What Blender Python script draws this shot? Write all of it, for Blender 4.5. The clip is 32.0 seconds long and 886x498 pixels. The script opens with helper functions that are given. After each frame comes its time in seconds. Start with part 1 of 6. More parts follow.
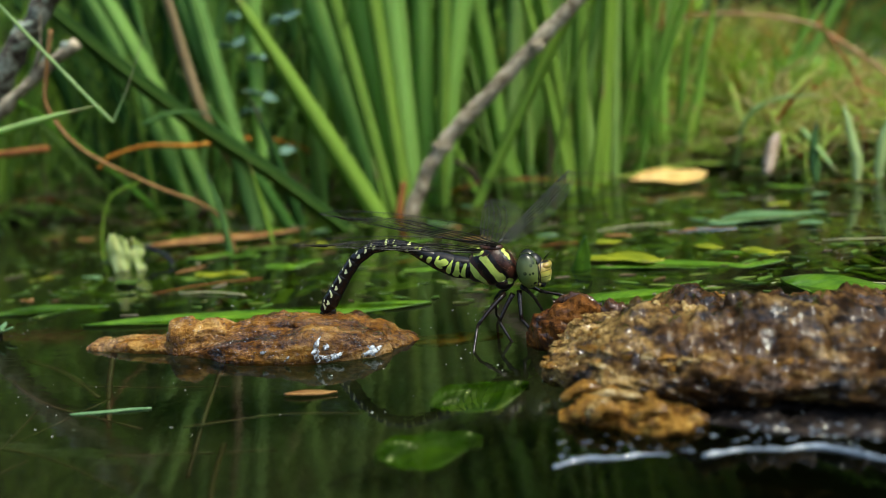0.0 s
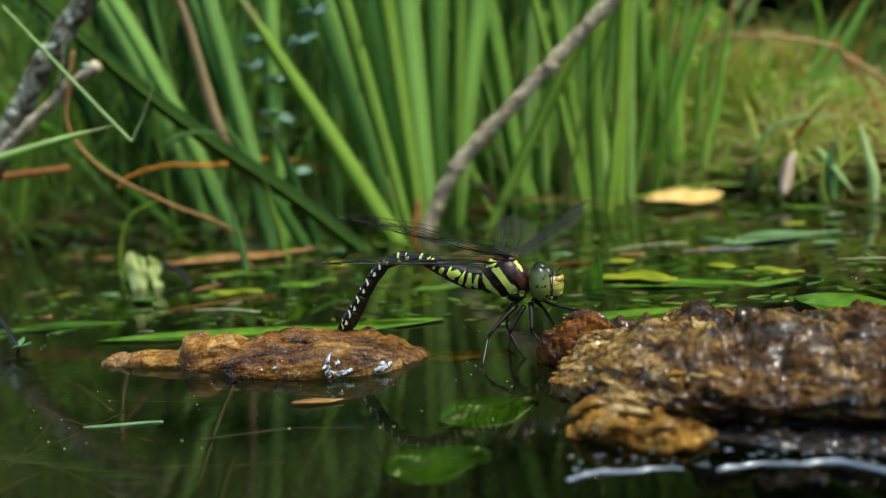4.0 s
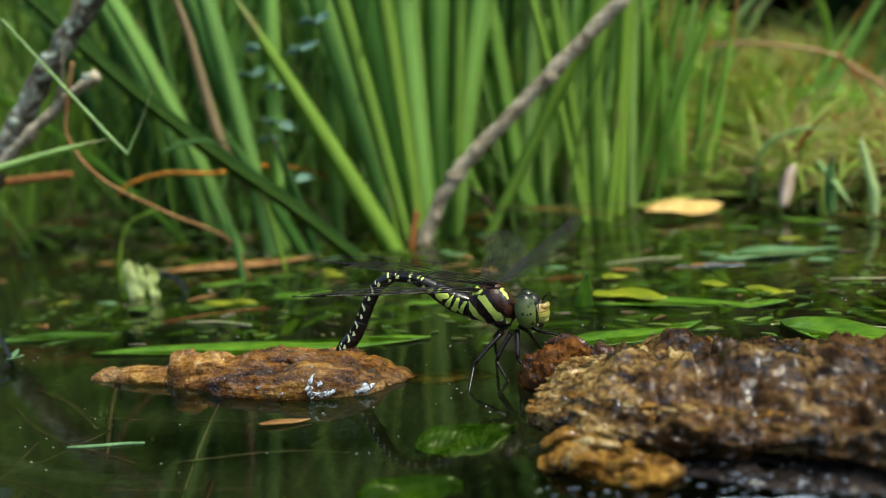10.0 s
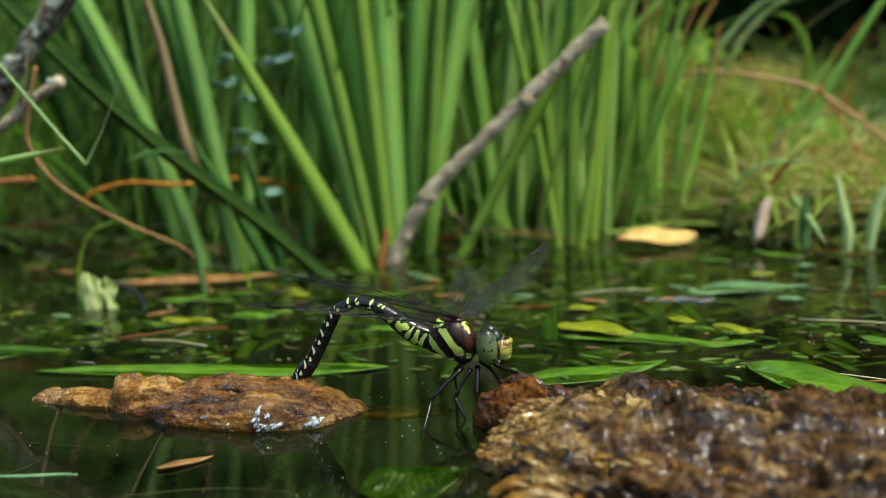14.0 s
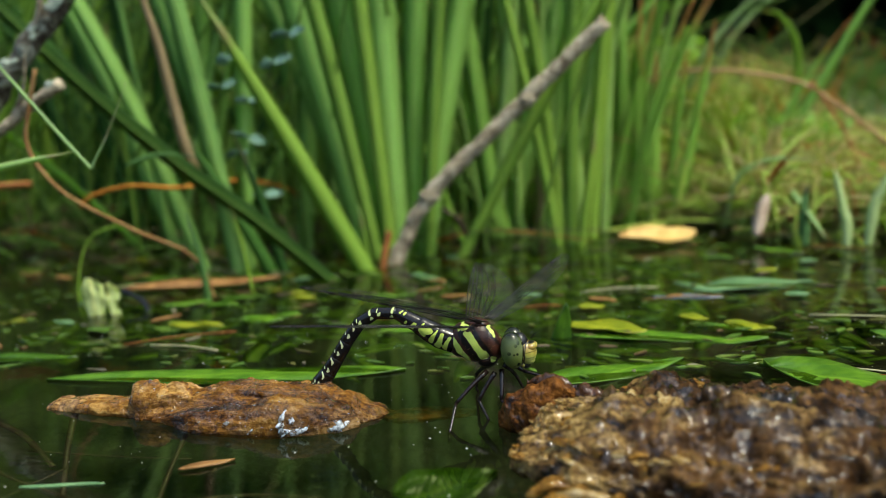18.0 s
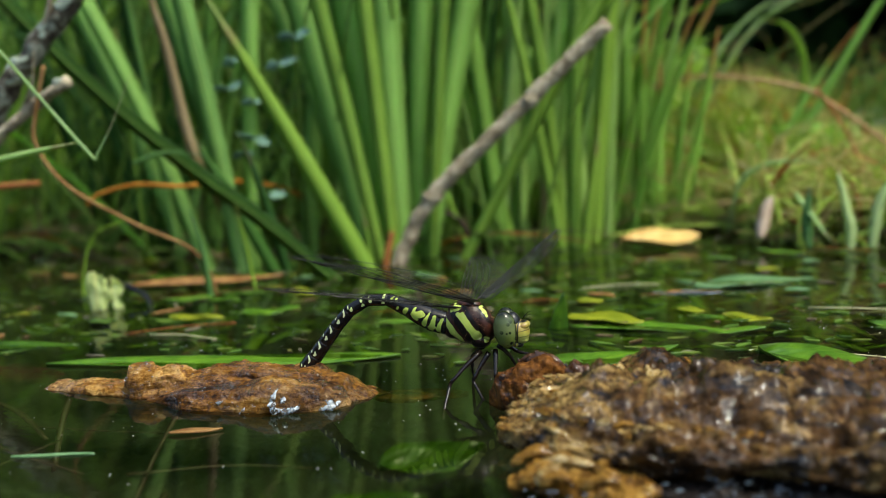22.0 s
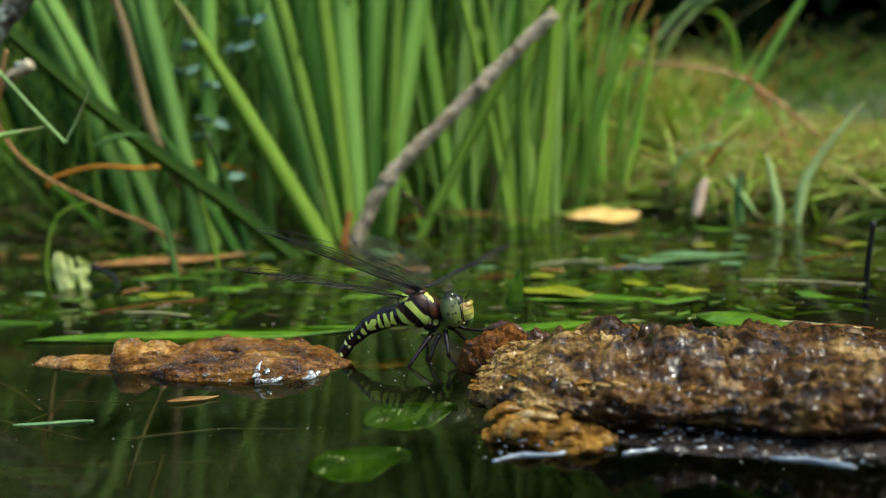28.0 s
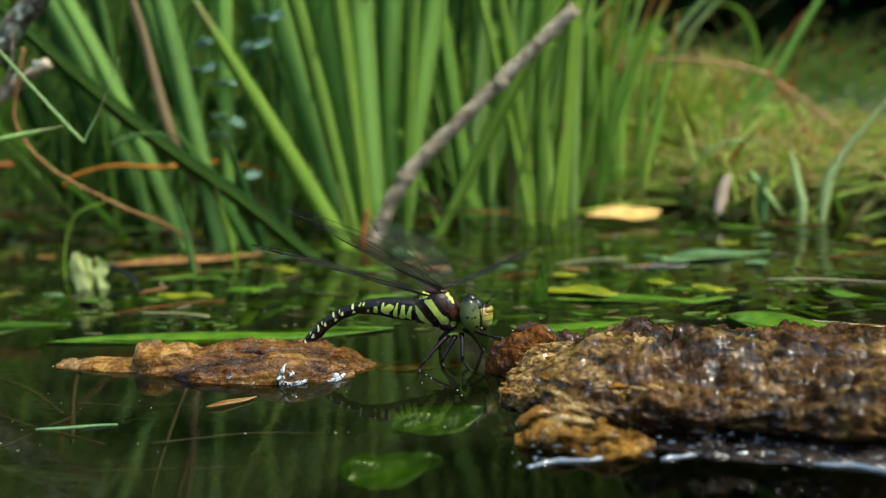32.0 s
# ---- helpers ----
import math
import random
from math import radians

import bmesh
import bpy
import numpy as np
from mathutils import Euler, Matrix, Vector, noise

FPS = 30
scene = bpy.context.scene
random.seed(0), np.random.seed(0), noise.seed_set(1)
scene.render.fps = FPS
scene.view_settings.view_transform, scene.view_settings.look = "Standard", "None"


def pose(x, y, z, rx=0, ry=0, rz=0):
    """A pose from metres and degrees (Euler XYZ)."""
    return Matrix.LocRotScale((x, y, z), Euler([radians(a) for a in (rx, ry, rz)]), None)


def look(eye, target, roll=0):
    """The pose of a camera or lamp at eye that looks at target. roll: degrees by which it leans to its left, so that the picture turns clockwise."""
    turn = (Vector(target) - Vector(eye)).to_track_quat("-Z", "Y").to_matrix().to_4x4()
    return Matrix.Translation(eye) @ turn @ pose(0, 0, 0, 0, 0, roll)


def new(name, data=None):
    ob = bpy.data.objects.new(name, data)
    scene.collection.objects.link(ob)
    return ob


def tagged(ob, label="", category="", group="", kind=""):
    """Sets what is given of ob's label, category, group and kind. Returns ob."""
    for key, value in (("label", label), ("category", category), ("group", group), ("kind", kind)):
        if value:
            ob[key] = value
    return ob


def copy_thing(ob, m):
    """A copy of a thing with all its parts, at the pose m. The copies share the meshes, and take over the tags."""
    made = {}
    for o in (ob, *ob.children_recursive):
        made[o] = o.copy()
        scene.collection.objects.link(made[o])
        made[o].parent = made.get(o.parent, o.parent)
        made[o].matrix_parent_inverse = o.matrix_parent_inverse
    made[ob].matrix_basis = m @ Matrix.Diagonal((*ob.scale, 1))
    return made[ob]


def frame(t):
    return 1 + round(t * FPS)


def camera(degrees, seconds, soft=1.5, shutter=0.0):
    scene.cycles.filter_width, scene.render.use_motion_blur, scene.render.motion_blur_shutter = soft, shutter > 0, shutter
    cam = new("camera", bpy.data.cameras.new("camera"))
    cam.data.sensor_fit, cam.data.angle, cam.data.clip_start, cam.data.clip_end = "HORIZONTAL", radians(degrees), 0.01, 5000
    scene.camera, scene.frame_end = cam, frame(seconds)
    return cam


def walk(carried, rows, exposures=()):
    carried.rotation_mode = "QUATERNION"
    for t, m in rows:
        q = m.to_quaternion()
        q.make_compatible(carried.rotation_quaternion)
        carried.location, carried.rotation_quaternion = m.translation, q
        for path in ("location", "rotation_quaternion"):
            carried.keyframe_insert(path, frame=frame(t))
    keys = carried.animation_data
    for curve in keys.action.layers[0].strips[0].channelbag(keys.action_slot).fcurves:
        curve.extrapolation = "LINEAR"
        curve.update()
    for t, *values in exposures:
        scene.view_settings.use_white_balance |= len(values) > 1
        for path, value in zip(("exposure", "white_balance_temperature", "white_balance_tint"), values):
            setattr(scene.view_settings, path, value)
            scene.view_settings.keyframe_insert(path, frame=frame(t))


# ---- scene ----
from mathutils.bvhtree import BVHTree

cam = camera(55.31, 32.0, soft=0.9)
cam.data.dof.use_dof = True
cam.data.dof.focus_distance = 0.208
cam.data.dof.aperture_fstop = 9.5
# Seconds, eye, target, roll.
PATH = [
    (0, 0.0587, -0.1973, 0.0676, 0.0193, -0.0059, 0.0251, -5.36), (0.5, 0.0584, -0.1985, 0.0677, 0.0187, -0.0069, 0.0263, -5.11), (1, 0.0581, -0.1993, 0.0686, 0.0180, -0.0077, 0.0275, -5.11),
    (1.5, 0.0581, -0.1991, 0.0691, 0.0171, -0.0077, 0.0285, -5.30), (2, 0.0583, -0.1993, 0.0690, 0.0165, -0.0079, 0.0291, -5.56), (2.5, 0.0587, -0.1996, 0.0688, 0.0163, -0.0082, 0.0293, -5.61),
    (3, 0.0601, -0.1987, 0.0680, 0.0166, -0.0074, 0.0291, -5.75), (3.5, 0.0611, -0.1982, 0.0662, 0.0172, -0.0066, 0.0291, -5.49), (5.5, 0.0595, -0.1993, 0.0661, 0.0170, -0.0073, 0.0295, -5.20),
    (6, 0.0592, -0.1990, 0.0658, 0.0167, -0.0069, 0.0295, -5.14), (6.5, 0.0591, -0.1993, 0.0661, 0.0166, -0.0073, 0.0297, -5.14), (7, 0.0579, -0.1994, 0.0665, 0.0156, -0.0074, 0.0297, -5.25),
    (7.5, 0.0569, -0.1996, 0.0670, 0.0148, -0.0076, 0.0301, -5.27), (8, 0.0558, -0.1992, 0.0672, 0.0137, -0.0073, 0.0301, -5.23), (8.5, 0.0575, -0.1984, 0.0686, 0.0140, -0.0069, 0.0308, -5.47),
    (9, 0.0600, -0.1968, 0.0685, 0.0151, -0.0055, 0.0313, -5.45), (9.5, 0.0646, -0.1964, 0.0704, 0.0181, -0.0056, 0.0327, -5.40), (10, 0.0689, -0.1962, 0.0727, 0.0220, -0.0055, 0.0347, -5.08),
    (10.5, 0.0738, -0.1950, 0.0734, 0.0257, -0.0045, 0.0360, -4.76), (11, 0.0757, -0.1938, 0.0732, 0.0276, -0.0033, 0.0356, -4.08), (11.5, 0.0776, -0.1939, 0.0730, 0.0296, -0.0034, 0.0356, -3.51),
    (12, 0.0786, -0.1932, 0.0689, 0.0306, -0.0024, 0.0333, -3.54), (12.5, 0.0772, -0.1950, 0.0721, 0.0314, -0.0042, 0.0335, -3.29), (13, 0.0760, -0.1926, 0.0737, 0.0304, -0.0018, 0.0347, -3.21),
    (13.5, 0.0746, -0.1898, 0.0759, 0.0301, 0.0014, 0.0379, -2.90), (14, 0.0731, -0.1875, 0.0761, 0.0303, 0.0045, 0.0402, -2.76), (14.5, 0.0738, -0.1870, 0.0740, 0.0322, 0.0056, 0.0398, -3.00),
    (16.5, 0.0637, -0.1884, 0.0780, 0.0280, 0.0046, 0.0391, -3.13), (17, 0.0640, -0.1886, 0.0778, 0.0267, 0.0041, 0.0396, -3.21), (17.5, 0.0633, -0.1897, 0.0776, 0.0259, 0.0032, 0.0403, -3.14),
    (18, 0.0629, -0.1888, 0.0769, 0.0248, 0.0041, 0.0406, -3.26), (18.5, 0.0643, -0.1891, 0.0738, 0.0249, 0.0040, 0.0398, -3.35), (19, 0.0654, -0.1893, 0.0699, 0.0251, 0.0041, 0.0383, -3.42),
    (19.5, 0.0664, -0.1891, 0.0653, 0.0255, 0.0045, 0.0364, -3.41), (20, 0.0658, -0.1891, 0.0648, 0.0253, 0.0047, 0.0360, -3.21), (20.5, 0.0651, -0.1896, 0.0646, 0.0251, 0.0042, 0.0356, -3.15),
    (21, 0.0655, -0.1900, 0.0649, 0.0253, 0.0037, 0.0353, -3.14), (21.5, 0.0664, -0.1904, 0.0655, 0.0259, 0.0031, 0.0354, -3.10), (22, 0.0680, -0.1909, 0.0664, 0.0268, 0.0024, 0.0358, -3.07),
    (22.5, 0.0696, -0.1902, 0.0656, 0.0276, 0.0030, 0.0357, -2.98), (23, 0.0697, -0.1896, 0.0636, 0.0281, 0.0039, 0.0350, -2.99), (23.5, 0.0702, -0.1964, 0.0641, 0.0325, -0.0023, 0.0344, -2.81),
    (24, 0.0702, -0.2036, 0.0655, 0.0368, -0.0089, 0.0340, -2.77), (24.5, 0.0693, -0.2072, 0.0671, 0.0391, -0.0123, 0.0339, -2.69), (25, 0.0684, -0.2076, 0.0678, 0.0402, -0.0125, 0.0340, -2.58),
    (25.5, 0.0672, -0.2078, 0.0682, 0.0401, -0.0127, 0.0339, -2.54), (27.5, 0.0639, -0.2088, 0.0690, 0.0369, -0.0139, 0.0332, -2.64), (28, 0.0633, -0.2091, 0.0694, 0.0363, -0.0143, 0.0333, -2.71),
    (28.5, 0.0624, -0.2091, 0.0697, 0.0353, -0.0143, 0.0334, -2.65), (29, 0.0624, -0.2079, 0.0691, 0.0344, -0.0132, 0.0331, -2.76), (29.5, 0.0619, -0.2072, 0.0687, 0.0333, -0.0125, 0.0328, -2.90),
    (30, 0.0613, -0.2067, 0.0687, 0.0324, -0.0121, 0.0327, -2.95), (30.5, 0.0604, -0.2064, 0.0689, 0.0313, -0.0118, 0.0326, -2.95), (31, 0.0596, -0.2063, 0.0692, 0.0304, -0.0118, 0.0327, -3.04),
    (31.5, 0.0585, -0.2061, 0.0696, 0.0294, -0.0117, 0.0329, -3.03), (32, 0.0585, -0.2056, 0.0695, 0.0292, -0.0112, 0.0329, -3.01),
]
walk(cam, [(t, look((a, b, c), (d, e, f), r)) for t, a, b, c, d, e, f, r in PATH], exposures=((0, 0.95, 6800, -2), (32, 0.95, 6800, -2)))

# ---- world, sun, exposure ----
SUN_UP, SUN_TURN = radians(62), radians(110)
world = bpy.data.worlds.new("world")
scene.world = world
world.use_nodes = True
sky = world.node_tree.nodes.new("ShaderNodeTexSky")
sky.sky_type, sky.sun_disc = "NISHITA", False
sky.sun_elevation, sky.sun_rotation = SUN_UP, SUN_TURN
sky.air_density, sky.dust_density = 1.0, 2.0
back = world.node_tree.nodes["Background"]
world.node_tree.links.new(sky.outputs[0], back.inputs[0])
back.inputs[1].default_value = 0.20
sun = new("sun", bpy.data.lights.new("sun", "SUN"))
sun.data.energy, sun.data.angle, sun.data.color = 2.0, radians(14), (1.0, 0.95, 0.86)
sun.matrix_world = look((math.sin(SUN_TURN) * math.cos(SUN_UP), math.cos(SUN_TURN) * math.cos(SUN_UP), math.sin(SUN_UP)), (0, 0, 0))


# ---- materials ----
class Nodes:
    """A small helper that builds one node material."""

    def __init__(self, name, rough=0.5, metal=0.0, spec=0.5, coat=0.0):
        self.mat = bpy.data.materials.new(name)
        self.mat.use_nodes = True
        self.t = self.mat.node_tree
        self.bsdf = self.t.nodes["Principled BSDF"]
        for key, value in (("Roughness", rough), ("Metallic", metal), ("Specular IOR Level", spec), ("Coat Weight", coat)):
            self.bsdf.inputs[key].default_value = value
        if coat:
            self.bsdf.inputs["Coat Roughness"].default_value = 0.05
            self.bsdf.inputs["Coat IOR"].default_value = 1.5
        self.coords = self.t.nodes.new("ShaderNodeTexCoord")

    def put(self, key, value):
        self.link(value, self.bsdf.inputs[key])

    def link(self, value, socket):
        if isinstance(value, bpy.types.NodeSocket):
            self.t.links.new(value, socket)
        elif isinstance(value, tuple) and len(value) == 3 and socket.type == "RGBA":
            socket.default_value = (*value, 1)
        else:
            socket.default_value = value

    def at(self, which="Object", scale=(1, 1, 1)):
        m = self.t.nodes.new("ShaderNodeMapping")
        m.inputs["Scale"].default_value = scale
        self.t.links.new(self.coords.outputs[which], m.inputs["Vector"])
        return m.outputs[0]

    def noise(self, scale, where=None, detail=3.0, rough=0.55, warp=0.0):
        n = self.t.nodes.new("ShaderNodeTexNoise")
        n.inputs["Scale"].default_value, n.inputs["Detail"].default_value = scale, detail
        n.inputs["Roughness"].default_value, n.inputs["Distortion"].default_value = rough, warp
        self.t.links.new(where or self.coords.outputs["Object"], n.inputs["Vector"])
        return n.outputs["Fac"]

    def cells(self, scale, where=None):
        n = self.t.nodes.new("ShaderNodeTexVoronoi")
        n.inputs["Scale"].default_value = scale
        self.t.links.new(where or self.coords.outputs["Object"], n.inputs["Vector"])
        return n.outputs["Distance"]

    def ramp(self, fac, *stops):
        n = self.t.nodes.new("ShaderNodeValToRGB")
        while len(n.color_ramp.elements) < len(stops):
            n.color_ramp.elements.new(0.5)
        for e, (p, c) in zip(n.color_ramp.elements, stops):
            e.position, e.color = p, (*c, 1) if isinstance(c, tuple) else (c, c, c, 1)
        self.link(fac, n.inputs["Fac"])
        return n.outputs["Color"]

    def mix(self, fac, a, b, blend="MIX"):
        n = self.t.nodes.new("ShaderNodeMix")
        n.data_type, n.blend_type = "RGBA", blend
        self.link(fac, n.inputs[0]), self.link(a, n.inputs[6]), self.link(b, n.inputs[7])
        return n.outputs[2]

    def sum(self, op, a, b=0.0, c=0.0):
        n = self.t.nodes.new("ShaderNodeMath")
        n.operation = op
        for s, v in zip(n.inputs, (a, b, c)):
            self.link(v, s)
        return n.outputs[0]

    def xyz(self, which="Object"):
        n = self.t.nodes.new("ShaderNodeSeparateXYZ")
        self.t.links.new(self.coords.outputs[which], n.inputs[0])
        return n.outputs

    def chance(self):
        return self.t.nodes.new("ShaderNodeObjectInfo").outputs["Random"]

    def island(self):
        return self.t.nodes.new("ShaderNodeNewGeometry").outputs["Random Per Island"]

    def bump(self, height, strength=0.5, distance=0.001):
        n = self.t.nodes.new("ShaderNodeBump")
        n.inputs["Strength"].default_value, n.inputs["Distance"].default_value = strength, distance
        self.t.links.new(height, n.inputs["Height"])
        self.t.links.new(n.outputs[0], self.bsdf.inputs["Normal"])


def blade_material(name, dark, light, tip, per_island=False, through_light=0.5):
    """A reed blade: pale and dark veins along it, blotches, and a dry tip."""
    n = Nodes(name, rough=0.45, spec=0.22)
    uv = n.at("UV", (26, 1.2, 1))
    veins = n.noise(1.0, uv, 3, 0.6)
    blotch = n.noise(60, None, 3)
    bands = n.noise(1.0, n.at("UV", (5.5, 0.5, 1)), 2, 0.5)
    c = n.mix(n.ramp(n.sum("ADD", n.sum("MULTIPLY", veins, 0.5), n.sum("MULTIPLY", bands, 0.5)), (0.40, 0.0), (0.60, 1.0)), dark, light)
    pick = n.island() if per_island else n.chance()
    c = n.mix(n.sum("MULTIPLY", n.ramp(blotch, (0.45, 0.0), (0.75, 1.0)), 0.45), c, (dark[0] * 0.7, dark[1] * 0.65, dark[2] * 0.8))
    c = n.mix(n.sum("MULTIPLY", pick, 0.55), c, (light[0] * 1.05, light[1] * 1.12, light[2] * 0.7))
    mid = n.sum("SUBTRACT", 1.0, n.sum("MULTIPLY", n.sum("ABSOLUTE", n.sum("SUBTRACT", n.xyz("UV")[0], 0.5)), 14.0))
    c = n.mix(n.sum("MULTIPLY", n.sum("MAXIMUM", mid, 0.0), 0.4), c, (light[0] * 1.5, light[1] * 1.25, light[2] * 1.2))
    c = n.mix(n.ramp(n.xyz("UV")[1], (0.80, 0.0), (0.86, 0.9), (0.98, 1.0)), c, n.mix(n.ramp(n.xyz("UV")[1], (0.84, 0.0), (0.90, 1.0)), (tip[0], tip[0] * 0.75, tip[2]), tip))
    n.put("Base Color", c)
    n.bump(veins, 0.5, 0.0004)
    if through_light:
        glow = n.t.nodes.new("ShaderNodeBsdfTranslucent")
        n.link(n.mix(1.0, c, (1.0, 1.0, 0.55), "MULTIPLY"), glow.inputs["Color"])
        both = n.t.nodes.new("ShaderNodeMixShader")
        both.inputs[0].default_value = through_light
        n.t.links.new(n.bsdf.outputs[0], both.inputs[1])
        n.t.links.new(glow.outputs[0], both.inputs[2])
        n.t.links.new(both.outputs[0], n.t.nodes["Material Output"].inputs["Surface"])
    return n.mat


REED = blade_material("reed", (0.10, 0.29, 0.055), (0.46, 0.70, 0.22), (0.42, 0.18, 0.05))
REED_DARK = blade_material("reed_dark", (0.022, 0.080, 0.016), (0.075, 0.19, 0.035), (0.12, 0.16, 0.05))
REED_OLIVE = blade_material("reed_olive", (0.045, 0.11, 0.020), (0.15, 0.27, 0.055), (0.15, 0.2, 0.05))
REED_MID = blade_material("reed_mid", (0.09, 0.22, 0.025), (0.32, 0.48, 0.085), (0.34, 0.44, 0.12))
REED_BRIGHT = blade_material("reed_bright", (0.12, 0.30, 0.035), (0.45, 0.62, 0.12), (0.36, 0.46, 0.12))
REED_LIGHT = blade_material("reed_light", (0.22, 0.44, 0.090), (0.60, 0.78, 0.28), (0.42, 0.48, 0.14))
REED_TIPPED = blade_material("reed_tipped", (0.14, 0.36, 0.055), (0.44, 0.66, 0.15), (0.50, 0.25, 0.08))
SHOOT = blade_material("young_shoot", (0.52, 0.68, 0.32), (0.78, 0.88, 0.54), (0.60, 0.68, 0.30))
GRASS = blade_material("grass", (0.20, 0.36, 0.05), (0.66, 0.76, 0.21), (0.55, 0.42, 0.17), per_island=True)
# Copy of the grass with the shade of reeds and woods in its colour.
GRASS_SHADED = blade_material("shaded_grass", (0.07, 0.17, 0.025), (0.24, 0.38, 0.08), (0.30, 0.26, 0.10), per_island=True)
DRY = blade_material("dry_blade", (0.28, 0.19, 0.10), (0.54, 0.42, 0.25), (0.30, 0.18, 0.09))
# Near-black brown for strips that fill in the shade at the reeds' foot.
REED_FOOT_SHADE = blade_material("dark_litter", (0.014, 0.010, 0.005), (0.060, 0.038, 0.018), (0.05, 0.03, 0.015), per_island=True, through_light=0)
ORANGE = blade_material("orange_blade", (0.34, 0.10, 0.025), (0.55, 0.22, 0.06), (0.30, 0.12, 0.05))
REED_PALE = blade_material("pale_shoot", (0.24, 0.42, 0.16), (0.52, 0.68, 0.34), (0.40, 0.45, 0.2))
PETAL_GREEN = blade_material("petal_green", (0.52, 0.60, 0.20), (0.84, 0.88, 0.58), (0.80, 0.84, 0.55), through_light=0.55)
TEAL = blade_material("teal_blade", (0.06, 0.17, 0.055), (0.18, 0.34, 0.13), (0.10, 0.22, 0.10))


def leaf_material(name, dark, light, rough=0.3):
    n = Nodes(name, rough=rough, spec=0.28)
    uv = n.xyz("UV")
    across = n.sum("ABSOLUTE", n.sum("SUBTRACT", uv[0], 0.5))
    ribs = n.sum("SINE", n.sum("MULTIPLY", n.sum("ADD", uv[1], n.sum("MULTIPLY", across, -0.5)), 70.0))
    patch = n.noise(140, None, 4)
    c = n.mix(n.ramp(patch, (0.35, 0.0), (0.7, 1.0)), dark, light)
    c = n.mix(n.sum("MULTIPLY", n.sum("MAXIMUM", ribs, 0.0), 0.16), c, light)
    c = n.mix(n.ramp(across, (0.0, 0.8), (0.05, 0.0)), c, (light[0] * 1.3, light[1] * 1.2, light[2] * 1.2))
    spots = n.noise(700, None, 2)
    c = n.mix(n.ramp(spots, (0.68, 0.0), (0.74, 0.7)), c, (dark[0] * 0.6, dark[1] * 0.45, dark[2] * 0.5))
    n.put("Base Color", c)
    n.bump(ribs, 0.12, 0.0002)
    return n.mat


LEAF = leaf_material("floating_leaf", (0.030, 0.085, 0.004), (0.095, 0.19, 0.010), 0.4)
LEAF_DIM = leaf_material("soaked_leaf", (0.018, 0.055, 0.004), (0.060, 0.13, 0.008), 0.3)
LEAF_YELLOW = leaf_material("yellowing_leaf", (0.10, 0.13, 0.006), (0.24, 0.25, 0.012), 0.4)
LEAF_PALE = leaf_material("pale_leaf", (0.06, 0.14, 0.05), (0.15, 0.25, 0.11))
LEAF_GOLD = leaf_material("golden_leaf", (0.42, 0.24, 0.06), (0.64, 0.44, 0.15), 0.5)
# The blue-grey puts the sky's sheen into the wet leaf's colour.
LEAF_BLUE = leaf_material("sky_sheen_leaf", (0.07, 0.10, 0.12), (0.17, 0.21, 0.25), 0.12)
LEAF_BROWN = leaf_material("brown_leaf", (0.12, 0.050, 0.014), (0.32, 0.17, 0.055), 0.35)
BUD = leaf_material("pale_husk", (0.42, 0.28, 0.18), (0.70, 0.56, 0.42), 0.5)


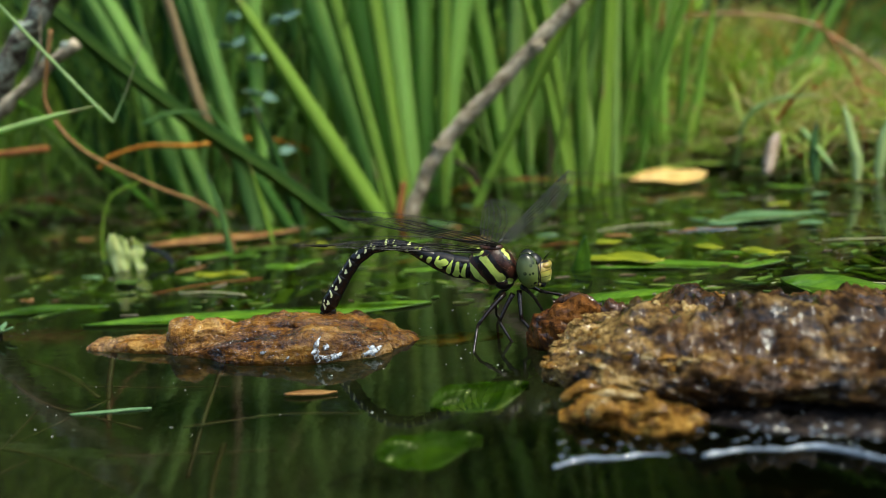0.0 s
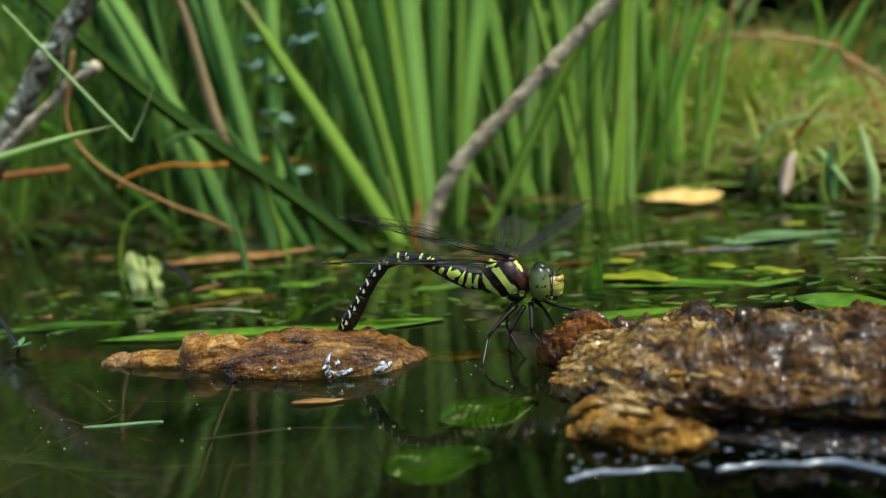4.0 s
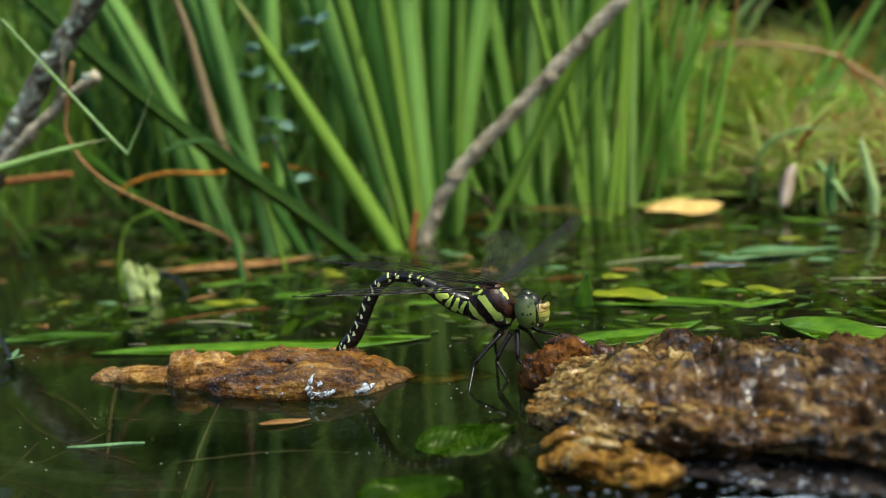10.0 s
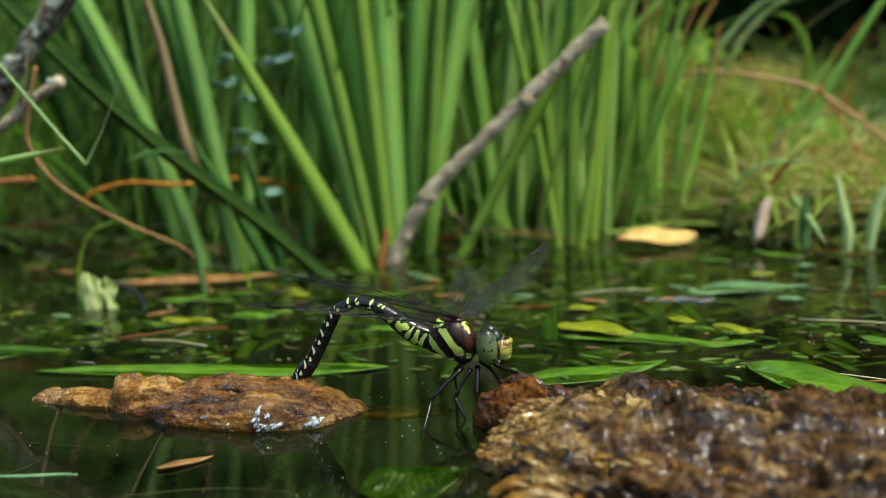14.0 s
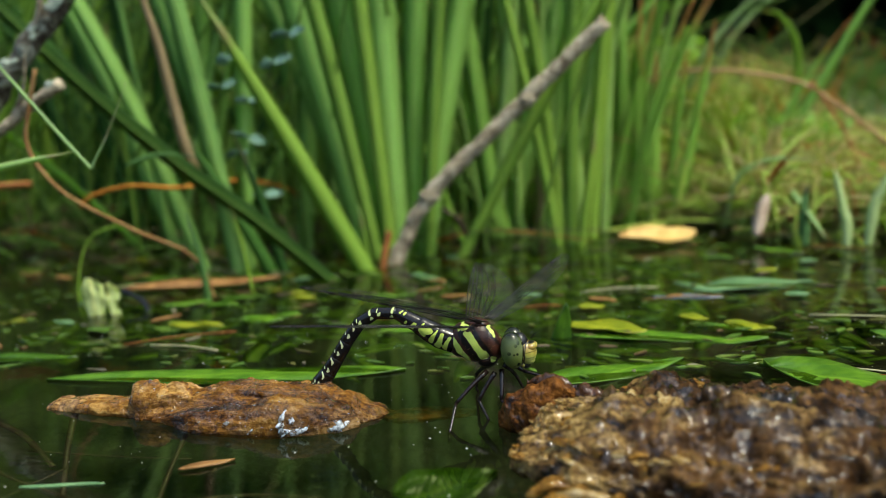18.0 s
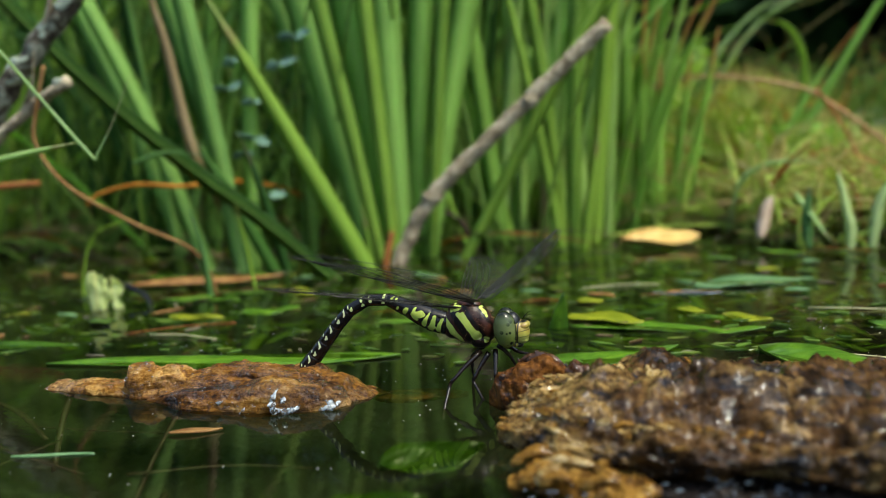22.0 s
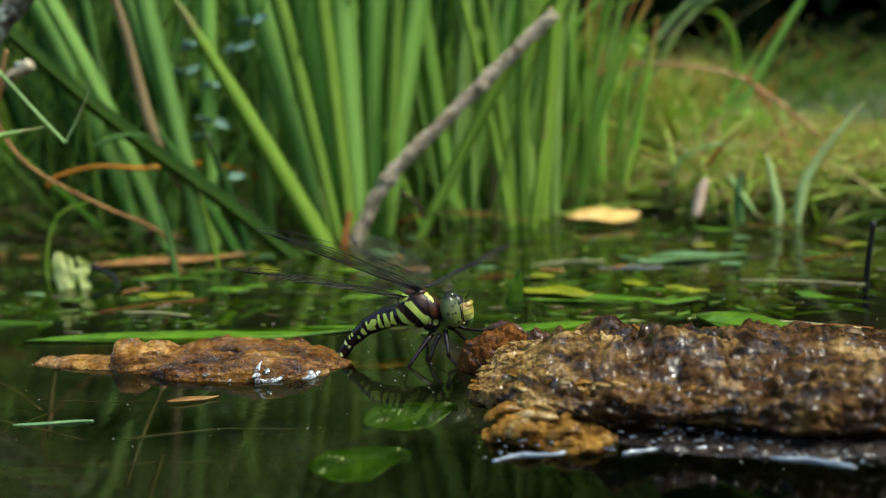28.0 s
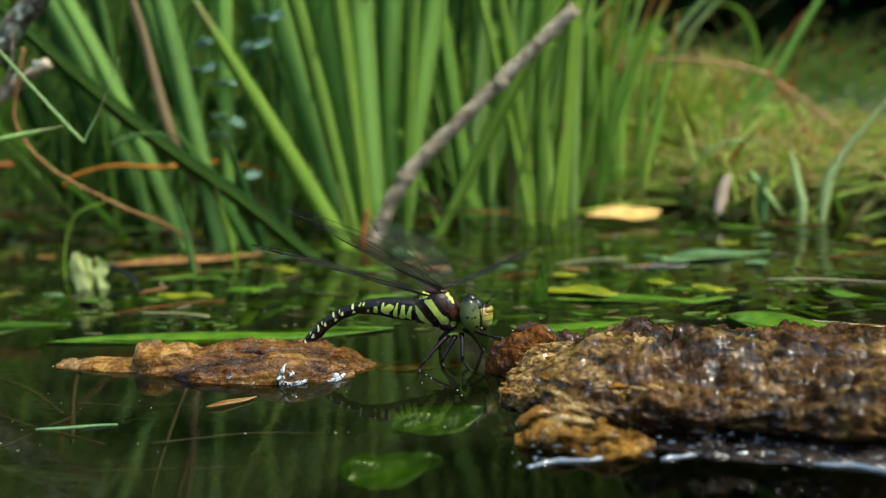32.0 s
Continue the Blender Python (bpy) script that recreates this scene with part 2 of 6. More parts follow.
def wood_material(name, stops, wet, grain=(60, 400, 400), coarse=90.0, relief=0.0012, fine=900.0, pale=None, grit=0.5, pools=(0.50, 0.56), end=None, films=380.0):
    """Wood: dark crevices and paler lumps at two scales, fibres along it, wet patches that shine. pale: a second colour in
    broad patches; end: (from x, to x), where that colour takes over towards the log's broken end."""
    n = Nodes(name, rough=0.6, spec=0.07, coat=wet)
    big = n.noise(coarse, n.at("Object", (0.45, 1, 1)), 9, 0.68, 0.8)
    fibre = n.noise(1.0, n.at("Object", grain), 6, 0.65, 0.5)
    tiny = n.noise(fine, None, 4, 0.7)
    # Shares its noise with the bump, so crevice shade is painted into the colour.
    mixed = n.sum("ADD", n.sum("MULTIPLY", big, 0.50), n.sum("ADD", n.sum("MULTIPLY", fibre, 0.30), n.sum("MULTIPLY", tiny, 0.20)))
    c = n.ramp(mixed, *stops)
    if pale:
        where = n.ramp(n.noise(coarse * 0.35, None, 4, 0.6), (0.52, 0.0), (0.64, 0.7))
        if end:
            near = n.sum("DIVIDE", n.sum("SUBTRACT", end[1], n.xyz()[0]), end[1] - end[0])
            ragged = n.sum("ADD", near, n.sum("MULTIPLY", n.sum("SUBTRACT", n.noise(coarse * 0.6, None, 4, 0.6), 0.5), 2.6))
            where = n.sum("MAXIMUM", where, n.ramp(ragged, (0.28, 0.0), (0.72, 0.85)))
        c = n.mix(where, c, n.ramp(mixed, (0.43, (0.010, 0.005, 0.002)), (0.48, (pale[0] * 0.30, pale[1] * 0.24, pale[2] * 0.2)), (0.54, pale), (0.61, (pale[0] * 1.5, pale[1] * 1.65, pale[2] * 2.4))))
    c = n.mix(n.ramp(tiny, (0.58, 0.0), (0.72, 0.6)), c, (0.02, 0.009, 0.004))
    if wet:
        n.put("Coat Weight", n.sum("MULTIPLY", n.ramp(n.noise(240, None, 4, 0.65), (pools[0], 0.12), (pools[1], 1.0)), wet))
    n.put("Base Color", c)
    n.put("Roughness", n.ramp(tiny, (0.35, 0.55), (0.7, 0.85)))
    n.bump(n.sum("ADD", n.sum("MULTIPLY", big, 0.5), n.sum("ADD", n.sum("MULTIPLY", fibre, 0.35), n.sum("MULTIPLY", tiny, 0.5 * grit))), 1.0, relief)
    if wet:
        film = n.t.nodes.new("ShaderNodeBump")
        film.inputs["Strength"].default_value, film.inputs["Distance"].default_value = 1.0, 0.0016
        n.t.links.new(n.sum("ADD", n.sum("MULTIPLY", n.noise(films, None, 2, 0.5), 0.7), n.sum("MULTIPLY", fibre, 0.18)), film.inputs["Height"])
        n.t.links.new(film.outputs[0], n.bsdf.inputs["Coat Normal"])
    return n.mat


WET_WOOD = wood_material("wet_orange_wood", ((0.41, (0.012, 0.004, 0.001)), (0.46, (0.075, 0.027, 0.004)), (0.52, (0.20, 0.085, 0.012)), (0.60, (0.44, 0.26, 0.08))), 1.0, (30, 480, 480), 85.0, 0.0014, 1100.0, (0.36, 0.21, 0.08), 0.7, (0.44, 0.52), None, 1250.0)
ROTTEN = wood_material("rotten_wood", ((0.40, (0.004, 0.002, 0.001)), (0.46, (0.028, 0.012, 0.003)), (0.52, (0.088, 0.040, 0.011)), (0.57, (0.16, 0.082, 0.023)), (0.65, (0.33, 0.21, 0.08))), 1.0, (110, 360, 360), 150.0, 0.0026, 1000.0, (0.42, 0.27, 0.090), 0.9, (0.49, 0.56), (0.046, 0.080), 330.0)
AMBER_WOOD = wood_material("amber_rotten_wood", ((0.40, (0.030, 0.012, 0.002)), (0.46, (0.12, 0.052, 0.008)), (0.52, (0.27, 0.135, 0.022)), (0.61, (0.50, 0.32, 0.09))), 0.7, (200, 320, 320), 190.0, 0.0020, 1000.0, None, 0.9, (0.53, 0.58))
BLACK_BARK = wood_material("blackened_bark", ((0.40, (0.003, 0.003, 0.004)), (0.50, (0.016, 0.012, 0.011)), (0.58, (0.05, 0.035, 0.025)), (0.68, (0.11, 0.075, 0.05))), 1.0, (200, 300, 300), 160.0, 0.0018)
PALE_WOOD = wood_material("pale_rotten_wood", ((0.41, (0.030, 0.014, 0.005)), (0.46, (0.17, 0.090, 0.024)), (0.52, (0.40, 0.26, 0.085)), (0.60, (0.72, 0.61, 0.38))), 1.0, (200, 260, 260), 190.0, 0.0026, 900.0, None, 0.9, (0.515, 0.545))
CHIP = wood_material("red_brown_wood", ((0.42, (0.010, 0.003, 0.001)), (0.47, (0.060, 0.019, 0.003)), (0.53, (0.15, 0.054, 0.009)), (0.61, (0.30, 0.12, 0.026))), 1.0, (300, 300, 300), 190.0, 0.0022, 1000.0, None, 0.9, (0.55, 0.58))
WET_DARK = wood_material("dark_soaked_wood", ((0.38, (0.006, 0.002, 0.001)), (0.48, (0.035, 0.012, 0.004)), (0.58, (0.09, 0.035, 0.012)), (0.68, (0.17, 0.08, 0.03))), 1.0, (300, 300, 300), 150.0, 0.0010, 900.0, None, 0.4, (0.42, 0.48))
TWIG = wood_material("grey_twig", ((0.38, (0.035, 0.025, 0.014)), (0.45, (0.20, 0.155, 0.095)), (0.54, (0.46, 0.38, 0.26)), (0.64, (0.66, 0.58, 0.45))), 0.0, (350, 350, 60), 160.0, 0.0008)
LICHEN = wood_material("lichened_bark", ((0.41, (0.020, 0.014, 0.010)), (0.47, (0.075, 0.060, 0.044)), (0.52, (0.20, 0.19, 0.14)), (0.59, (0.50, 0.52, 0.42))), 0.0, (300, 300, 160), 200.0, 0.0015)
STEM = wood_material("brown_stem", ((0.34, (0.08, 0.038, 0.014)), (0.5, (0.21, 0.11, 0.040)), (0.66, (0.36, 0.22, 0.09))), 0.1, (300, 300, 80), 140.0, 0.0004)
STEM_ORANGE = wood_material("orange_stem", ((0.34, (0.20, 0.07, 0.010)), (0.5, (0.42, 0.16, 0.022)), (0.66, (0.56, 0.26, 0.05))), 0.1, (300, 300, 80), 140.0, 0.0004)
STEM_RED = wood_material("red_stem", ((0.34, (0.10, 0.032, 0.012)), (0.5, (0.26, 0.095, 0.028)), (0.66, (0.42, 0.19, 0.06))), 0.2, (300, 300, 80), 140.0, 0.0004)
STRAW = wood_material("pinkish_straw", ((0.34, (0.24, 0.13, 0.06)), (0.5, (0.42, 0.25, 0.12)), (0.66, (0.55, 0.40, 0.22))), 0.0, (300, 300, 80), 140.0, 0.0004)


def ground_material():
    n = Nodes("pond_mud", rough=0.85)
    c = n.ramp(n.noise(30, None, 6, 0.65), (0.30, (0.008, 0.007, 0.004)), (0.52, (0.022, 0.019, 0.010)), (0.72, (0.045, 0.036, 0.018)))
    c = n.mix(n.ramp(n.noise(6, None, 3), (0.45, 0.0), (0.65, 0.8)), c, (0.018, 0.032, 0.009))
    c = n.mix(n.ramp(n.sum("ADD", n.sum("MULTIPLY", n.xyz()[2], 12.0), n.sum("MULTIPLY", n.noise(25, None, 4), 0.5)), (0.25, 0.0), (0.6, 1.0)), c, n.ramp(n.noise(90, None, 5), (0.35, (0.020, 0.034, 0.007)), (0.65, (0.060, 0.090, 0.018))))
    n.put("Base Color", c)
    n.bump(n.noise(140, None, 5), 0.8, 0.003)
    return n.mat


def water_material():
    n = Nodes("pond_water", rough=0.015)
    n.put("Base Color", (0.14, 0.17, 0.06))
    n.put("Transmission Weight", 1.0)
    n.put("IOR", 1.333)
    swell = n.noise(1.0, n.at("Object", (20, 45, 1)), 2, 0.5, 0.3)
    fine = n.noise(1.0, n.at("Object", (130, 420, 1)), 3, 0.55)
    n.bump(n.sum("ADD", swell, n.sum("MULTIPLY", fine, 0.20)), 0.05, 0.004)
    ripple = n.ramp(n.sum("ADD", n.sum("MULTIPLY", n.xyz()[1], 5.0), n.sum("MULTIPLY", n.noise(14, None, 2), 0.3)), (0.10, 0.030), (0.55, 0.055), (0.95, 0.085))
    n.t.links.new(ripple, n.bsdf.inputs["Normal"].links[0].from_node.inputs["Strength"])
    return n.mat


def plain(name, colour, rough=0.5, coat=0.0, speck=0.15, scale=500.0, spec=0.5):
    n = Nodes(name, rough=rough, coat=coat, spec=spec)
    f = n.noise(scale, None, 3)
    n.put("Base Color", n.mix(f, tuple(v * (1 - speck) for v in colour), tuple(min(1, v * (1 + speck)) for v in colour)))
    n.bump(f, 0.25, 0.0002)
    return n.mat


def sky_shine_material():
    n = Nodes("white_sky_shine", rough=0.05)
    # near-white colour paints the sky's shine on the wet wood
    n.put("Base Color", n.ramp(n.noise(1500, None, 3), (0.4, (0.45, 0.48, 0.50)), (0.6, (0.86, 0.88, 0.90))))
    n.put("Transmission Weight", n.ramp(n.noise(900, None, 2), (0.42, 0.9), (0.60, 0.25)))
    n.put("IOR", 1.333)
    n.bump(n.noise(1100, None, 3), 0.5, 0.0004)
    return n.mat


MUD, WATER = ground_material(), water_material()
# Bluish-white colour carries the sky's reflection along the log's waterline.
RIM_SHINE = plain("froth", (0.15, 0.18, 0.22), 0.12, 1.0, 0.6, 1400)
SKY_SHINE = sky_shine_material()
SPECK = plain("pale_speck", (0.62, 0.62, 0.52), 0.4)
# Leaves almost black: the woods' shade is put into their colour.
WOODS = blade_material("far_shaded_leaves", (0.008, 0.020, 0.006), (0.022, 0.050, 0.014), (0.04, 0.08, 0.02), per_island=True, through_light=0)
HERB = blade_material("herb_leaves", (0.12, 0.28, 0.04), (0.34, 0.54, 0.11), (0.30, 0.46, 0.10), per_island=True, through_light=0.4)
BARK = plain("far_bark", (0.05, 0.04, 0.03), 0.9, 0, 0.5, 40)


# ---- mesh helpers ----
def part(name, bm, material, parent=None, label="", smooth=True):
    me = bpy.data.meshes.new(name)
    bmesh.ops.recalc_face_normals(bm, faces=bm.faces)
    bm.to_mesh(me)
    bm.free()
    if smooth:
        me.polygons.foreach_set("use_smooth", [True] * len(me.polygons))
    if material:
        me.materials.append(material)
    ob = new(name, me)
    ob.parent = parent
    if label:
        ob["label"] = label
    return ob


def thing(name, place=(0, 0, 0)):
    ob = new(name)
    ob.location = place
    ob.empty_display_size = 0.005
    return ob


def curve_points(knots, steps):
    """A smooth line (Catmull-Rom) through a few knots."""
    k = [Vector(p) for p in knots]
    k = [k[0] * 2 - k[1], *k, k[-1] * 2 - k[-2]]
    out = []
    for i in range(1, len(k) - 2):
        for s in range(steps):
            t = s / steps
            a, b, c, d = k[i - 1 : i + 3]
            out.append(0.5 * (2 * b + (c - a) * t + (2 * a - 5 * b + 4 * c - d) * t * t + (3 * b - a - 3 * c + d) * t**3))
    out.append(k[-2])
    return out


def tube(bm, points, radii, sides=8, rough=0.0, freq=300.0):
    """A closed tube along points; radii: one for each point. rough: knobbly surface."""
    rings = []
    up = Vector((0.13, 0.2, 0.97))
    n = len(points)
    for i, p in enumerate(points):
        way = (points[min(i + 1, n - 1)] - points[max(i - 1, 0)]).normalized()
        a = way.cross(up).normalized()
        b = way.cross(a)
        ring = []
        for s in range(sides):
            w = 2 * math.pi * s / sides
            out = a * math.cos(w) + b * math.sin(w)
            r = radii[i]
            if rough:
                r *= 1 + rough * noise.noise((p + out * radii[i]) * freq)
            ring.append(bm.verts.new(p + out * r))
        rings.append(ring)
    for q, r in zip(rings, rings[1:]):
        for s in range(sides):
            bm.faces.new((q[s], q[(s + 1) % sides], r[(s + 1) % sides], r[s]))
    bm.faces.new(rings[0][::-1])
    bm.faces.new(rings[-1])
    return bm


def strip(bm, points, widths, side, thick=0.0006, fold=0.25):
    """A thin blade with a keel along points: side gives its broad direction; uv runs across and along."""
    uv = bm.loops.layers.uv.verify()
    n, rows = len(points), []
    for i, p in enumerate(points):
        way = (points[min(i + 1, n - 1)] - points[max(i - 1, 0)]).normalized()
        a = (side - way * side.dot(way)).normalized()
        b = way.cross(a)
        w = widths[i] / 2
        h = thick / 2 * min(1, widths[i] / (max(widths) * 0.3) + 0.1)
        row = [bm.verts.new(p - a * w), bm.verts.new(p + b * (fold * w + h)), bm.verts.new(p + a * w), bm.verts.new(p + b * (fold * w - h))]
        rows.append((row, i / (n - 1)))
    across = (0.0, 0.5, 1.0, 0.5, 0.0)
    for (q, u), (r, v) in zip(rows, rows[1:]):
        for s in range(4):
            f = bm.faces.new((q[s], q[(s + 1) % 4], r[(s + 1) % 4], r[s]))
            for loop, co in zip(f.loops, ((across[s], u), (across[s + 1], u), (across[s + 1], v), (across[s], v))):
                loop[uv].uv = co
    bm.faces.new(rows[0][0][::-1])
    bm.faces.new(rows[-1][0])
    return bm


def blade_points(base, way, length, droop, steps=10):
    """A line from base that sets out along way and bends over by droop (a vector added at the tip)."""
    base, way, droop = Vector(base), Vector(way).normalized(), Vector(droop)
    return [base + way * length * (i / steps) + droop * (i / steps) ** 2.4 for i in range(steps + 1)]


def blade_widths(width, steps=10, taper=2.2):
    return [width * (0.72 + 0.28 * min(1, 4 * i / steps)) * (1 - (i / steps) ** taper) + 0.0004 for i in range(steps + 1)]


def leaf_mesh(bm, length, width, curl=0.08, wave=0.03, steps=14, thick=0.0005, tip=1.0, seed=0):
    """A pointed leaf along +x from the origin, with a sunken midrib and a wavy rim."""
    uv = bm.loops.layers.uv.verify()
    cols = (-1.0, -0.55, 0.0, 0.55, 1.0)
    top, low = [], []
    for i in range(steps + 1):
        u = i / steps
        w = width / 2 * (math.sin(math.pi * min(1, u * 0.98 + 0.02) ** (0.85 * tip)) ** 0.75 if 0 < u < 1 else 0.03)
        rt, rl = [], []
        for c in cols:
            z = curl * width * (c * c - 0.25) + wave * width * math.sin(7 * u + 3 * c + seed)
            p = Vector((u * length, c * w * (1 + 0.06 * math.sin(17 * u + seed)), z + 0.04 * length * math.sin(3.1 * u + seed) * curl))
            rt.append(bm.verts.new(p + Vector((0, 0, thick / 2))))
            rl.append(bm.verts.new(p - Vector((0, 0, thick / 2))))
        top.append(rt), low.append(rl)
    def quad(vs, cs):
        f = bm.faces.new(vs)
        for loop, co in zip(f.loops, cs):
            loop[uv].uv = co
    m = len(cols) - 1
    for i in range(steps):
        a, b = i / steps, (i + 1) / steps
        for j in range(m):
            l, r = (cols[j] + 1) / 2, (cols[j + 1] + 1) / 2
            quad((top[i][j], top[i + 1][j], top[i + 1][j + 1], top[i][j + 1]), ((l, a), (l, b), (r, b), (r, a)))
            quad((low[i][j], low[i][j + 1], low[i + 1][j + 1], low[i + 1][j]), ((l, a), (r, a), (r, b), (l, b)))
        quad((top[i][0], low[i][0], low[i + 1][0], top[i + 1][0]), ((0, a), (0, a), (0, b), (0, b)))
        quad((top[i][m], top[i + 1][m], low[i + 1][m], low[i][m]), ((1, a), (1, b), (1, b), (1, a)))
    for i in (0, steps):
        bm.faces.new((*top[i], *low[i][::-1]))
    return bm


# ---- ground and water ----
def edge_of(x):
    """Where the water ends and the bank begins."""
    return 0.34 - 0.115 * max(0.0, min(1.0, (x - 0.088) / 0.04)) - 0.25 * max(0.0, min(1.0, (x - 0.18) / 0.5)) + 0.14 * max(0.0, min(1.0, (-x - 0.02) / 0.3))


def shore(x, y):
    """Height of the ground: a shallow pond with a bank behind it, low on one side."""
    edge = edge_of(x)
    behind = -0.9 - y
    d = max(y - edge, behind, abs(x) - 1.6)
    if d < 0:
        return -0.055 + 0.055 * max(0.0, 1 + d / 0.12) - 0.004
    return -0.004 + 0.030 * (1 - math.exp(-d / 0.15)) + 0.035 * (1 - math.exp(-d / 1.2)) + 0.2 * (1 - math.exp(-d / 30))


def ground():
    def ticks():
        inner = [-0.7 + 0.02 * i for i in range(71)]
        out, step, v = [], 0.05, 0.7
        while v < 400:
            v += step
            step *= 1.35
            out.append(v)
        return [-v for v in out[::-1]] + inner + out
    xs, ys = ticks(), ticks()
    bm = bmesh.new()
    grid = [[bm.verts.new((x, y + 0.1, shore(x, y + 0.1) + 0.006 * noise.noise(Vector((x * 9, y * 9, 0))))) for x in xs] for y in ys]
    for a, b in zip(grid, grid[1:]):
        for i in range(len(xs) - 1):
            bm.faces.new((a[i], a[i + 1], b[i + 1], b[i]))
    tagged(part("ground", bm, MUD), "dark muddy pond bed rising to a marshy bank", "ground", kind="structure")
    bm = bmesh.new()
    nx, ny = 60, 50
    grid = [[bm.verts.new((-1.7 + 3.4 * i / nx, -1.0 + 1.9 * j / ny, 0)) for i in range(nx + 1)] for j in range(ny + 1)]
    for a, b in zip(grid, grid[1:]):
        for i in range(nx):
            bm.faces.new((a[i], a[i + 1], b[i + 1], b[i]))
    w = tagged(part("water", bm, WATER), "still dark green pond water with faint ripples", "water", kind="structure")
    w.visible_shadow = False


ground()


# ---- floating wood ----
def drop_material():
    n = Nodes("water_drop", rough=0.03)
    n.put("Base Color", (0.9, 0.93, 0.95))
    n.put("Transmission Weight", 0.9)
    n.put("IOR", 1.333)
    return n.mat


DROP = drop_material()

def lump(name, material, x0, x1, axis, depth, top, low, steps, sides, ridge, seed, parent=None, label="", power=0.8, bits=0.0, under=0.0, pits=0.0, swell=0.0):
    """A worn piece of wood from x0 to x1. axis, depth, top and low give, along 0..1, the middle's y, the half depth and
    the heights over and under the water; ridge sets how rough it is."""
    bm, rings = bmesh.new(), []
    off = Vector((seed * 3.1, seed * 1.7, seed))
    for i in range(steps + 1):
        u = i / steps
        x = x0 + (x1 - x0) * u
        ring = []
        for s in range(sides):
            w = 2 * math.pi * s / sides
            c, d = math.cos(w), math.sin(w)
            c = math.copysign(abs(c) ** power, c)
            d = math.copysign(abs(d) ** power, d)
            hollow = 1 - under * (1 - max(0.0, d)) ** 2 if c < 0 else 1.0
            p = Vector((x, axis(u) + depth(u) * c * hollow, (top(u) if d > 0 else low(u)) * d))
            q = p + off
            if swell:
                p = p + Vector((0, c, d)) * swell * (noise.noise(Vector((q.x * 60, q.y * 55, q.z * 55))) + 0.6 * noise.noise(Vector((q.x * 130, q.y * 120, q.z * 120)))) * min(1.0, 10 * u)
            n1 = noise.fractal(Vector((q.x * 48, q.y * 95, q.z * 95)), 0.75, 2.1, 6)
            n2 = 0.35 - abs(noise.fractal(Vector((q.x * 60, q.y * 290, q.z * 290)), 0.7, 2.1, 4))
            n3 = 0.0
            if bits:
                f = noise.voronoi(Vector((q.x * 105 + q.z * 70, q.y * 210, q.z * 210)) + 0.9 * noise.noise_vector(q * 120))[0][0]
                g = noise.voronoi(q * 430 + 0.6 * noise.noise_vector(q * 260))[0][0]
                k = noise.voronoi(q * 900)[0][0]
                n3 = 0.75 - 1.0 * f * f + 0.75 * (0.5 - 1.2 * g * g) + 0.30 * (0.4 - k * k)
            out = Vector((0.25 * noise.noise(q * 200), c, d)).normalized()
            if pits:
                n3 -= pits * max(0.0, noise.noise(Vector((q.x * 150, q.y * 260, q.z * 260))) - 0.22) ** 0.5
            fade = min(1.0, 8 * u, 8 * (1 - u)) ** 0.5
            ring.append(bm.verts.new(p + out * fade * (ridge * (0.9 * n1 + 0.55 * n2) + bits * (n3 - 0.5))))
        rings.append(ring)
    for q, r in zip(rings, rings[1:]):
        for s in range(sides):
            bm.faces.new((q[s], r[s], r[(s + 1) % sides], q[(s + 1) % sides]))
    bm.faces.new(rings[0])
    bm.faces.new(rings[-1][::-1])
    return part(name, bm, material, parent, label)


def along(*stops):
    """A smooth function of 0..1 through (place, value) stops."""
    xs, ys = zip(*stops)
    def f(u):
        for i in range(len(xs) - 1):
            if u <= xs[i + 1]:
                t = max(0.0, (u - xs[i]) / (xs[i + 1] - xs[i]))
                t = t * t * (3 - 2 * t)
                return ys[i] + (ys[i + 1] - ys[i]) * t
        return ys[-1]
    return f


def skin_of(ob):
    """The surface of a finished piece, to set small things on it."""
    if ob.name not in SKINS:
        SKINS[ob.name] = BVHTree.FromPolygons([v.co for v in ob.data.vertices], [p.vertices for p in ob.data.polygons])
    return SKINS[ob.name]


SKINS = {}


def wet_beads(root, pieces, count, seed, small=0.00012, large=0.00034):
    """Beads of water on the pieces' sides and tops, added to stand in for small glints."""
    rnd = random.Random(seed)
    shapes = []
    for r in (small, 0.5 * (small + large), large):
        bm = bmesh.new()
        bmesh.ops.create_icosphere(bm, subdivisions=2, radius=r, matrix=Matrix.Diagonal((1.4, 1, 0.7, 1)))
        ob = part("water_drop", bm, DROP, root)
        shapes.append(ob)
    for k in range(count):
        piece = rnd.choice(pieces)
        while True:
            v = rnd.choice(piece.data.vertices)
            if v.co.z > 0.0012 and v.normal.y < 0.2:
                break
        ob = shapes[k] if k < 3 else new("water_drop", rnd.choice((shapes[0], shapes[0], shapes[1], shapes[1], shapes[2])).data)
        if k > 2:
            ob.parent = root
        ob.location = v.co


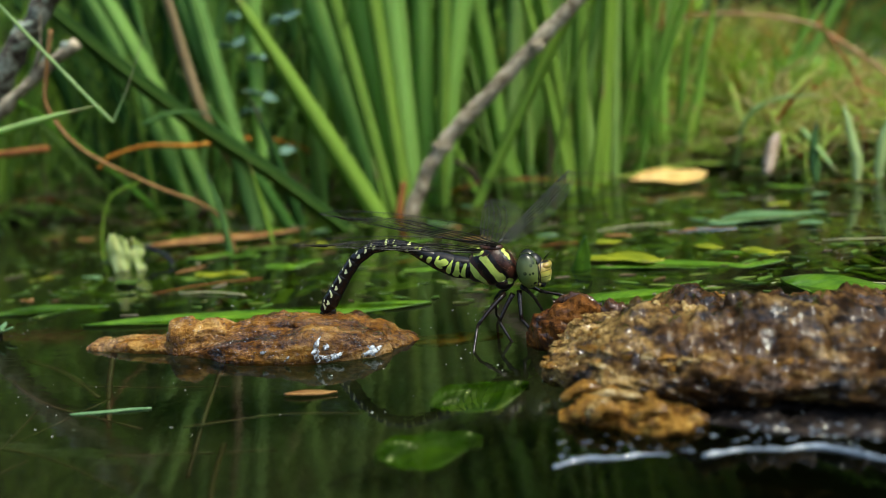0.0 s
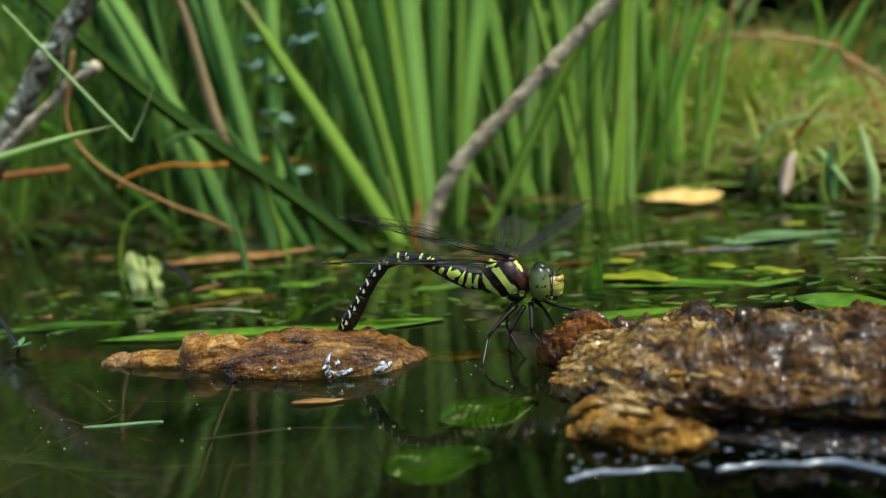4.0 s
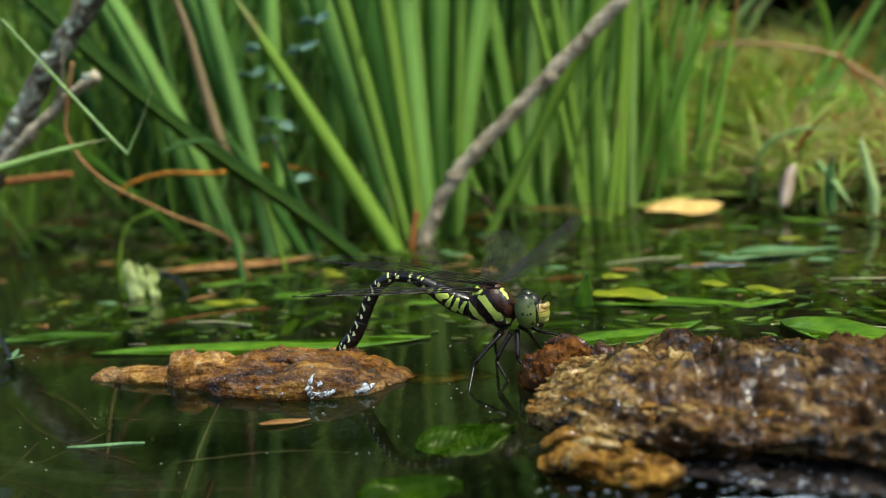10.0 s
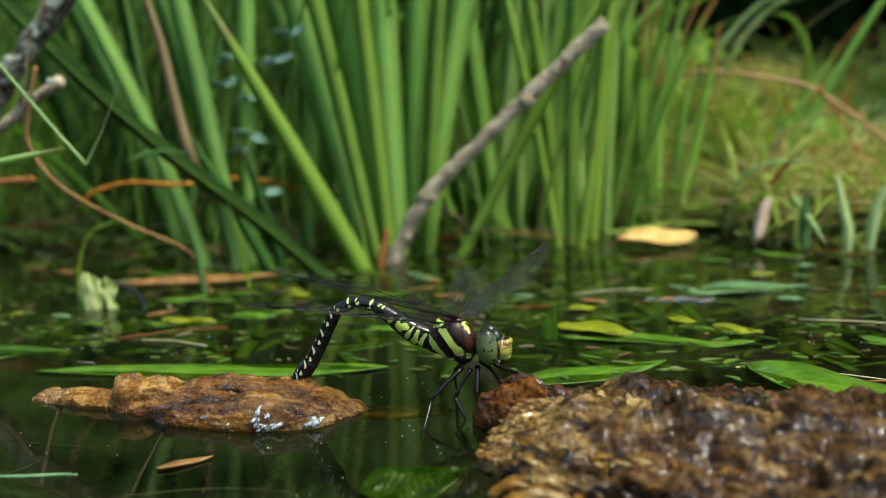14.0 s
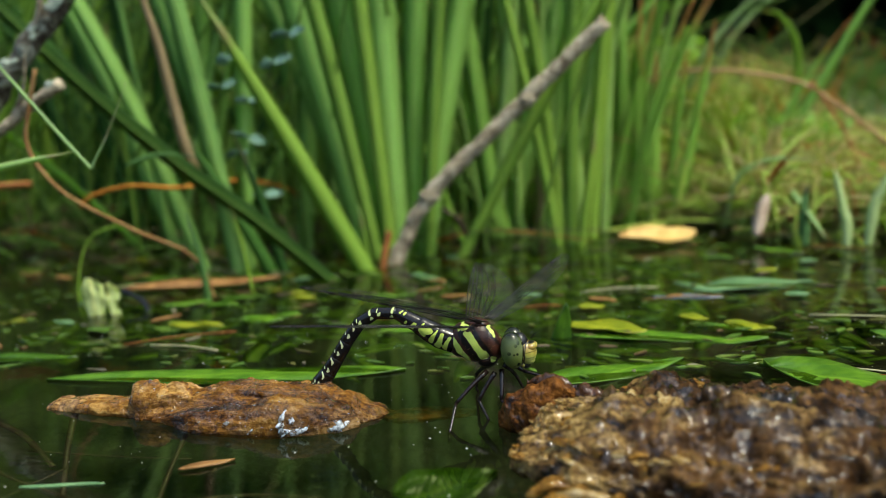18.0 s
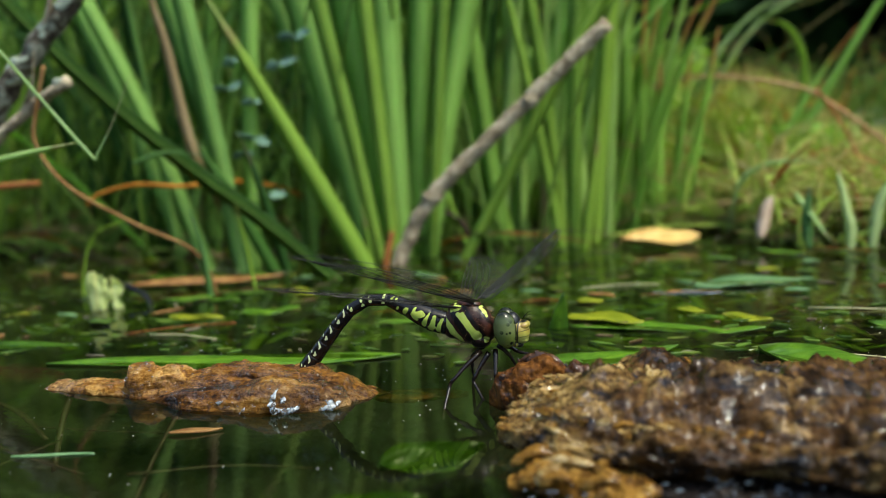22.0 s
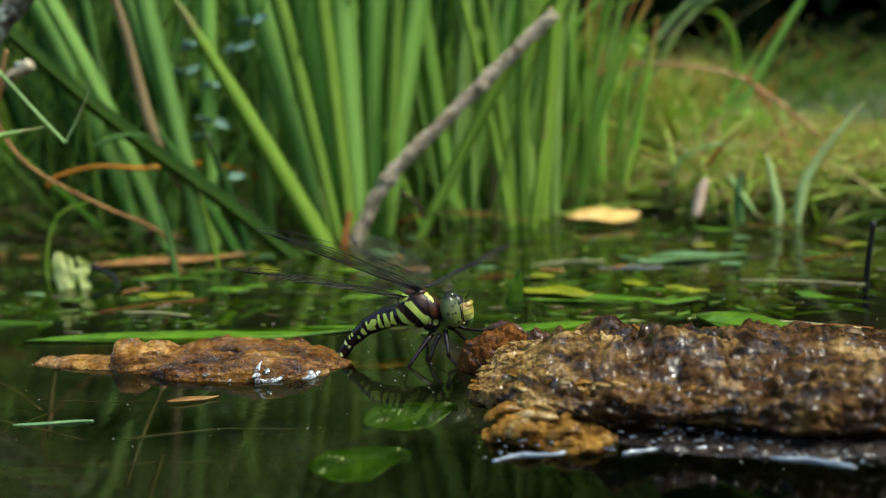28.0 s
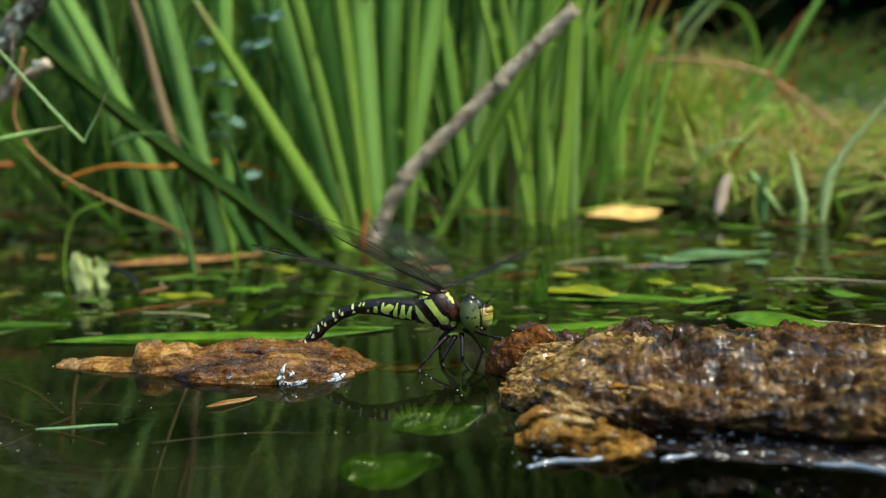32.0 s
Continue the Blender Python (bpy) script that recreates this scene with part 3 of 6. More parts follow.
def left_wood():
    root = tagged(thing("floating_wood"), "wet orange-brown piece of rotten wood floating in the pond", "wood")
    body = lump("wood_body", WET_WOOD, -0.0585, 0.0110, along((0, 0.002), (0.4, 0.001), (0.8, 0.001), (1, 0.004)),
         along((0, 0.0035), (0.08, 0.0062), (0.4, 0.0072), (0.72, 0.0080), (0.9, 0.0055), (1, 0.001)),
         along((0, 0.0015), (0.05, 0.0045), (0.12, 0.0078), (0.18, 0.0082), (0.26, 0.0062), (0.36, 0.0074), (0.48, 0.0072), (0.62, 0.0068), (0.72, 0.0064), (0.82, 0.0042), (0.92, 0.0014), (1, -0.0006)),
         along((0, 0.002), (0.5, 0.006), (1, 0.001)), 320, 120, 0.0019, 1.0, root, power=0.8, bits=0.0005, pits=2.0)
    ledge = lump("wood_ledge", WET_WOOD, -0.050, 0.004, along((0, -0.0050), (0.4, -0.0080), (1, -0.0055)), along((0, 0.001), (0.3, 0.0045), (0.7, 0.0062), (0.92, 0.0050), (1, 0.001)),
         along((0, 0.0008), (0.25, 0.0034), (0.45, 0.0048), (0.65, 0.0066), (0.85, 0.0064), (0.95, 0.0046), (1, 0.0015)), along((0, 0.001), (0.5, 0.004), (1, 0.001)), 240, 90, 0.0013, 4.0, root, "smooth wet ledge of orange wood", bits=0.0002, pits=0.6)
    tail = lump("wood_tail", WET_WOOD, -0.0845, -0.052, along((0, 0.004), (1, 0.001)), along((0, 0.0030), (0.10, 0.0042), (1, 0.0050)),
         along((0, 0.0012), (0.08, 0.0024), (0.4, 0.0030), (0.8, 0.0036), (1, 0.0030)), along((0, 0.001), (1, 0.003)), 130, 56, 0.0010, 2.0, root, "thin wet tail of orange wood", bits=0.0005, pits=1.5)
    knob = lump("wood_knob", WET_WOOD, -0.0590, -0.0480, along((0, -0.0005), (1, 0.0)), along((0, 0.002), (0.4, 0.0045), (1, 0.002)),
         along((0, 0.0030), (0.25, 0.0080), (0.7, 0.0092), (1, 0.0065)), along((0, 0.001), (1, 0.002)), 60, 56, 0.0011, 3.0, root, "pale worn knob of wood", bits=0.0006, pits=1.5)
    tip = lump("sunken_tip", WET_WOOD, 0.006, 0.030, along((0, 0.004), (1, 0.008)), along((0, 0.001), (0.3, 0.0042), (0.8, 0.003), (1, 0.0006)), along((0, 0.0005), (0.4, 0.0012), (1, -0.0012)), along((0, 0.002), (1, 0.003)), 70, 36, 0.0010, 6.0, root, "drowned tip of orange wood", bits=0.0004)
    tip.location.z = -0.0032
    rnd = random.Random(17)
    # runs of water film down the wood to the waterline, white with painted sky shine
    for runs in ((((-0.0118, 0.0062), (-0.0128, 0.0036), (-0.0126, 0.0012), (-0.0122, 0.0002)), ((-0.0128, 0.0022), (-0.0104, 0.0012), (-0.0076, 0.0014), (-0.0062, 0.0026)), ((-0.0110, 0.0040), (-0.0096, 0.0034))),
                 (((-0.0022, 0.0008), (0.0002, 0.0014), (0.0022, 0.0020)), ((-0.0006, 0.0030), (0.0008, 0.0018), (0.0000, 0.0004))), (((-0.0270, 0.0030), (-0.0268, 0.0022)), ((-0.0206, 0.0014), (-0.0202, 0.0010)))):
        bm = bmesh.new()
        for run in runs:
            pts = []
            for x, _, z in curve_points([(x, 0, z) for x, z in run], 10):
                hits = [h for h in (skin_of(ob).ray_cast(Vector((x, -0.05, max(0.0001, z))), Vector((0, 1, 0)))[0] for ob in (body, ledge)) if h]
                if hits:
                    pts.append(min(hits, key=lambda h: h.y))
            n = len(pts)
            if n > 3:
                tube(bm, pts, [0.00085 * (0.2 + math.sin(math.pi * (0.06 + 0.88 * i / (n - 1)))) * (0.8 + 0.5 * noise.noise(Vector((i * 0.35, 40 * run[0][0] * 100, 0)))) for i in range(n)], 12, 0.55, 700.0)
        part("froth_patch", bm, SKY_SHINE, root, "bluish-white patch of water film painted with sky shine")
    wet_beads(root, (body, ledge, ledge, knob), 190, 17, 0.00009, 0.00028)
    return root


def crumbs(root, body):
    """Crumbling lumps and fibres of rotten wood that stand off the log's broken end."""
    rnd = random.Random(77)
    shapes = []
    for k in range(10):
        bm = bmesh.new()
        bmesh.ops.create_icosphere(bm, subdivisions=3, radius=1.0)
        long = (1.4, 2.0, 2.8, 3.4, 1.7)[k % 5]
        for v in bm.verts:
            v.co *= 1 + 0.5 * noise.noise(v.co * 1.3 + Vector((k * 5, 0, 0))) + 0.3 * noise.noise(v.co * 3.5 + Vector((0, k * 3, 0)))
            v.co = Vector((v.co.x * long, v.co.y, v.co.z * 0.8)) * 0.0010
        me = bpy.data.meshes.new("crumb")
        bm.to_mesh(me)
        bm.free()
        me.polygons.foreach_set("use_smooth", [True] * len(me.polygons))
        me.materials.append(PALE_WOOD if k < 5 else AMBER_WOOD)
        shapes.append(me)
    made = 0
    while made < 80:
        x = 0.0445 + 0.045 * rnd.random() ** 1.3
        at, out, _, _ = skin_of(body).ray_cast(Vector((x, rnd.uniform(-0.07, -0.01), 0.05)), Vector((rnd.uniform(-0.1, 0.1), rnd.uniform(-0.1, 0.9), -1)).normalized())
        if not at or not 0.001 < at.z < 0.0105:
            continue
        ob = new("crumb", shapes[rnd.randint(0, 4) if rnd.random() < 0.6 - 9 * (x - 0.05) else rnd.randint(5, 9)])
        ob.parent = root
        size = rnd.uniform(0.4, 1.0)
        turn = Euler((rnd.uniform(-0.9, 0.9), rnd.uniform(-0.3, 0.4), rnd.uniform(-0.9, 0.9))).to_matrix().to_4x4()
        ob.matrix_basis = Matrix.Translation(at - out * 0.0003) @ turn @ Matrix.Diagonal((size, size, size, 1))
        made += 1


def right_wood():
    root = tagged(thing("rotten_log"), "big rotten brown log with crumbling wet bark lying in the water", "log")
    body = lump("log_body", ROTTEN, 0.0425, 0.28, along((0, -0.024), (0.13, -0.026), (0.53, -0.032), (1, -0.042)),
         along((0, 0.005), (0.012, 0.011), (0.03, 0.016), (0.06, 0.022), (0.13, 0.027), (0.33, 0.029), (0.8, 0.034), (1, 0.020)),
         along((0, 0.0022), (0.012, 0.0065), (0.04, 0.0095), (0.09, 0.0108), (0.155, 0.0112), (0.185, 0.0128), (0.225, 0.0118), (0.33, 0.0110), (0.8, 0.0130), (1, 0.010)),
         along((0, 0.002), (0.2, 0.010), (1, 0.012)), 820, 200, 0.0026, 5.0, root, power=0.75, bits=0.0024, under=0.42, pits=1.2, swell=0.0046)
    lump("wood_chip", CHIP, 0.0372, 0.0565, along((0, -0.003), (0.5, -0.005), (1, -0.006)), along((0, 0.001), (0.25, 0.0034), (0.6, 0.0040), (1, 0.002)),
         along((0, 0.003), (0.12, 0.0068), (0.45, 0.0104), (0.7, 0.0124), (0.85, 0.0112), (1, 0.0085)), along((0, 0.002), (0.4, 0.004), (1, 0.003)),
         110, 72, 0.0014, 9.0, root, "red-brown chip of wet wood", bits=0.0008, power=0.62, pits=1.0)
    lump("chip_rim", WET_DARK, 0.0440, 0.0555, along((0, -0.0015), (1, -0.003)), along((0, 0.001), (0.5, 0.0032), (1, 0.001)), along((0, 0.0105), (0.4, 0.0128), (1, 0.0098)), along((0, 0.001), (1, 0.001)), 50, 40, 0.0012, 31.0, root, "dark glossy rim of the chip", bits=0.0012)
    lump("wet_nub", WET_DARK, 0.0530, 0.0650, along((0, -0.006), (1, -0.008)), along((0, 0.001), (0.4, 0.0042), (1, 0.001)), along((0, 0.006), (0.35, 0.0112), (0.6, 0.0100), (1, 0.0072)), along((0, 0.001), (1, 0.002)), 60, 48, 0.0013, 33.0, root, "dark glossy nub of soaked wood", bits=0.0016)
    lump("splinter", AMBER_WOOD, 0.0470, 0.074, along((0, -0.046), (1, -0.050)), along((0, 0.002), (0.3, 0.0052), (0.8, 0.005), (1, 0.001)),
         along((0, 0.0010), (0.2, 0.0034), (0.6, 0.0042), (1, 0.002)), along((0, 0.001), (1, 0.003)), 110, 64, 0.0012, 13.0, root, "pale orange splintered wood", bits=0.0020, pits=1.0)
    rnd = random.Random(71)
    for k in range(14):
        x, y = rnd.uniform(0.0470, 0.063), rnd.uniform(-0.052, -0.040)
        a, l = rnd.uniform(-0.25, 0.75), rnd.uniform(0.004, 0.010)
        z = 0.0030 + 0.12 * max(0.0, y + 0.050)
        bm = bmesh.new()
        tube(bm, curve_points(((0, 0, -0.0012), (l * 0.4 * math.cos(a), l * 0.4 * math.sin(a), 0.0008), (l * math.cos(a), l * math.sin(a), rnd.uniform(-0.001, 0.001))), 4), [0.0011 * math.sin(math.pi * (0.18 + 0.7 * i / 8)) for i in range(9)], 8, 0.5, 500.0)
        part("sliver", bm, AMBER_WOOD if k % 3 else PALE_WOOD, root, "amber sliver of wood").location = (x, y, z)
    lump("pale_chunk", PALE_WOOD, 0.0440, 0.0625, along((0, -0.018), (1, -0.021)), along((0, 0.002), (0.3, 0.0068), (0.7, 0.0065), (1, 0.001)),
         along((0, 0.004), (0.35, 0.0092), (0.7, 0.0102), (1, 0.006)), along((0, 0.001), (1, 0.002)), 110, 80, 0.0012, 21.0, root, "pale crumbling lump of wet wood", bits=0.0030, pits=1.0)
    lump("pale_crest", PALE_WOOD, 0.0600, 0.0800, along((0, -0.018), (1, -0.020)), along((0, 0.001), (0.3, 0.0050), (0.7, 0.005), (1, 0.001)),
         along((0, 0.007), (0.35, 0.0118), (0.75, 0.0126), (1, 0.009)), along((0, 0.001), (1, 0.002)), 110, 70, 0.0012, 22.0, root, "pale ochre crest of the log", bits=0.0026, pits=1.0)
    lump("log_cap", ROTTEN, 0.0800, 0.0890, along((0, -0.017), (1, -0.019)), along((0, 0.002), (0.3, 0.0045), (0.7, 0.0045), (1, 0.002)),
         along((0, 0.010), (0.2, 0.0146), (0.5, 0.0150), (0.8, 0.0138), (1, 0.010)), along((0, 0.001), (1, 0.002)), 70, 64, 0.0010, 23.0, root, "dark knob on top of the log", bits=0.0022, power=0.7)
    lump("black_bark", BLACK_BARK, 0.087, 0.118, along((0, -0.018), (1, -0.025)), along((0, 0.001), (0.3, 0.0060), (0.7, 0.006), (1, 0.001)),
         along((0, 0.009), (0.3, 0.0134), (0.7, 0.0124), (1, 0.008)), along((0, 0.001), (1, 0.002)), 110, 64, 0.0014, 27.0, root, "blackened wet bark", bits=0.0024)
    lump("wet_shelf", BLACK_BARK, 0.066, 0.215, along((0, -0.046), (0.4, -0.048), (1, -0.056)), along((0, 0.002), (0.2, 0.0085), (0.8, 0.0095), (1, 0.002)),
         along((0, 0.0003), (0.15, 0.0010), (0.5, 0.0014), (0.85, 0.0012), (1, 0.0003)), along((0, 0.001), (0.5, 0.004), (1, 0.001)), 260, 60, 0.0014, 41.0, root, "dark glossy shelf of soaked wood at the waterline", bits=0.0012, pits=1.0)
    crumbs(root, body)
    wet_beads(root, (body,), 120, 19)
    return root


LEFT, RIGHT = left_wood(), right_wood()


def froth():
    """A wet, beaded rim along the log's waterline; its pale colour paints the sky reflected there."""
    rnd = random.Random(3)
    def place(u):
        return Vector((0.050 + 0.20 * u, -0.0600 + 0.0075 * math.sin(math.pi * min(1.0, u / 0.36)) - 0.006 * u + 0.0011 * math.sin(38 * u) + 0.0006 * math.sin(91 * u), 0.0001))
    bm = bmesh.new()
    n = 260
    run = []
    for i in range(n + 1):
        v = noise.noise(Vector((i * 0.06, 3, 0))) + 0.4 * noise.noise(Vector((i * 0.31, 9, 0)))
        if v > -0.34 and i < n:
            run.append((place(i / n) + Vector((0, 0.0008 * v, 0)), 0.0002 + 0.0006 * (v + 0.34)))
        elif len(run) > 3:
            tube(bm, [p for p, _ in run], [r for _, r in run], 7, 0.5, 1300.0)
            run = []
        else:
            run = []
    for k in range(380):
        u = rnd.random()
        if noise.noise(Vector((u * n * 0.06, 3, 0))) < -0.34:
            continue
        up = abs(rnd.gauss(0, 0.0030))
        p = place(u) + Vector((0, up, 0.5 * up + rnd.uniform(0, 0.0004)))
        bmesh.ops.create_icosphere(bm, subdivisions=1, radius=rnd.uniform(0.00008, 0.00024), matrix=Matrix.Translation(p) @ Matrix.Diagonal((rnd.uniform(1.5, 4.5), 1.0, 0.6, 1)))
    return tagged(part("froth", bm, RIM_SHINE), "thin bluish-white line painting the sky's reflection along the log's waterline", "froth", kind="stuff")


WATERLINE_SHINE = froth()


# ---- the dragonfly ----
def spot_mask(n, x, z, a, b, r0, r1=None, soft=0.00012):
    """1 inside a tapering streak from a to b, of half width r0 at a and r1 at b (metres, in the x-z plane)."""
    r1 = r0 if r1 is None else r1
    dx, dz = b[0] - a[0], b[1] - a[1]
    long2 = max(dx * dx + dz * dz, 1e-10)
    px, pz = n.sum("SUBTRACT", x, a[0]), n.sum("SUBTRACT", z, a[1])
    t = n.sum("DIVIDE", n.sum("ADD", n.sum("MULTIPLY", px, dx), n.sum("MULTIPLY", pz, dz)), long2)
    t = n.sum("MINIMUM", n.sum("MAXIMUM", t, 0.0), 1.0)
    ex, ez = n.sum("SUBTRACT", px, n.sum("MULTIPLY", t, dx)), n.sum("SUBTRACT", pz, n.sum("MULTIPLY", t, dz))
    off = n.sum("SQRT", n.sum("ADD", n.sum("MULTIPLY", ex, ex), n.sum("MULTIPLY", ez, ez)))
    edge = n.sum("ADD", n.sum("MULTIPLY", t, r1 - r0), r0)
    node = n.t.nodes.new("ShaderNodeClamp")
    n.t.links.new(n.sum("DIVIDE", n.sum("SUBTRACT", edge, off), soft), node.inputs[0])
    return node.outputs[0]


def spotted(n, spots, wobble, scale):
    """The union of streaks (ax, az, bx, bz, half width at a, at b), all in millimetres, with an uneven rim."""
    x, y, z = n.xyz()
    wx = n.sum("ADD", x, n.sum("MULTIPLY", n.sum("SUBTRACT", n.noise(scale, None, 2), 0.5), wobble))
    wz = n.sum("ADD", z, n.sum("MULTIPLY", n.sum("SUBTRACT", n.noise(scale, n.at("Object", (1.0, 1.0, -1.0)), 2), 0.5), wobble))
    mask = None
    for ax, az, bx, bz, r0, r1 in spots:
        m = spot_mask(n, wx, wz, (ax * MM, az * MM), (bx * MM, bz * MM), r0 * MM, r1 * MM)
        mask = m if mask is None else n.sum("MAXIMUM", mask, m)
    return mask


MM = 0.001
YELLOW = (0.46, 0.56, 0.10)


def thorax_material():
    n = Nodes("thorax_shell", rough=0.38, spec=0.3)
    stripes = ((-6.0, 4.3, -5.0, 3.9, 0.5, 0.9), (-5.0, 3.9, -3.2, 1.2, 0.9, 0.95), (-3.2, 1.2, -1.6, -1.3, 0.85, 1.15), (-9.0, 2.6, -7.6, 0.0, 0.5, 1.0), (-7.6, 0.0, -5.2, -2.6, 1.0, 0.45),
               (-0.7, 5.6, 0.8, 3.2, 0.32, 0.28), (0.5, -1.9, 0.3, -2.7, 0.75, 0.6), (-6.8, 5.5, -5.6, 5.7, 0.8, 0.5), (-8.0, 5.0, -7.4, 5.2, 0.35, 0.3))
    mask = spotted(n, stripes, 0.0017, 330)
    seams = spotted(n, ((-4.6, 6.0, 1.2, -2.6, 0.5, 0.45), (-7.2, 4.4, -2.6, -3.2, 0.9, 0.75), (-10.0, 2.6, -6.4, -3.2, 0.6, 0.5), (-2.4, 7.0, 2.0, 1.5, 0.28, 0.3), (-6.0, -4.2, 2.0, -4.4, 1.3, 1.5)), 0.0007, 400)
    base = n.mix(n.ramp(n.noise(320, None, 4), (0.35, 0.0), (0.7, 1.0)), (0.012, 0.004, 0.003), (0.055, 0.016, 0.008))
    n.put("Base Color", n.mix(mask, n.mix(seams, base, (0.004, 0.003, 0.003)), n.mix(n.noise(700, None, 2), (0.36, 0.46, 0.06), (0.56, 0.64, 0.16))))
    n.bump(n.noise(1500, None, 3), 0.35, 0.0002)
    return n.mat


def segment_material(name, spots, colour=YELLOW):
    """Black shell with pale spots, and a thin ring of black where it meets the next segment."""
    n = Nodes(name, rough=0.2, spec=0.35)
    mask = spotted(n, spots, 0.0009, 620)
    base = n.mix(n.noise(600, None, 3), (0.003, 0.003, 0.003), (0.013, 0.009, 0.008))
    n.put("Base Color", n.mix(mask, base, n.mix(n.noise(800, None, 2), tuple(v * 0.75 for v in colour), tuple(v * 1.15 for v in colour))))
    n.bump(n.noise(1600, None, 2), 0.25, 0.0001)
    return n.mat


def eye_material():
    n = Nodes("compound_eye", rough=0.25, spec=0.25, coat=0.1)
    x, y, z = n.xyz()
    c = n.ramp(n.sum("ADD", n.sum("MULTIPLY", z, 100.0), 0.5), (0.05, (0.14, 0.16, 0.030)), (0.34, (0.10, 0.135, 0.030)), (0.55, (0.115, 0.14, 0.055)), (0.78, (0.060, 0.078, 0.030)), (0.90, (0.010, 0.012, 0.006)))
    dots = n.cells(780)
    low = n.ramp(n.sum("ADD", n.sum("MULTIPLY", x, 80.0), n.sum("SUBTRACT", 0.42, n.sum("MULTIPLY", z, 75.0))), (0.26, 0.0), (0.44, 1.0))
    c = n.mix(n.sum("MULTIPLY", low, n.ramp(dots, (0.30, 1.0), (0.42, 0.0))), c, (0.008, 0.014, 0.006))
    rim = n.ramp(n.sum("MULTIPLY", x, 100.0), (-0.0, 0.0), (0.235, 0.0), (0.265, 1.0))
    n.put("Base Color", n.mix(rim, c, (0.006, 0.006, 0.004)))
    n.bump(n.cells(9000), 0.15, 0.00005)
    return n.mat


def face_material():
    n = Nodes("face_shell", rough=0.32)
    lines = spotted(n, ((-0.4, 0.35, 3.4, 0.75, 0.10, 0.15), (-0.4, -0.95, 3.4, -0.55, 0.09, 0.15), (-0.2, -3.0, 0.3, 3.4, 0.22, 0.25), (0.2, 2.6, 3.0, 2.8, 0.22, 0.2)), 0.0006, 600)
    c = n.ramp(n.sum("ADD", n.sum("MULTIPLY", n.xyz()[2], 120.0), n.noise(500, None, 3)), (0.2, (0.36, 0.38, 0.09)), (0.6, (0.32, 0.28, 0.05)), (0.85, (0.26, 0.15, 0.035)))
    n.put("Base Color", n.mix(lines, c, (0.008, 0.006, 0.004)))
    return n.mat


def film_material():
    n = Nodes("wing_film", rough=0.25, spec=0.12)
    n.put("Base Color", (0.10, 0.10, 0.09))
    n.put("Alpha", 0.06)
    return n.mat


SHELL = plain("black_shell", (0.007, 0.006, 0.006), 0.35, 0.0, 0.3, 900, 0.4)
LEG = plain("leg_shell", (0.009, 0.005, 0.004), 0.22, 0.0, 0.4, 900, 0.35)
THORAX, EYE, FACE, FILM = thorax_material(), eye_material(), face_material(), film_material()
SEG_NECK = segment_material("abdomen_neck", ((1.6, 1.2, 1.8, -1.5, 0.4, 0.7), (3.4, 1.2, 3.5, -1.7, 0.5, 0.8), (3.0, -1.2, 4.0, -1.7, 0.6, 0.4)))
SEG_FRONT = segment_material("abdomen_front", ((0.7, 1.5, 0.9, -1.2, 0.5, 0.75), (2.4, 0.6, 4.2, -0.3, 0.9, 0.8), (3.0, -1.0, 4.2, -0.8, 0.5, 0.5), (4.4, 1.4, 4.5, -0.2, 0.3, 0.5)))
SEG_WAIST = segment_material("abdomen_waist", ((1.0, 0.1, 1.1, -0.7, 0.55, 0.6), (3.2, -0.3, 3.3, -0.7, 0.35, 0.4), (4.3, 1.5, 4.4, 1.0, 0.28, 0.3), (5.3, 1.5, 5.5, 0.9, 0.26, 0.3)))
SEG_MID = segment_material("abdomen_mid", ((0.9, 1.4, 1.2, 0.5, 0.24, 0.3), (1.1, -0.4, 1.3, -0.5, 0.42, 0.3), (4.0, 0.5, 4.4, 0.0, 0.22, 0.5), (4.9, 1.3, 5.1, 0.6, 0.22, 0.2)), (0.56, 0.62, 0.24))
SEG_REAR = segment_material("abdomen_rear", ((0.7, 1.3, 1.3, 0.2, 0.20, 0.28), (1.3, 0.1, 1.8, 0.0, 0.26, 0.18), (3.3, 0.4, 3.8, 0.1, 0.30, 0.48), (3.6, 1.5, 3.9, 1.3, 0.2, 0.22)), (0.60, 0.62, 0.34))


def ellipsoid(bm, centre, size, turn=0.0, u=24, v=16):
    m = Matrix.Translation(centre) @ Euler((0, turn, 0)).to_matrix().to_4x4() @ Matrix.Diagonal((*size, 1))
    bmesh.ops.create_uvsphere(bm, u_segments=u, v_segments=v, radius=1.0, matrix=m)
    return bm


SEGMENTS = ((4.4, 2.9, 3.05), (5.4, 3.05, 2.4), (6.2, 2.35, 1.6), (5.6, 1.58, 1.5), (5.4, 1.52, 1.64), (5.4, 1.66, 1.74), (5.2, 1.76, 1.82), (4.6, 1.86, 2.0), (4.0, 2.05, 2.25), (2.6, 2.2, 1.5))
JOINT = (-8.9 * MM, 1.2 * MM)


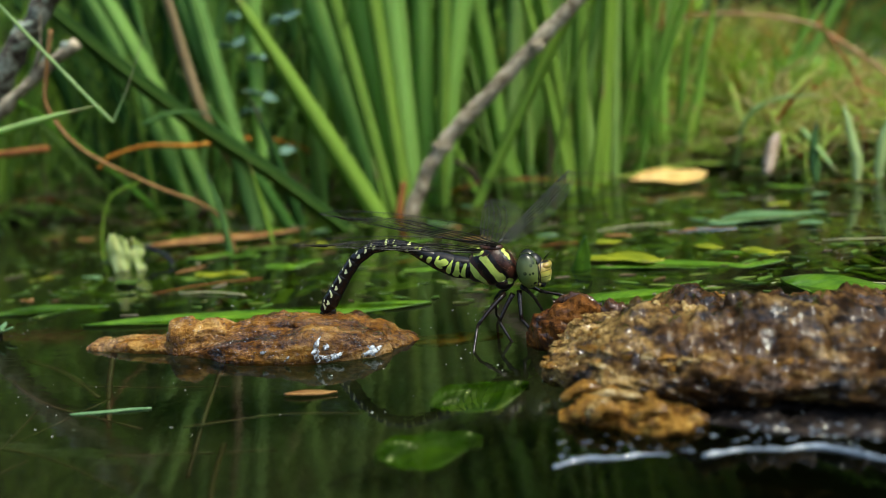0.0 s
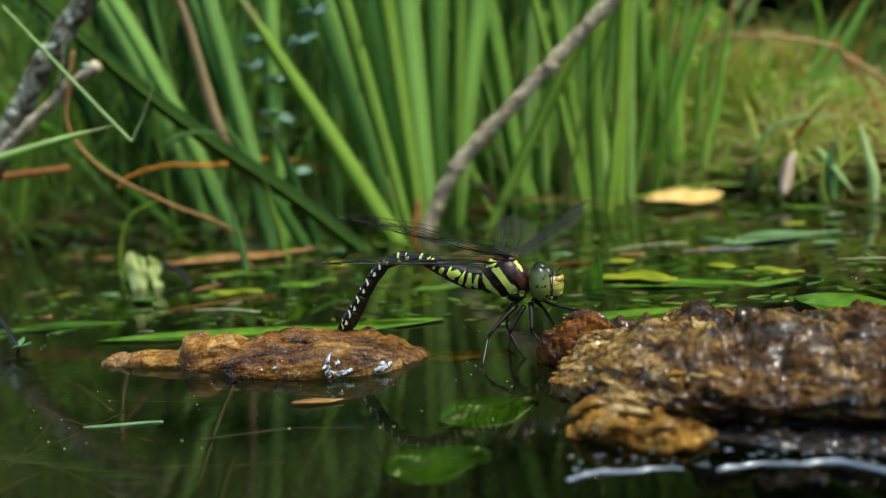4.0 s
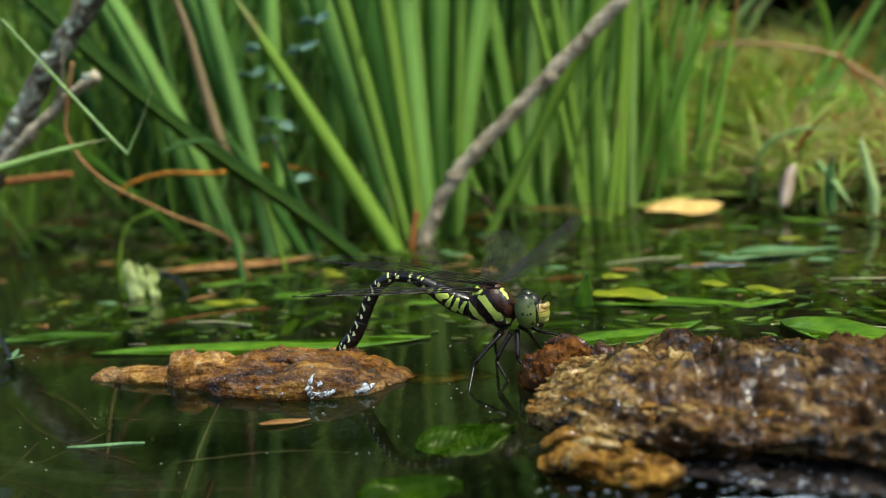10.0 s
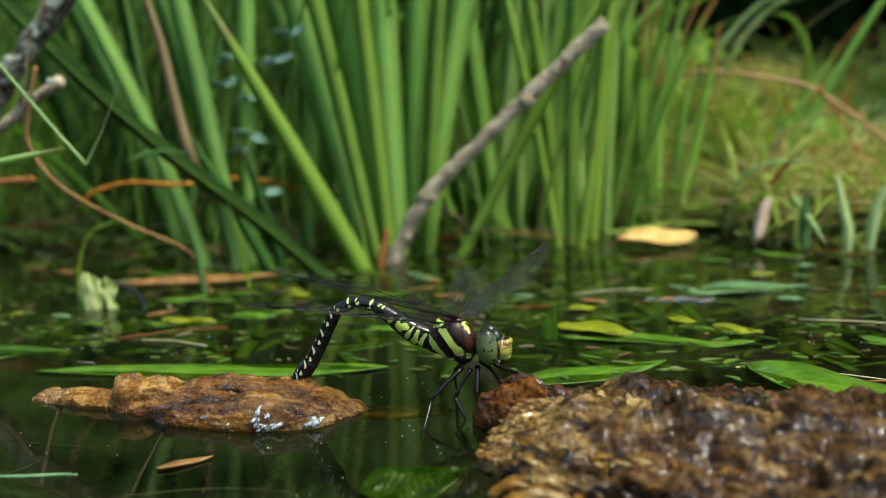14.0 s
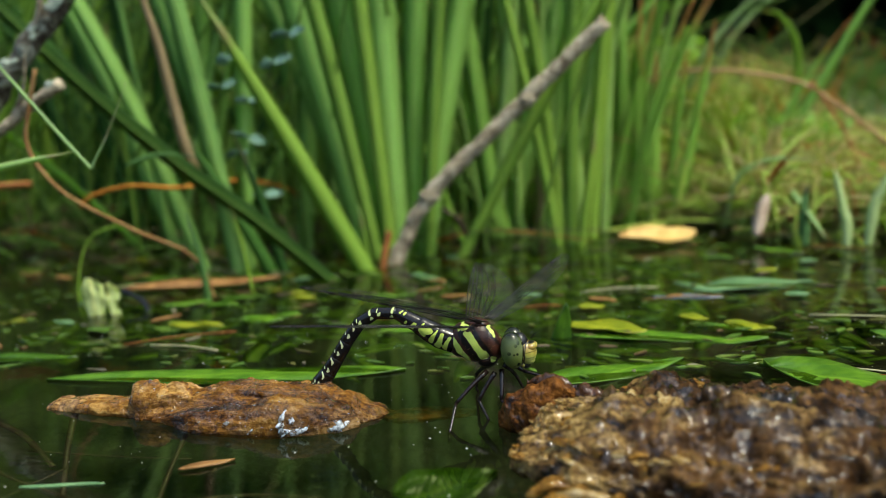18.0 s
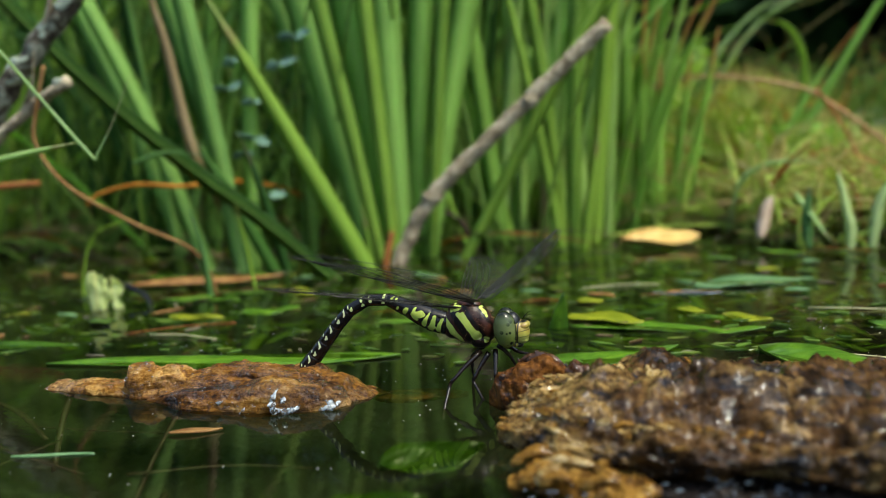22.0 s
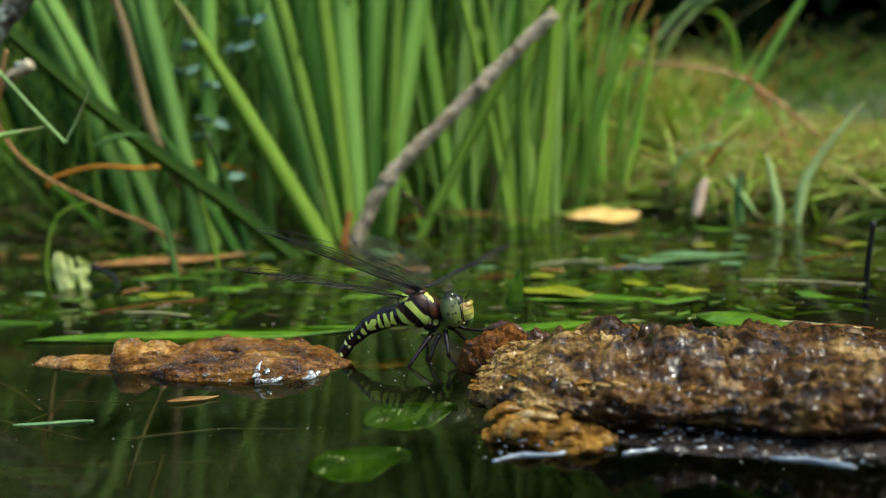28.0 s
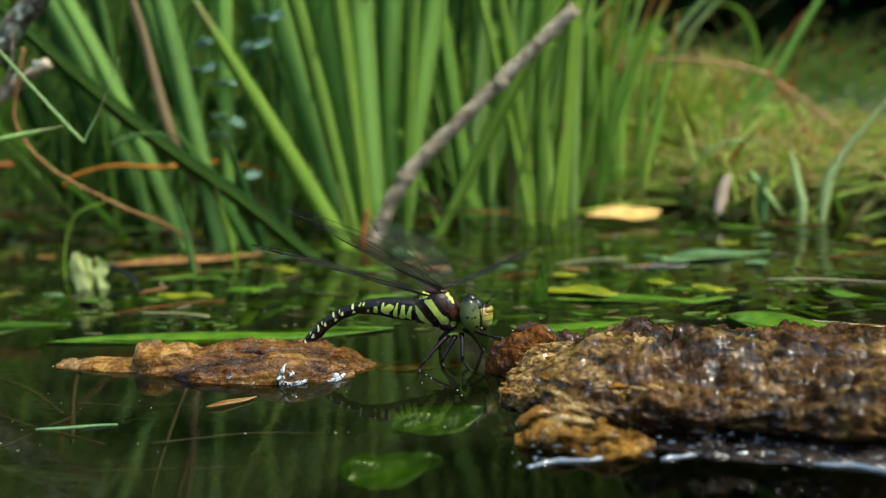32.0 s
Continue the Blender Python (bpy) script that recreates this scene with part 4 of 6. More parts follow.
def wing(root, name, hinge, length, width, side):
    """A wing along +x of its own space; broad in y; the veins are a mesh with the clear film under it."""
    rnd = random.Random(len(name) + int(side))
    bm = bmesh.new()
    def rim(u):
        return -side * width * (math.sin(math.pi * min(1, 0.08 + 0.92 * u) ** 0.8) ** 0.55) * (1.0 if u < 0.97 else 0.6)
    n = 18
    lead = [Vector((length * i / n, side * 0.06 * width * math.sin(math.pi * i / n), 0)) for i in range(n + 1)]
    trail = [Vector((length * i / n, rim(i / n) * 0.92, 0)) for i in range(n + 1)]
    tube(bm, lead, [0.00016 - 0.00008 * i / n for i in range(n + 1)], 5)
    tube(bm, trail, [0.00007] * (n + 1), 4)
    for k, f in enumerate((0.10, 0.22, 0.38, 0.56, 0.75)):
        pts = [lead[i].lerp(trail[i], min(1.0, f * (0.6 + 0.4 * i / n))) + Vector((0, 0, 0.0002 * math.sin(i + k))) for i in range(n + 1 - k)]
        tube(bm, pts, [0.00014 - 0.00006 * i / n for i in range(len(pts))], 4)
    for _ in range(110):
        i = rnd.uniform(0.06, 0.97) * n
        a, b = lead[int(i)], trail[int(i)]
        f = rnd.choice((0.0, 0.1, 0.2, 0.36, 0.55, 0.75))
        p, q = a.lerp(b, f), a.lerp(b, min(1, f + rnd.uniform(0.12, 0.22))) + Vector((0.0006, 0, 0))
        tube(bm, [p, q], [0.00006, 0.00006], 3)
    tube(bm, [lead[15] + Vector((-0.0004, -side * 0.0003, 0)), lead[16] + Vector((0.0008, -side * 0.0003, 0))], [0.0003, 0.00025], 5)
    vein = part(name, bm, SHELL, root, "clear wing with a net of black veins")
    vein.location = Vector(hinge) * MM
    bm = bmesh.new()
    rows = []
    for z in (0.00004, -0.00004):
        rows.append([[bm.verts.new(lead[i].lerp(trail[i], j / 3) + Vector((0, 0, z + 0.0003 * math.sin(j * 2 + i * 0.5)))) for j in range(4)] for i in range(n + 1)])
    for r, flip in zip(rows, (False, True)):
        for i in range(n):
            for j in range(3):
                q = (r[i][j], r[i + 1][j], r[i + 1][j + 1], r[i][j + 1])
                bm.faces.new(q[::-1] if flip else q)
    part("film", bm, FILM, vein, "clear wing film")
    return vein


def dragonfly():
    root = tagged(thing("dragonfly"), "black dragonfly with yellow-green stripes laying eggs in wet wood", "dragonfly")
    bm = bmesh.new()
    ellipsoid(bm, (-3.9 * MM, 0, 1.7 * MM), (5.3 * MM, 4.0 * MM, 5.2 * MM), radians(24))
    ellipsoid(bm, (-7.0 * MM, 0, 1.6 * MM), (3.4 * MM, 3.3 * MM, 4.2 * MM), radians(28))
    ellipsoid(bm, (-0.4 * MM, 0, 1.4 * MM), (2.7 * MM, 3.3 * MM, 4.6 * MM), radians(-24))
    ellipsoid(bm, (-1.2 * MM, 0, -2.8 * MM), (2.6 * MM, 2.2 * MM, 2.0 * MM))
    ellipsoid(bm, (-3.6 * MM, 0, 6.2 * MM), (3.0 * MM, 2.2 * MM, 1.3 * MM), radians(6))
    ellipsoid(bm, (-7.2 * MM, 0, 5.4 * MM), (1.8 * MM, 1.7 * MM, 0.9 * MM), radians(-14))
    part("thorax", bm, THORAX, root, "dark brown thorax with slanted yellow-green stripes")
    # short hairs over and under the thorax
    rnd = random.Random(8)
    bm = bmesh.new()
    for _ in range(260):
        w, v = rnd.uniform(0, 6.28), rnd.uniform(-1, 1)
        o = Vector((math.cos(w) * (1 - v * v) ** 0.5, math.sin(w) * (1 - v * v) ** 0.5, v))
        p = Vector((-3.4 * MM + o.x * 5.4 * MM, o.y * 3.8 * MM, 1.6 * MM + o.z * 5.2 * MM))
        tube(bm, [p, p + o * rnd.uniform(0.6, 1.3) * MM], [0.00004, 0.00001], 3)
    part("hair", bm, STRAW, root, "short pale hairs")
    bm = bmesh.new()
    ellipsoid(bm, (5.0 * MM, 0, 0.2 * MM), (2.6 * MM, 3.2 * MM, 3.8 * MM))
    ellipsoid(bm, (2.8 * MM, 0, -0.4 * MM), (1.6 * MM, 1.4 * MM, 1.4 * MM))
    ellipsoid(bm, (7.0 * MM, 0, 1.4 * MM), (1.9 * MM, 2.2 * MM, 2.8 * MM), radians(-14))
    ellipsoid(bm, (7.4 * MM, 0, -2.6 * MM), (1.9 * MM, 2.0 * MM, 1.8 * MM))
    head = part("head", bm, SHELL, root)
    for s in (-1, 1):
        bm = bmesh.new()
        ellipsoid(bm, (0, 0, 0), (2.85 * MM, 2.7 * MM, 4.55 * MM), radians(-7), 36, 28)
        e = part("eye", bm, EYE, head, "large grey-green compound eye with dark dots")
        e.location = (5.2 * MM, s * 2.2 * MM, 0.3 * MM)
        bm = bmesh.new()
        tube(bm, curve_points(((9.2 * MM, s * 0.7 * MM, 2.6 * MM), (10.4 * MM, s * 1.3 * MM, 3.7 * MM), (11.4 * MM, s * 1.9 * MM, 3.9 * MM)), 4), [0.00010 - 0.000008 * i for i in range(9)], 4)
        part("antenna", bm, LEG, head)
    bm = bmesh.new()
    ellipsoid(bm, (0, 0, 0), (2.7 * MM, 2.9 * MM, 3.0 * MM), radians(-10), 32, 24)
    ellipsoid(bm, (1.0 * MM, 0, 1.5 * MM), (1.9 * MM, 2.3 * MM, 1.2 * MM), radians(-14))
    ellipsoid(bm, (0.6 * MM, 0, -1.6 * MM), (1.8 * MM, 2.1 * MM, 1.3 * MM), radians(14))
    f = part("face", bm, FACE, head, "yellow face with thin black lines")
    f.location = (8.1 * MM, 0, -0.6 * MM)
    bm = bmesh.new()
    ellipsoid(bm, (8.0 * MM, 0, -3.6 * MM), (1.3 * MM, 1.7 * MM, 0.9 * MM), radians(24))
    part("jaw", bm, SHELL, head, "small black jaws")
    for s in (-1, 1):
        bm = bmesh.new()
        ellipsoid(bm, (0, 0, 0), (0.7 * MM, 0.7 * MM, 0.6 * MM), radians(20))
        part("mouth_plate", bm, FACE, head, "pale yellow plate beside the jaws").location = (7.5 * MM, s * 1.6 * MM, -3.4 * MM)
    # abdomen: ten segments, each along -x of its own space
    made = []
    for k, (length, r0, r1) in enumerate(SEGMENTS):
        bm = bmesh.new()
        n = 8
        pts, rad = [], []
        for i in range(n + 1):
            u = i / n
            r = r0 + (r1 - r0) * u
            pts.append(Vector((-(length + 0.5) * u * MM, 0, 0)))
            rad.append(r * MM * (0.95 + 0.05 * math.sin(math.pi * u) + (0.03 if i == n - 1 else 0)))
        tube(bm, pts, rad, 20)
        for v in bm.verts:
            v.co.x *= -1
        seg = part("abdomen_segment", bm, (SEG_NECK, SEG_FRONT, SEG_WAIST, SEG_MID, SEG_MID)[k] if k < 5 else SEG_REAR, root, "black abdomen segment with pale yellow spots")
        made.append(seg)
    bm = bmesh.new()
    for s in (-1, 1):
        tube(bm, curve_points(((2.2 * MM, s * 0.4 * MM, 0.3 * MM), (3.6 * MM, s * 0.8 * MM, 0.5 * MM), (5.0 * MM, s * 0.6 * MM, 0.4 * MM)), 3), [0.00018, 0.0003, 0.0004, 0.00045, 0.0004, 0.00025, 0.0001], 6)
    part("tail_clasper", bm, SHELL, made[-1])
    bm = bmesh.new()
    ellipsoid(bm, (2.0 * MM, 0, -1.4 * MM), (1.7 * MM, 1.0 * MM, 1.0 * MM), radians(30))
    tube(bm, curve_points(((1.4 * MM, 0, -1.6 * MM), (2.4 * MM, 0, -2.6 * MM), (2.8 * MM, 0, -3.8 * MM)), 4), [0.0008 - 0.00007 * i for i in range(9)], 8)
    part("egg_layer", bm, SHELL, made[-1], "black egg-laying sheath pressed to the wood")
    # legs
    legs = (
        ((-1, -2, -5.2), (-7.6, -8, -11.4), (-8.2, -15, -16.8), (-7.6, -18, -18.4)),
        ((1, -2, -5.4), (-2.6, -5, -11.6), (0.2, -7, -16.0), (1.6, -7.5, -17.6)),
        ((2.6, -1.8, -4.8), (3.0, -6, -10.8), (7.0, -10, -14.2), (8.8, -11.5, -15.6)),
        ((3.4, 1.8, -4.4), (7.6, 3, -6.6), (13.4, 2, -7.6), (15.6, 1.5, -7.6)),
        ((2.8, 2, -4.8), (5.4, 5, -8.6), (7.2, 8, -13.4), (8.2, 8.6, -15.6)),
        ((-1, 2, -5.0), (-4.8, 7, -9.0), (-5.6, 11, -14.6), (-5.0, 12.5, -17)),
    )
    for a, b, c, d in legs:
        bm = bmesh.new()
        a, b, c, d = (Vector(v) * MM for v in (a, b, c, d))
        tube(bm, curve_points((a, a.lerp(b, 0.5) + Vector((0, 0, 0.0003)), b), 3), [0.00068, 0.00066, 0.0006, 0.00055, 0.0005, 0.00047, 0.00045], 8)
        leg = part("leg", bm, LEG, root, "thin glossy black leg")
        bm = bmesh.new()
        tube(bm, curve_points((b, b.lerp(c, 0.5), c), 3), [0.00044, 0.0004, 0.00037, 0.00035, 0.00034, 0.00032, 0.0003], 7)
        for i in range(9):
            p = b.lerp(c, 0.12 + 0.09 * i)
            o = Vector((0.5 if i % 2 else -0.5, -0.4, -0.6)) * 0.0011
            tube(bm, [p, p + o], [0.00006, 0.00002], 3)
        part("shin", bm, LEG, leg)
        bm = bmesh.new()
        tube(bm, curve_points((c, c.lerp(d, 0.6) + Vector((0.0002, 0, -0.0002)), d), 3), [0.00036, 0.00032, 0.0003, 0.0003, 0.00026, 0.0002, 0.0001], 6)
        part("foot", bm, LEG, leg)
    wings = [wing(root, n, h, l, w, s) for n, h, l, w, s in (("forewing", (-2.4, -1.6, 6.6), 47 * MM, 10 * MM, -1.0), ("hindwing", (-6.4, -1.6, 5.4), 46 * MM, 13 * MM, -1.0),
                                                             ("forewing", (-2.4, 1.6, 6.6), 47 * MM, 10 * MM, 1.0), ("hindwing", (-6.4, 1.6, 5.4), 46 * MM, 13 * MM, 1.0))]
    return root, made, wings


FLY, SEGS, WINGS = dragonfly()


# ---- reeds ----
def reed(name, label, group, rows, material, lift=0.0):
    """A reed plant: rows of (base x, base y, lean x, lean y, length, width, droop x, droop y, twist)."""
    root = tagged(thing(name, (rows[0][0], rows[0][1], -0.03)), label, "reed", group)
    rnd = random.Random(len(rows) * 7 + int(rows[0][0] * 1000))
    for bx, by, lx, ly, length, width, dx, dy, twist in rows:
        bm = bmesh.new()
        pts = blade_points((bx - rows[0][0], by - rows[0][1], 0), (lx, ly, 1), length + 0.03, (dx, dy, -0.25 * abs(dx)), 14)
        side = Vector((math.cos(twist), math.sin(twist), 0))
        strip(bm, pts, blade_widths(width, 14, 3.0), side, 0.0006, rnd.uniform(0.04, 0.14))
        part("reed_blade", bm, material, root)
    return root


MAIN = "reeds standing at the pond's edge"
reed("reed_plant", "tall fan of broad green reed blades rising from the water", MAIN, (
    (-0.044, 0.200, -0.195, 0.02, 0.50, 0.0150, -0.10, 0.02, 0.1), (-0.040, 0.206, -0.115, 0.03, 0.55, 0.0170, -0.06, 0.03, -0.2),
    (-0.036, 0.202, -0.02, 0.01, 0.58, 0.0150, 0.02, 0.02, 0.15), (-0.033, 0.210, 0.045, 0.05, 0.56, 0.0130, 0.05, 0.03, -0.1),
    (-0.029, 0.206, 0.165, 0.02, 0.50, 0.0120, 0.08, 0.01, 0.3), (-0.046, 0.213, -0.26, 0.05, 0.42, 0.0120, -0.1, 0.0, 0.5)), REED)
reed("reed_plant", "fan of light green reed blades rising from the water", MAIN, (
    (-0.041, 0.196, -0.15, 0.0, 0.46, 0.0080, -0.06, 0.0, 0.0), (-0.037, 0.197, -0.055, 0.01, 0.50, 0.0075, -0.02, 0.01, 0.2),
    (-0.024, 0.201, 0.085, 0.0, 0.44, 0.0062, 0.03, 0.0, -0.1), (-0.020, 0.199, 0.525, 0.02, 0.30, 0.0062, 0.03, 0.0, 0.1)), REED_BRIGHT)
reed("reed_plant", "broad bright green reed blade leaning aside with a young shoot", MAIN, ((-0.030, 0.172, -0.50, 0.0, 0.152, 0.0094, -0.004, 0.0, 0.2), (-0.041, 0.176, -0.10, 0.0, 0.03, 0.0040, 0.0, 0.0, 0.0)), REED_MID)
reed("reed_plant", "short dark green reed blade leaning low over the water", MAIN, ((-0.075, 0.17, -0.45, 0.02, 0.09, 0.0060, -0.01, 0.0, 0.4), (-0.079, 0.172, -0.15, 0.02, 0.07, 0.0050, -0.01, 0.0, 0.1)), REED_DARK)
reed("reed_plant", "clump of narrow green reed blades", MAIN, (
    (-0.102, 0.172, -0.12, 0.02, 0.40, 0.0095, -0.05, 0.0, 0.2), (-0.098, 0.180, -0.22, 0.02, 0.42, 0.0085, -0.07, 0.02, -0.2),
    (-0.108, 0.186, 0.04, 0.03, 0.45, 0.0090, 0.03, 0.02, 0.1), (-0.116, 0.176, -0.30, 0.04, 0.36, 0.0080, -0.1, 0.0, 0.4)), REED)
reed("reed_plant", "upright light green reed blades in shallow water", MAIN, (
    (0.0440, 0.222, -0.145, 0.0, 0.19, 0.0048, -0.01, 0.0, 0.1), (0.0450, 0.224, 0.015, 0.01, 0.32, 0.0075, 0.02, 0.0, -0.2),
    (0.0465, 0.220, 0.14, 0.0, 0.062, 0.0050, 0.0, 0.0, 0.1), (0.0535, 0.240, 0.06, 0.02, 0.34, 0.0080, 0.03, 0.0, 0.2), (0.0420, 0.236, -0.07, 0.02, 0.30, 0.0060, -0.03, 0.0, 0.0)), REED_BRIGHT)
reed("reed_plant", "reed blades with dry orange tips", MAIN, (
    (0.0945, 0.280, 0.19, 0.0, 0.108, 0.0056, 0.0, 0.0, 0.1), (0.0905, 0.284, 0.13, 0.02, 0.099, 0.0050, 0.0, 0.0, -0.2), (0.0868, 0.280, 0.03, 0.0, 0.092, 0.0075, 0.0, 0.0, 0.2), (0.0580, 0.280, 0.19, 0.0, 0.122, 0.0052, 0.004, 0.0, 0.1),
    (0.076, 0.290, 0.05, 0.02, 0.13, 0.0060, 0.0, 0.0, 0.1), (0.0700, 0.284, 0.02, 0.02, 0.15, 0.0085, 0.0, 0.0, 0.0)), REED_TIPPED)
reed("reed_plant", "long arching green reed blade on the bank", MAIN, ((0.139, 0.35, 0.46, 0.0, 0.22, 0.0060, 0.02, 0.0, 0.2), (0.142, 0.356, 0.25, 0.05, 0.12, 0.0050, 0.03, 0.0, 0.0)), REED)

reed("reed_plant", "dense light green reed blades behind the twig", MAIN, (
    (0.002, 0.252, 0.10, 0.0, 0.42, 0.0085, 0.03, 0.0, 0.1), (0.010, 0.258, 0.03, 0.0, 0.45, 0.0095, 0.01, 0.0, -0.2), (0.019, 0.254, -0.03, 0.0, 0.40, 0.0080, 0.0, 0.0, 0.2), (0.027, 0.262, 0.06, 0.0, 0.38, 0.0090, 0.02, 0.0, 0.0),
    (0.036, 0.256, 0.00, 0.0, 0.35, 0.0075, 0.0, 0.0, 0.1), (0.060, 0.266, 0.03, 0.0, 0.26, 0.0070, 0.01, 0.0, -0.1), (0.052, 0.262, -0.06, 0.0, 0.30, 0.0070, -0.02, 0.0, 0.2)), REED_LIGHT)


def light_reeds():
    """Thin light green blades, some with dry orange tips, between the twig and the bank."""
    rnd = random.Random(52)
    for k in range(6):
        x, y = 0.030 + 0.0105 * k + rnd.uniform(-0.004, 0.004), rnd.uniform(0.245, 0.33)
        tall = 0.32 if x < 0.066 else 0.14
        rows = [(x + rnd.gauss(0, 0.007), y + rnd.uniform(-0.012, 0.012), rnd.gauss(0.05, 0.14), rnd.uniform(-0.03, 0.06), tall * rnd.uniform(0.55, 1.0), rnd.uniform(0.0020, 0.0048), rnd.gauss(0.01, 0.02), 0.0, rnd.uniform(-0.7, 0.7)) for _ in range(7)]
        reed("reed_plant", "slender light green reed blades in shallow water", MAIN, rows, (REED_LIGHT, REED_LIGHT, REED_TIPPED)[k % 3])


light_reeds()


def reed_beds():
    """Further clumps behind, each a plant of its own."""
    rnd = random.Random(21)
    for k in range(44):
        x = rnd.uniform(-0.52, 0.05)
        y = rnd.uniform(0.235, 0.52)
        rows = []
        for _ in range(rnd.randint(6, 10)):
            lean = rnd.gauss(0, 0.34 if x < -0.1 else 0.16)
            rows.append((x + rnd.uniform(-0.022, 0.022), y + rnd.uniform(-0.02, 0.02), lean, rnd.uniform(-0.05, 0.1), rnd.uniform(0.26, 0.52) * (1 if x < 0.03 else 0.42),
                         rnd.choice((rnd.uniform(0.005, 0.0125), rnd.uniform(0.0018, 0.004))), lean * 0.4, rnd.uniform(-0.02, 0.05), rnd.uniform(-0.6, 0.6)))
        reed("reed_plant", "green reed clump in the bed behind", "reeds in the bed behind", rows, rnd.choice((REED, REED, REED_BRIGHT, REED_BRIGHT, REED_DARK, REED_TIPPED)))


reed_beds()


def pale_herb():
    """A weak marsh herb with small pale leaves, climbing among the reeds."""
    root = tagged(thing("marsh_herb", (-0.0874, 0.19, 0)), "weak marsh herb with small pale blue-green leaves", "herb")
    knots = ((-0.0874, 0.19, 0.0432), (-0.0898, 0.19, 0.0665), (-0.0925, 0.19, 0.0842), (-0.0872, 0.19, 0.0958))
    base = Vector((knots[0][0], 0.19, -0.03))
    bm = bmesh.new()
    pts = curve_points([base, *knots], 6)
    tube(bm, [p - Vector(root.location) for p in pts], [0.0006 - 0.00001 * i for i in range(len(pts))], 6)
    part("stem", bm, REED_OLIVE, root, "thin green stem")
    rnd = random.Random(15)
    for x, y, z in ((-0.0864, 0.188, 0.0949), (-0.1085, 0.188, 0.0983), (-0.0999, 0.188, 0.0786), (-0.101, 0.188, 0.0614), (-0.0962, 0.188, 0.034), (-0.1075, 0.188, 0.0545), (-0.1127, 0.188, 0.0852), (-0.0769, 0.188, 0.1069)):
        near = min(pts, key=lambda p: abs(p.z - z + 0.004))
        bm = bmesh.new()
        tube(bm, curve_points((near - Vector(root.location), (near + Vector((x, y, z))) / 2 - Vector(root.location) - Vector((0, 0, 0.002)), Vector((x, y, z)) - Vector(root.location)), 3), [0.0003] * 7, 5)
        part("stalk", bm, REED_OLIVE, root)
        for k in range(2):
            bm = bmesh.new()
            leaf_mesh(bm, rnd.uniform(0.006, 0.010), rnd.uniform(0.004, 0.006), 0.12, 0.05, 8, 0.0003, 0.8, k)
            part("leaflet", bm, HERB_PALE, root, "small pale leaf").matrix_basis = Matrix.Translation(Vector((x, y, z)) - Vector(root.location)) @ Euler((rnd.uniform(0.5, 1.2), rnd.uniform(-0.4, 0.4), 3.1 * k + rnd.uniform(-0.4, 0.4))).to_matrix().to_4x4()


HERB_PALE = leaf_material("pale_herb_leaf", (0.10, 0.20, 0.13), (0.19, 0.30, 0.22), 0.6)
pale_herb()


# ---- twigs and stems ----
def stick(name, label, category, knots, r0, r1, material, rough=0.12, sides=12, steps=10, freq=220.0):
    pts = curve_points(knots, steps)
    origin = pts[0].copy()
    n = len(pts)
    bm = bmesh.new()
    tube(bm, [p - origin for p in pts], [r0 + (r1 - r0) * i / (n - 1) for i in range(n)], sides, rough, freq)
    ob = part(name, bm, material)
    ob.location = origin
    return tagged(ob, label, category)


TWIG_STICK = stick("twig", "bare grey-brown twig slanting up out of the water", "twig", ((-0.052, 0.185, -0.03), (-0.0345, 0.1875, 0.0), (-0.0165, 0.189, 0.031), (0.022, 0.191, 0.066), (0.0645, 0.193, 0.1035)), 0.0038, 0.0033, TWIG, 0.3, 14, 14, 160.0)
for at, size in (((0.0355, 0.004, 0.0605), (0.0050, 0.0042, 0.0040)), ((0.082, 0.0055, 0.102), (0.0040, 0.0036, 0.0034))):
    knot = bmesh.new()
    bmesh.ops.create_icosphere(knot, subdivisions=3, radius=1.0)
    for v in knot.verts:
        v.co *= 1 + 0.35 * noise.noise(v.co * 2.0)
        v.co = Vector((v.co.x * size[0], v.co.y * size[1], v.co.z * size[2]))
    part("knot", knot, TWIG, TWIG_STICK, "swollen knot on the twig").location = at
stick("plant_stub", "short red-brown dead stub standing in the water", "stub", ((-0.038, 0.176, -0.02), (-0.0375, 0.176, 0.0), (-0.034, 0.178, 0.0165)), 0.0022, 0.0014, STEM_RED)
stick("dead_stalk", "thin curved brown stem arching down to the water", "stem", ((-0.145, 0.10, 0.094), (-0.1505, 0.10, 0.078), (-0.1525, 0.10, 0.0645), (-0.1405, 0.10, 0.0477), (-0.12, 0.11, 0.0313), (-0.1, 0.12, 0.0172), (-0.094, 0.125, -0.006)), 0.0009, 0.0007, STEM)
stick("dead_stalk", "thin orange dead stem among the reeds", "stem", ((-0.168, 0.15, 0.036), (-0.1609, 0.15, 0.0407), (-0.1424, 0.15, 0.0442), (-0.1194, 0.15, 0.0428), (-0.110, 0.19, 0.041), (-0.098, 0.235, 0.028), (-0.094, 0.25, -0.006)), 0.0010, 0.0009, STEM_ORANGE)
stick("dead_stalk", "short reddish dead stem lying over the bank", "stem", ((-0.26, 0.16, 0.043), (-0.225, 0.16, 0.045), (-0.199, 0.16, 0.046)), 0.0020, 0.0016, STEM_RED)
stick("dead_stalk", "red-brown dead stem bent low at the reeds' foot", "stem", ((0.004, 0.27, -0.006), (0.012, 0.27, 0.003), (0.022, 0.272, 0.0055), (0.0305, 0.27, 0.0067)), 0.0013, 0.0009, STEM_RED)
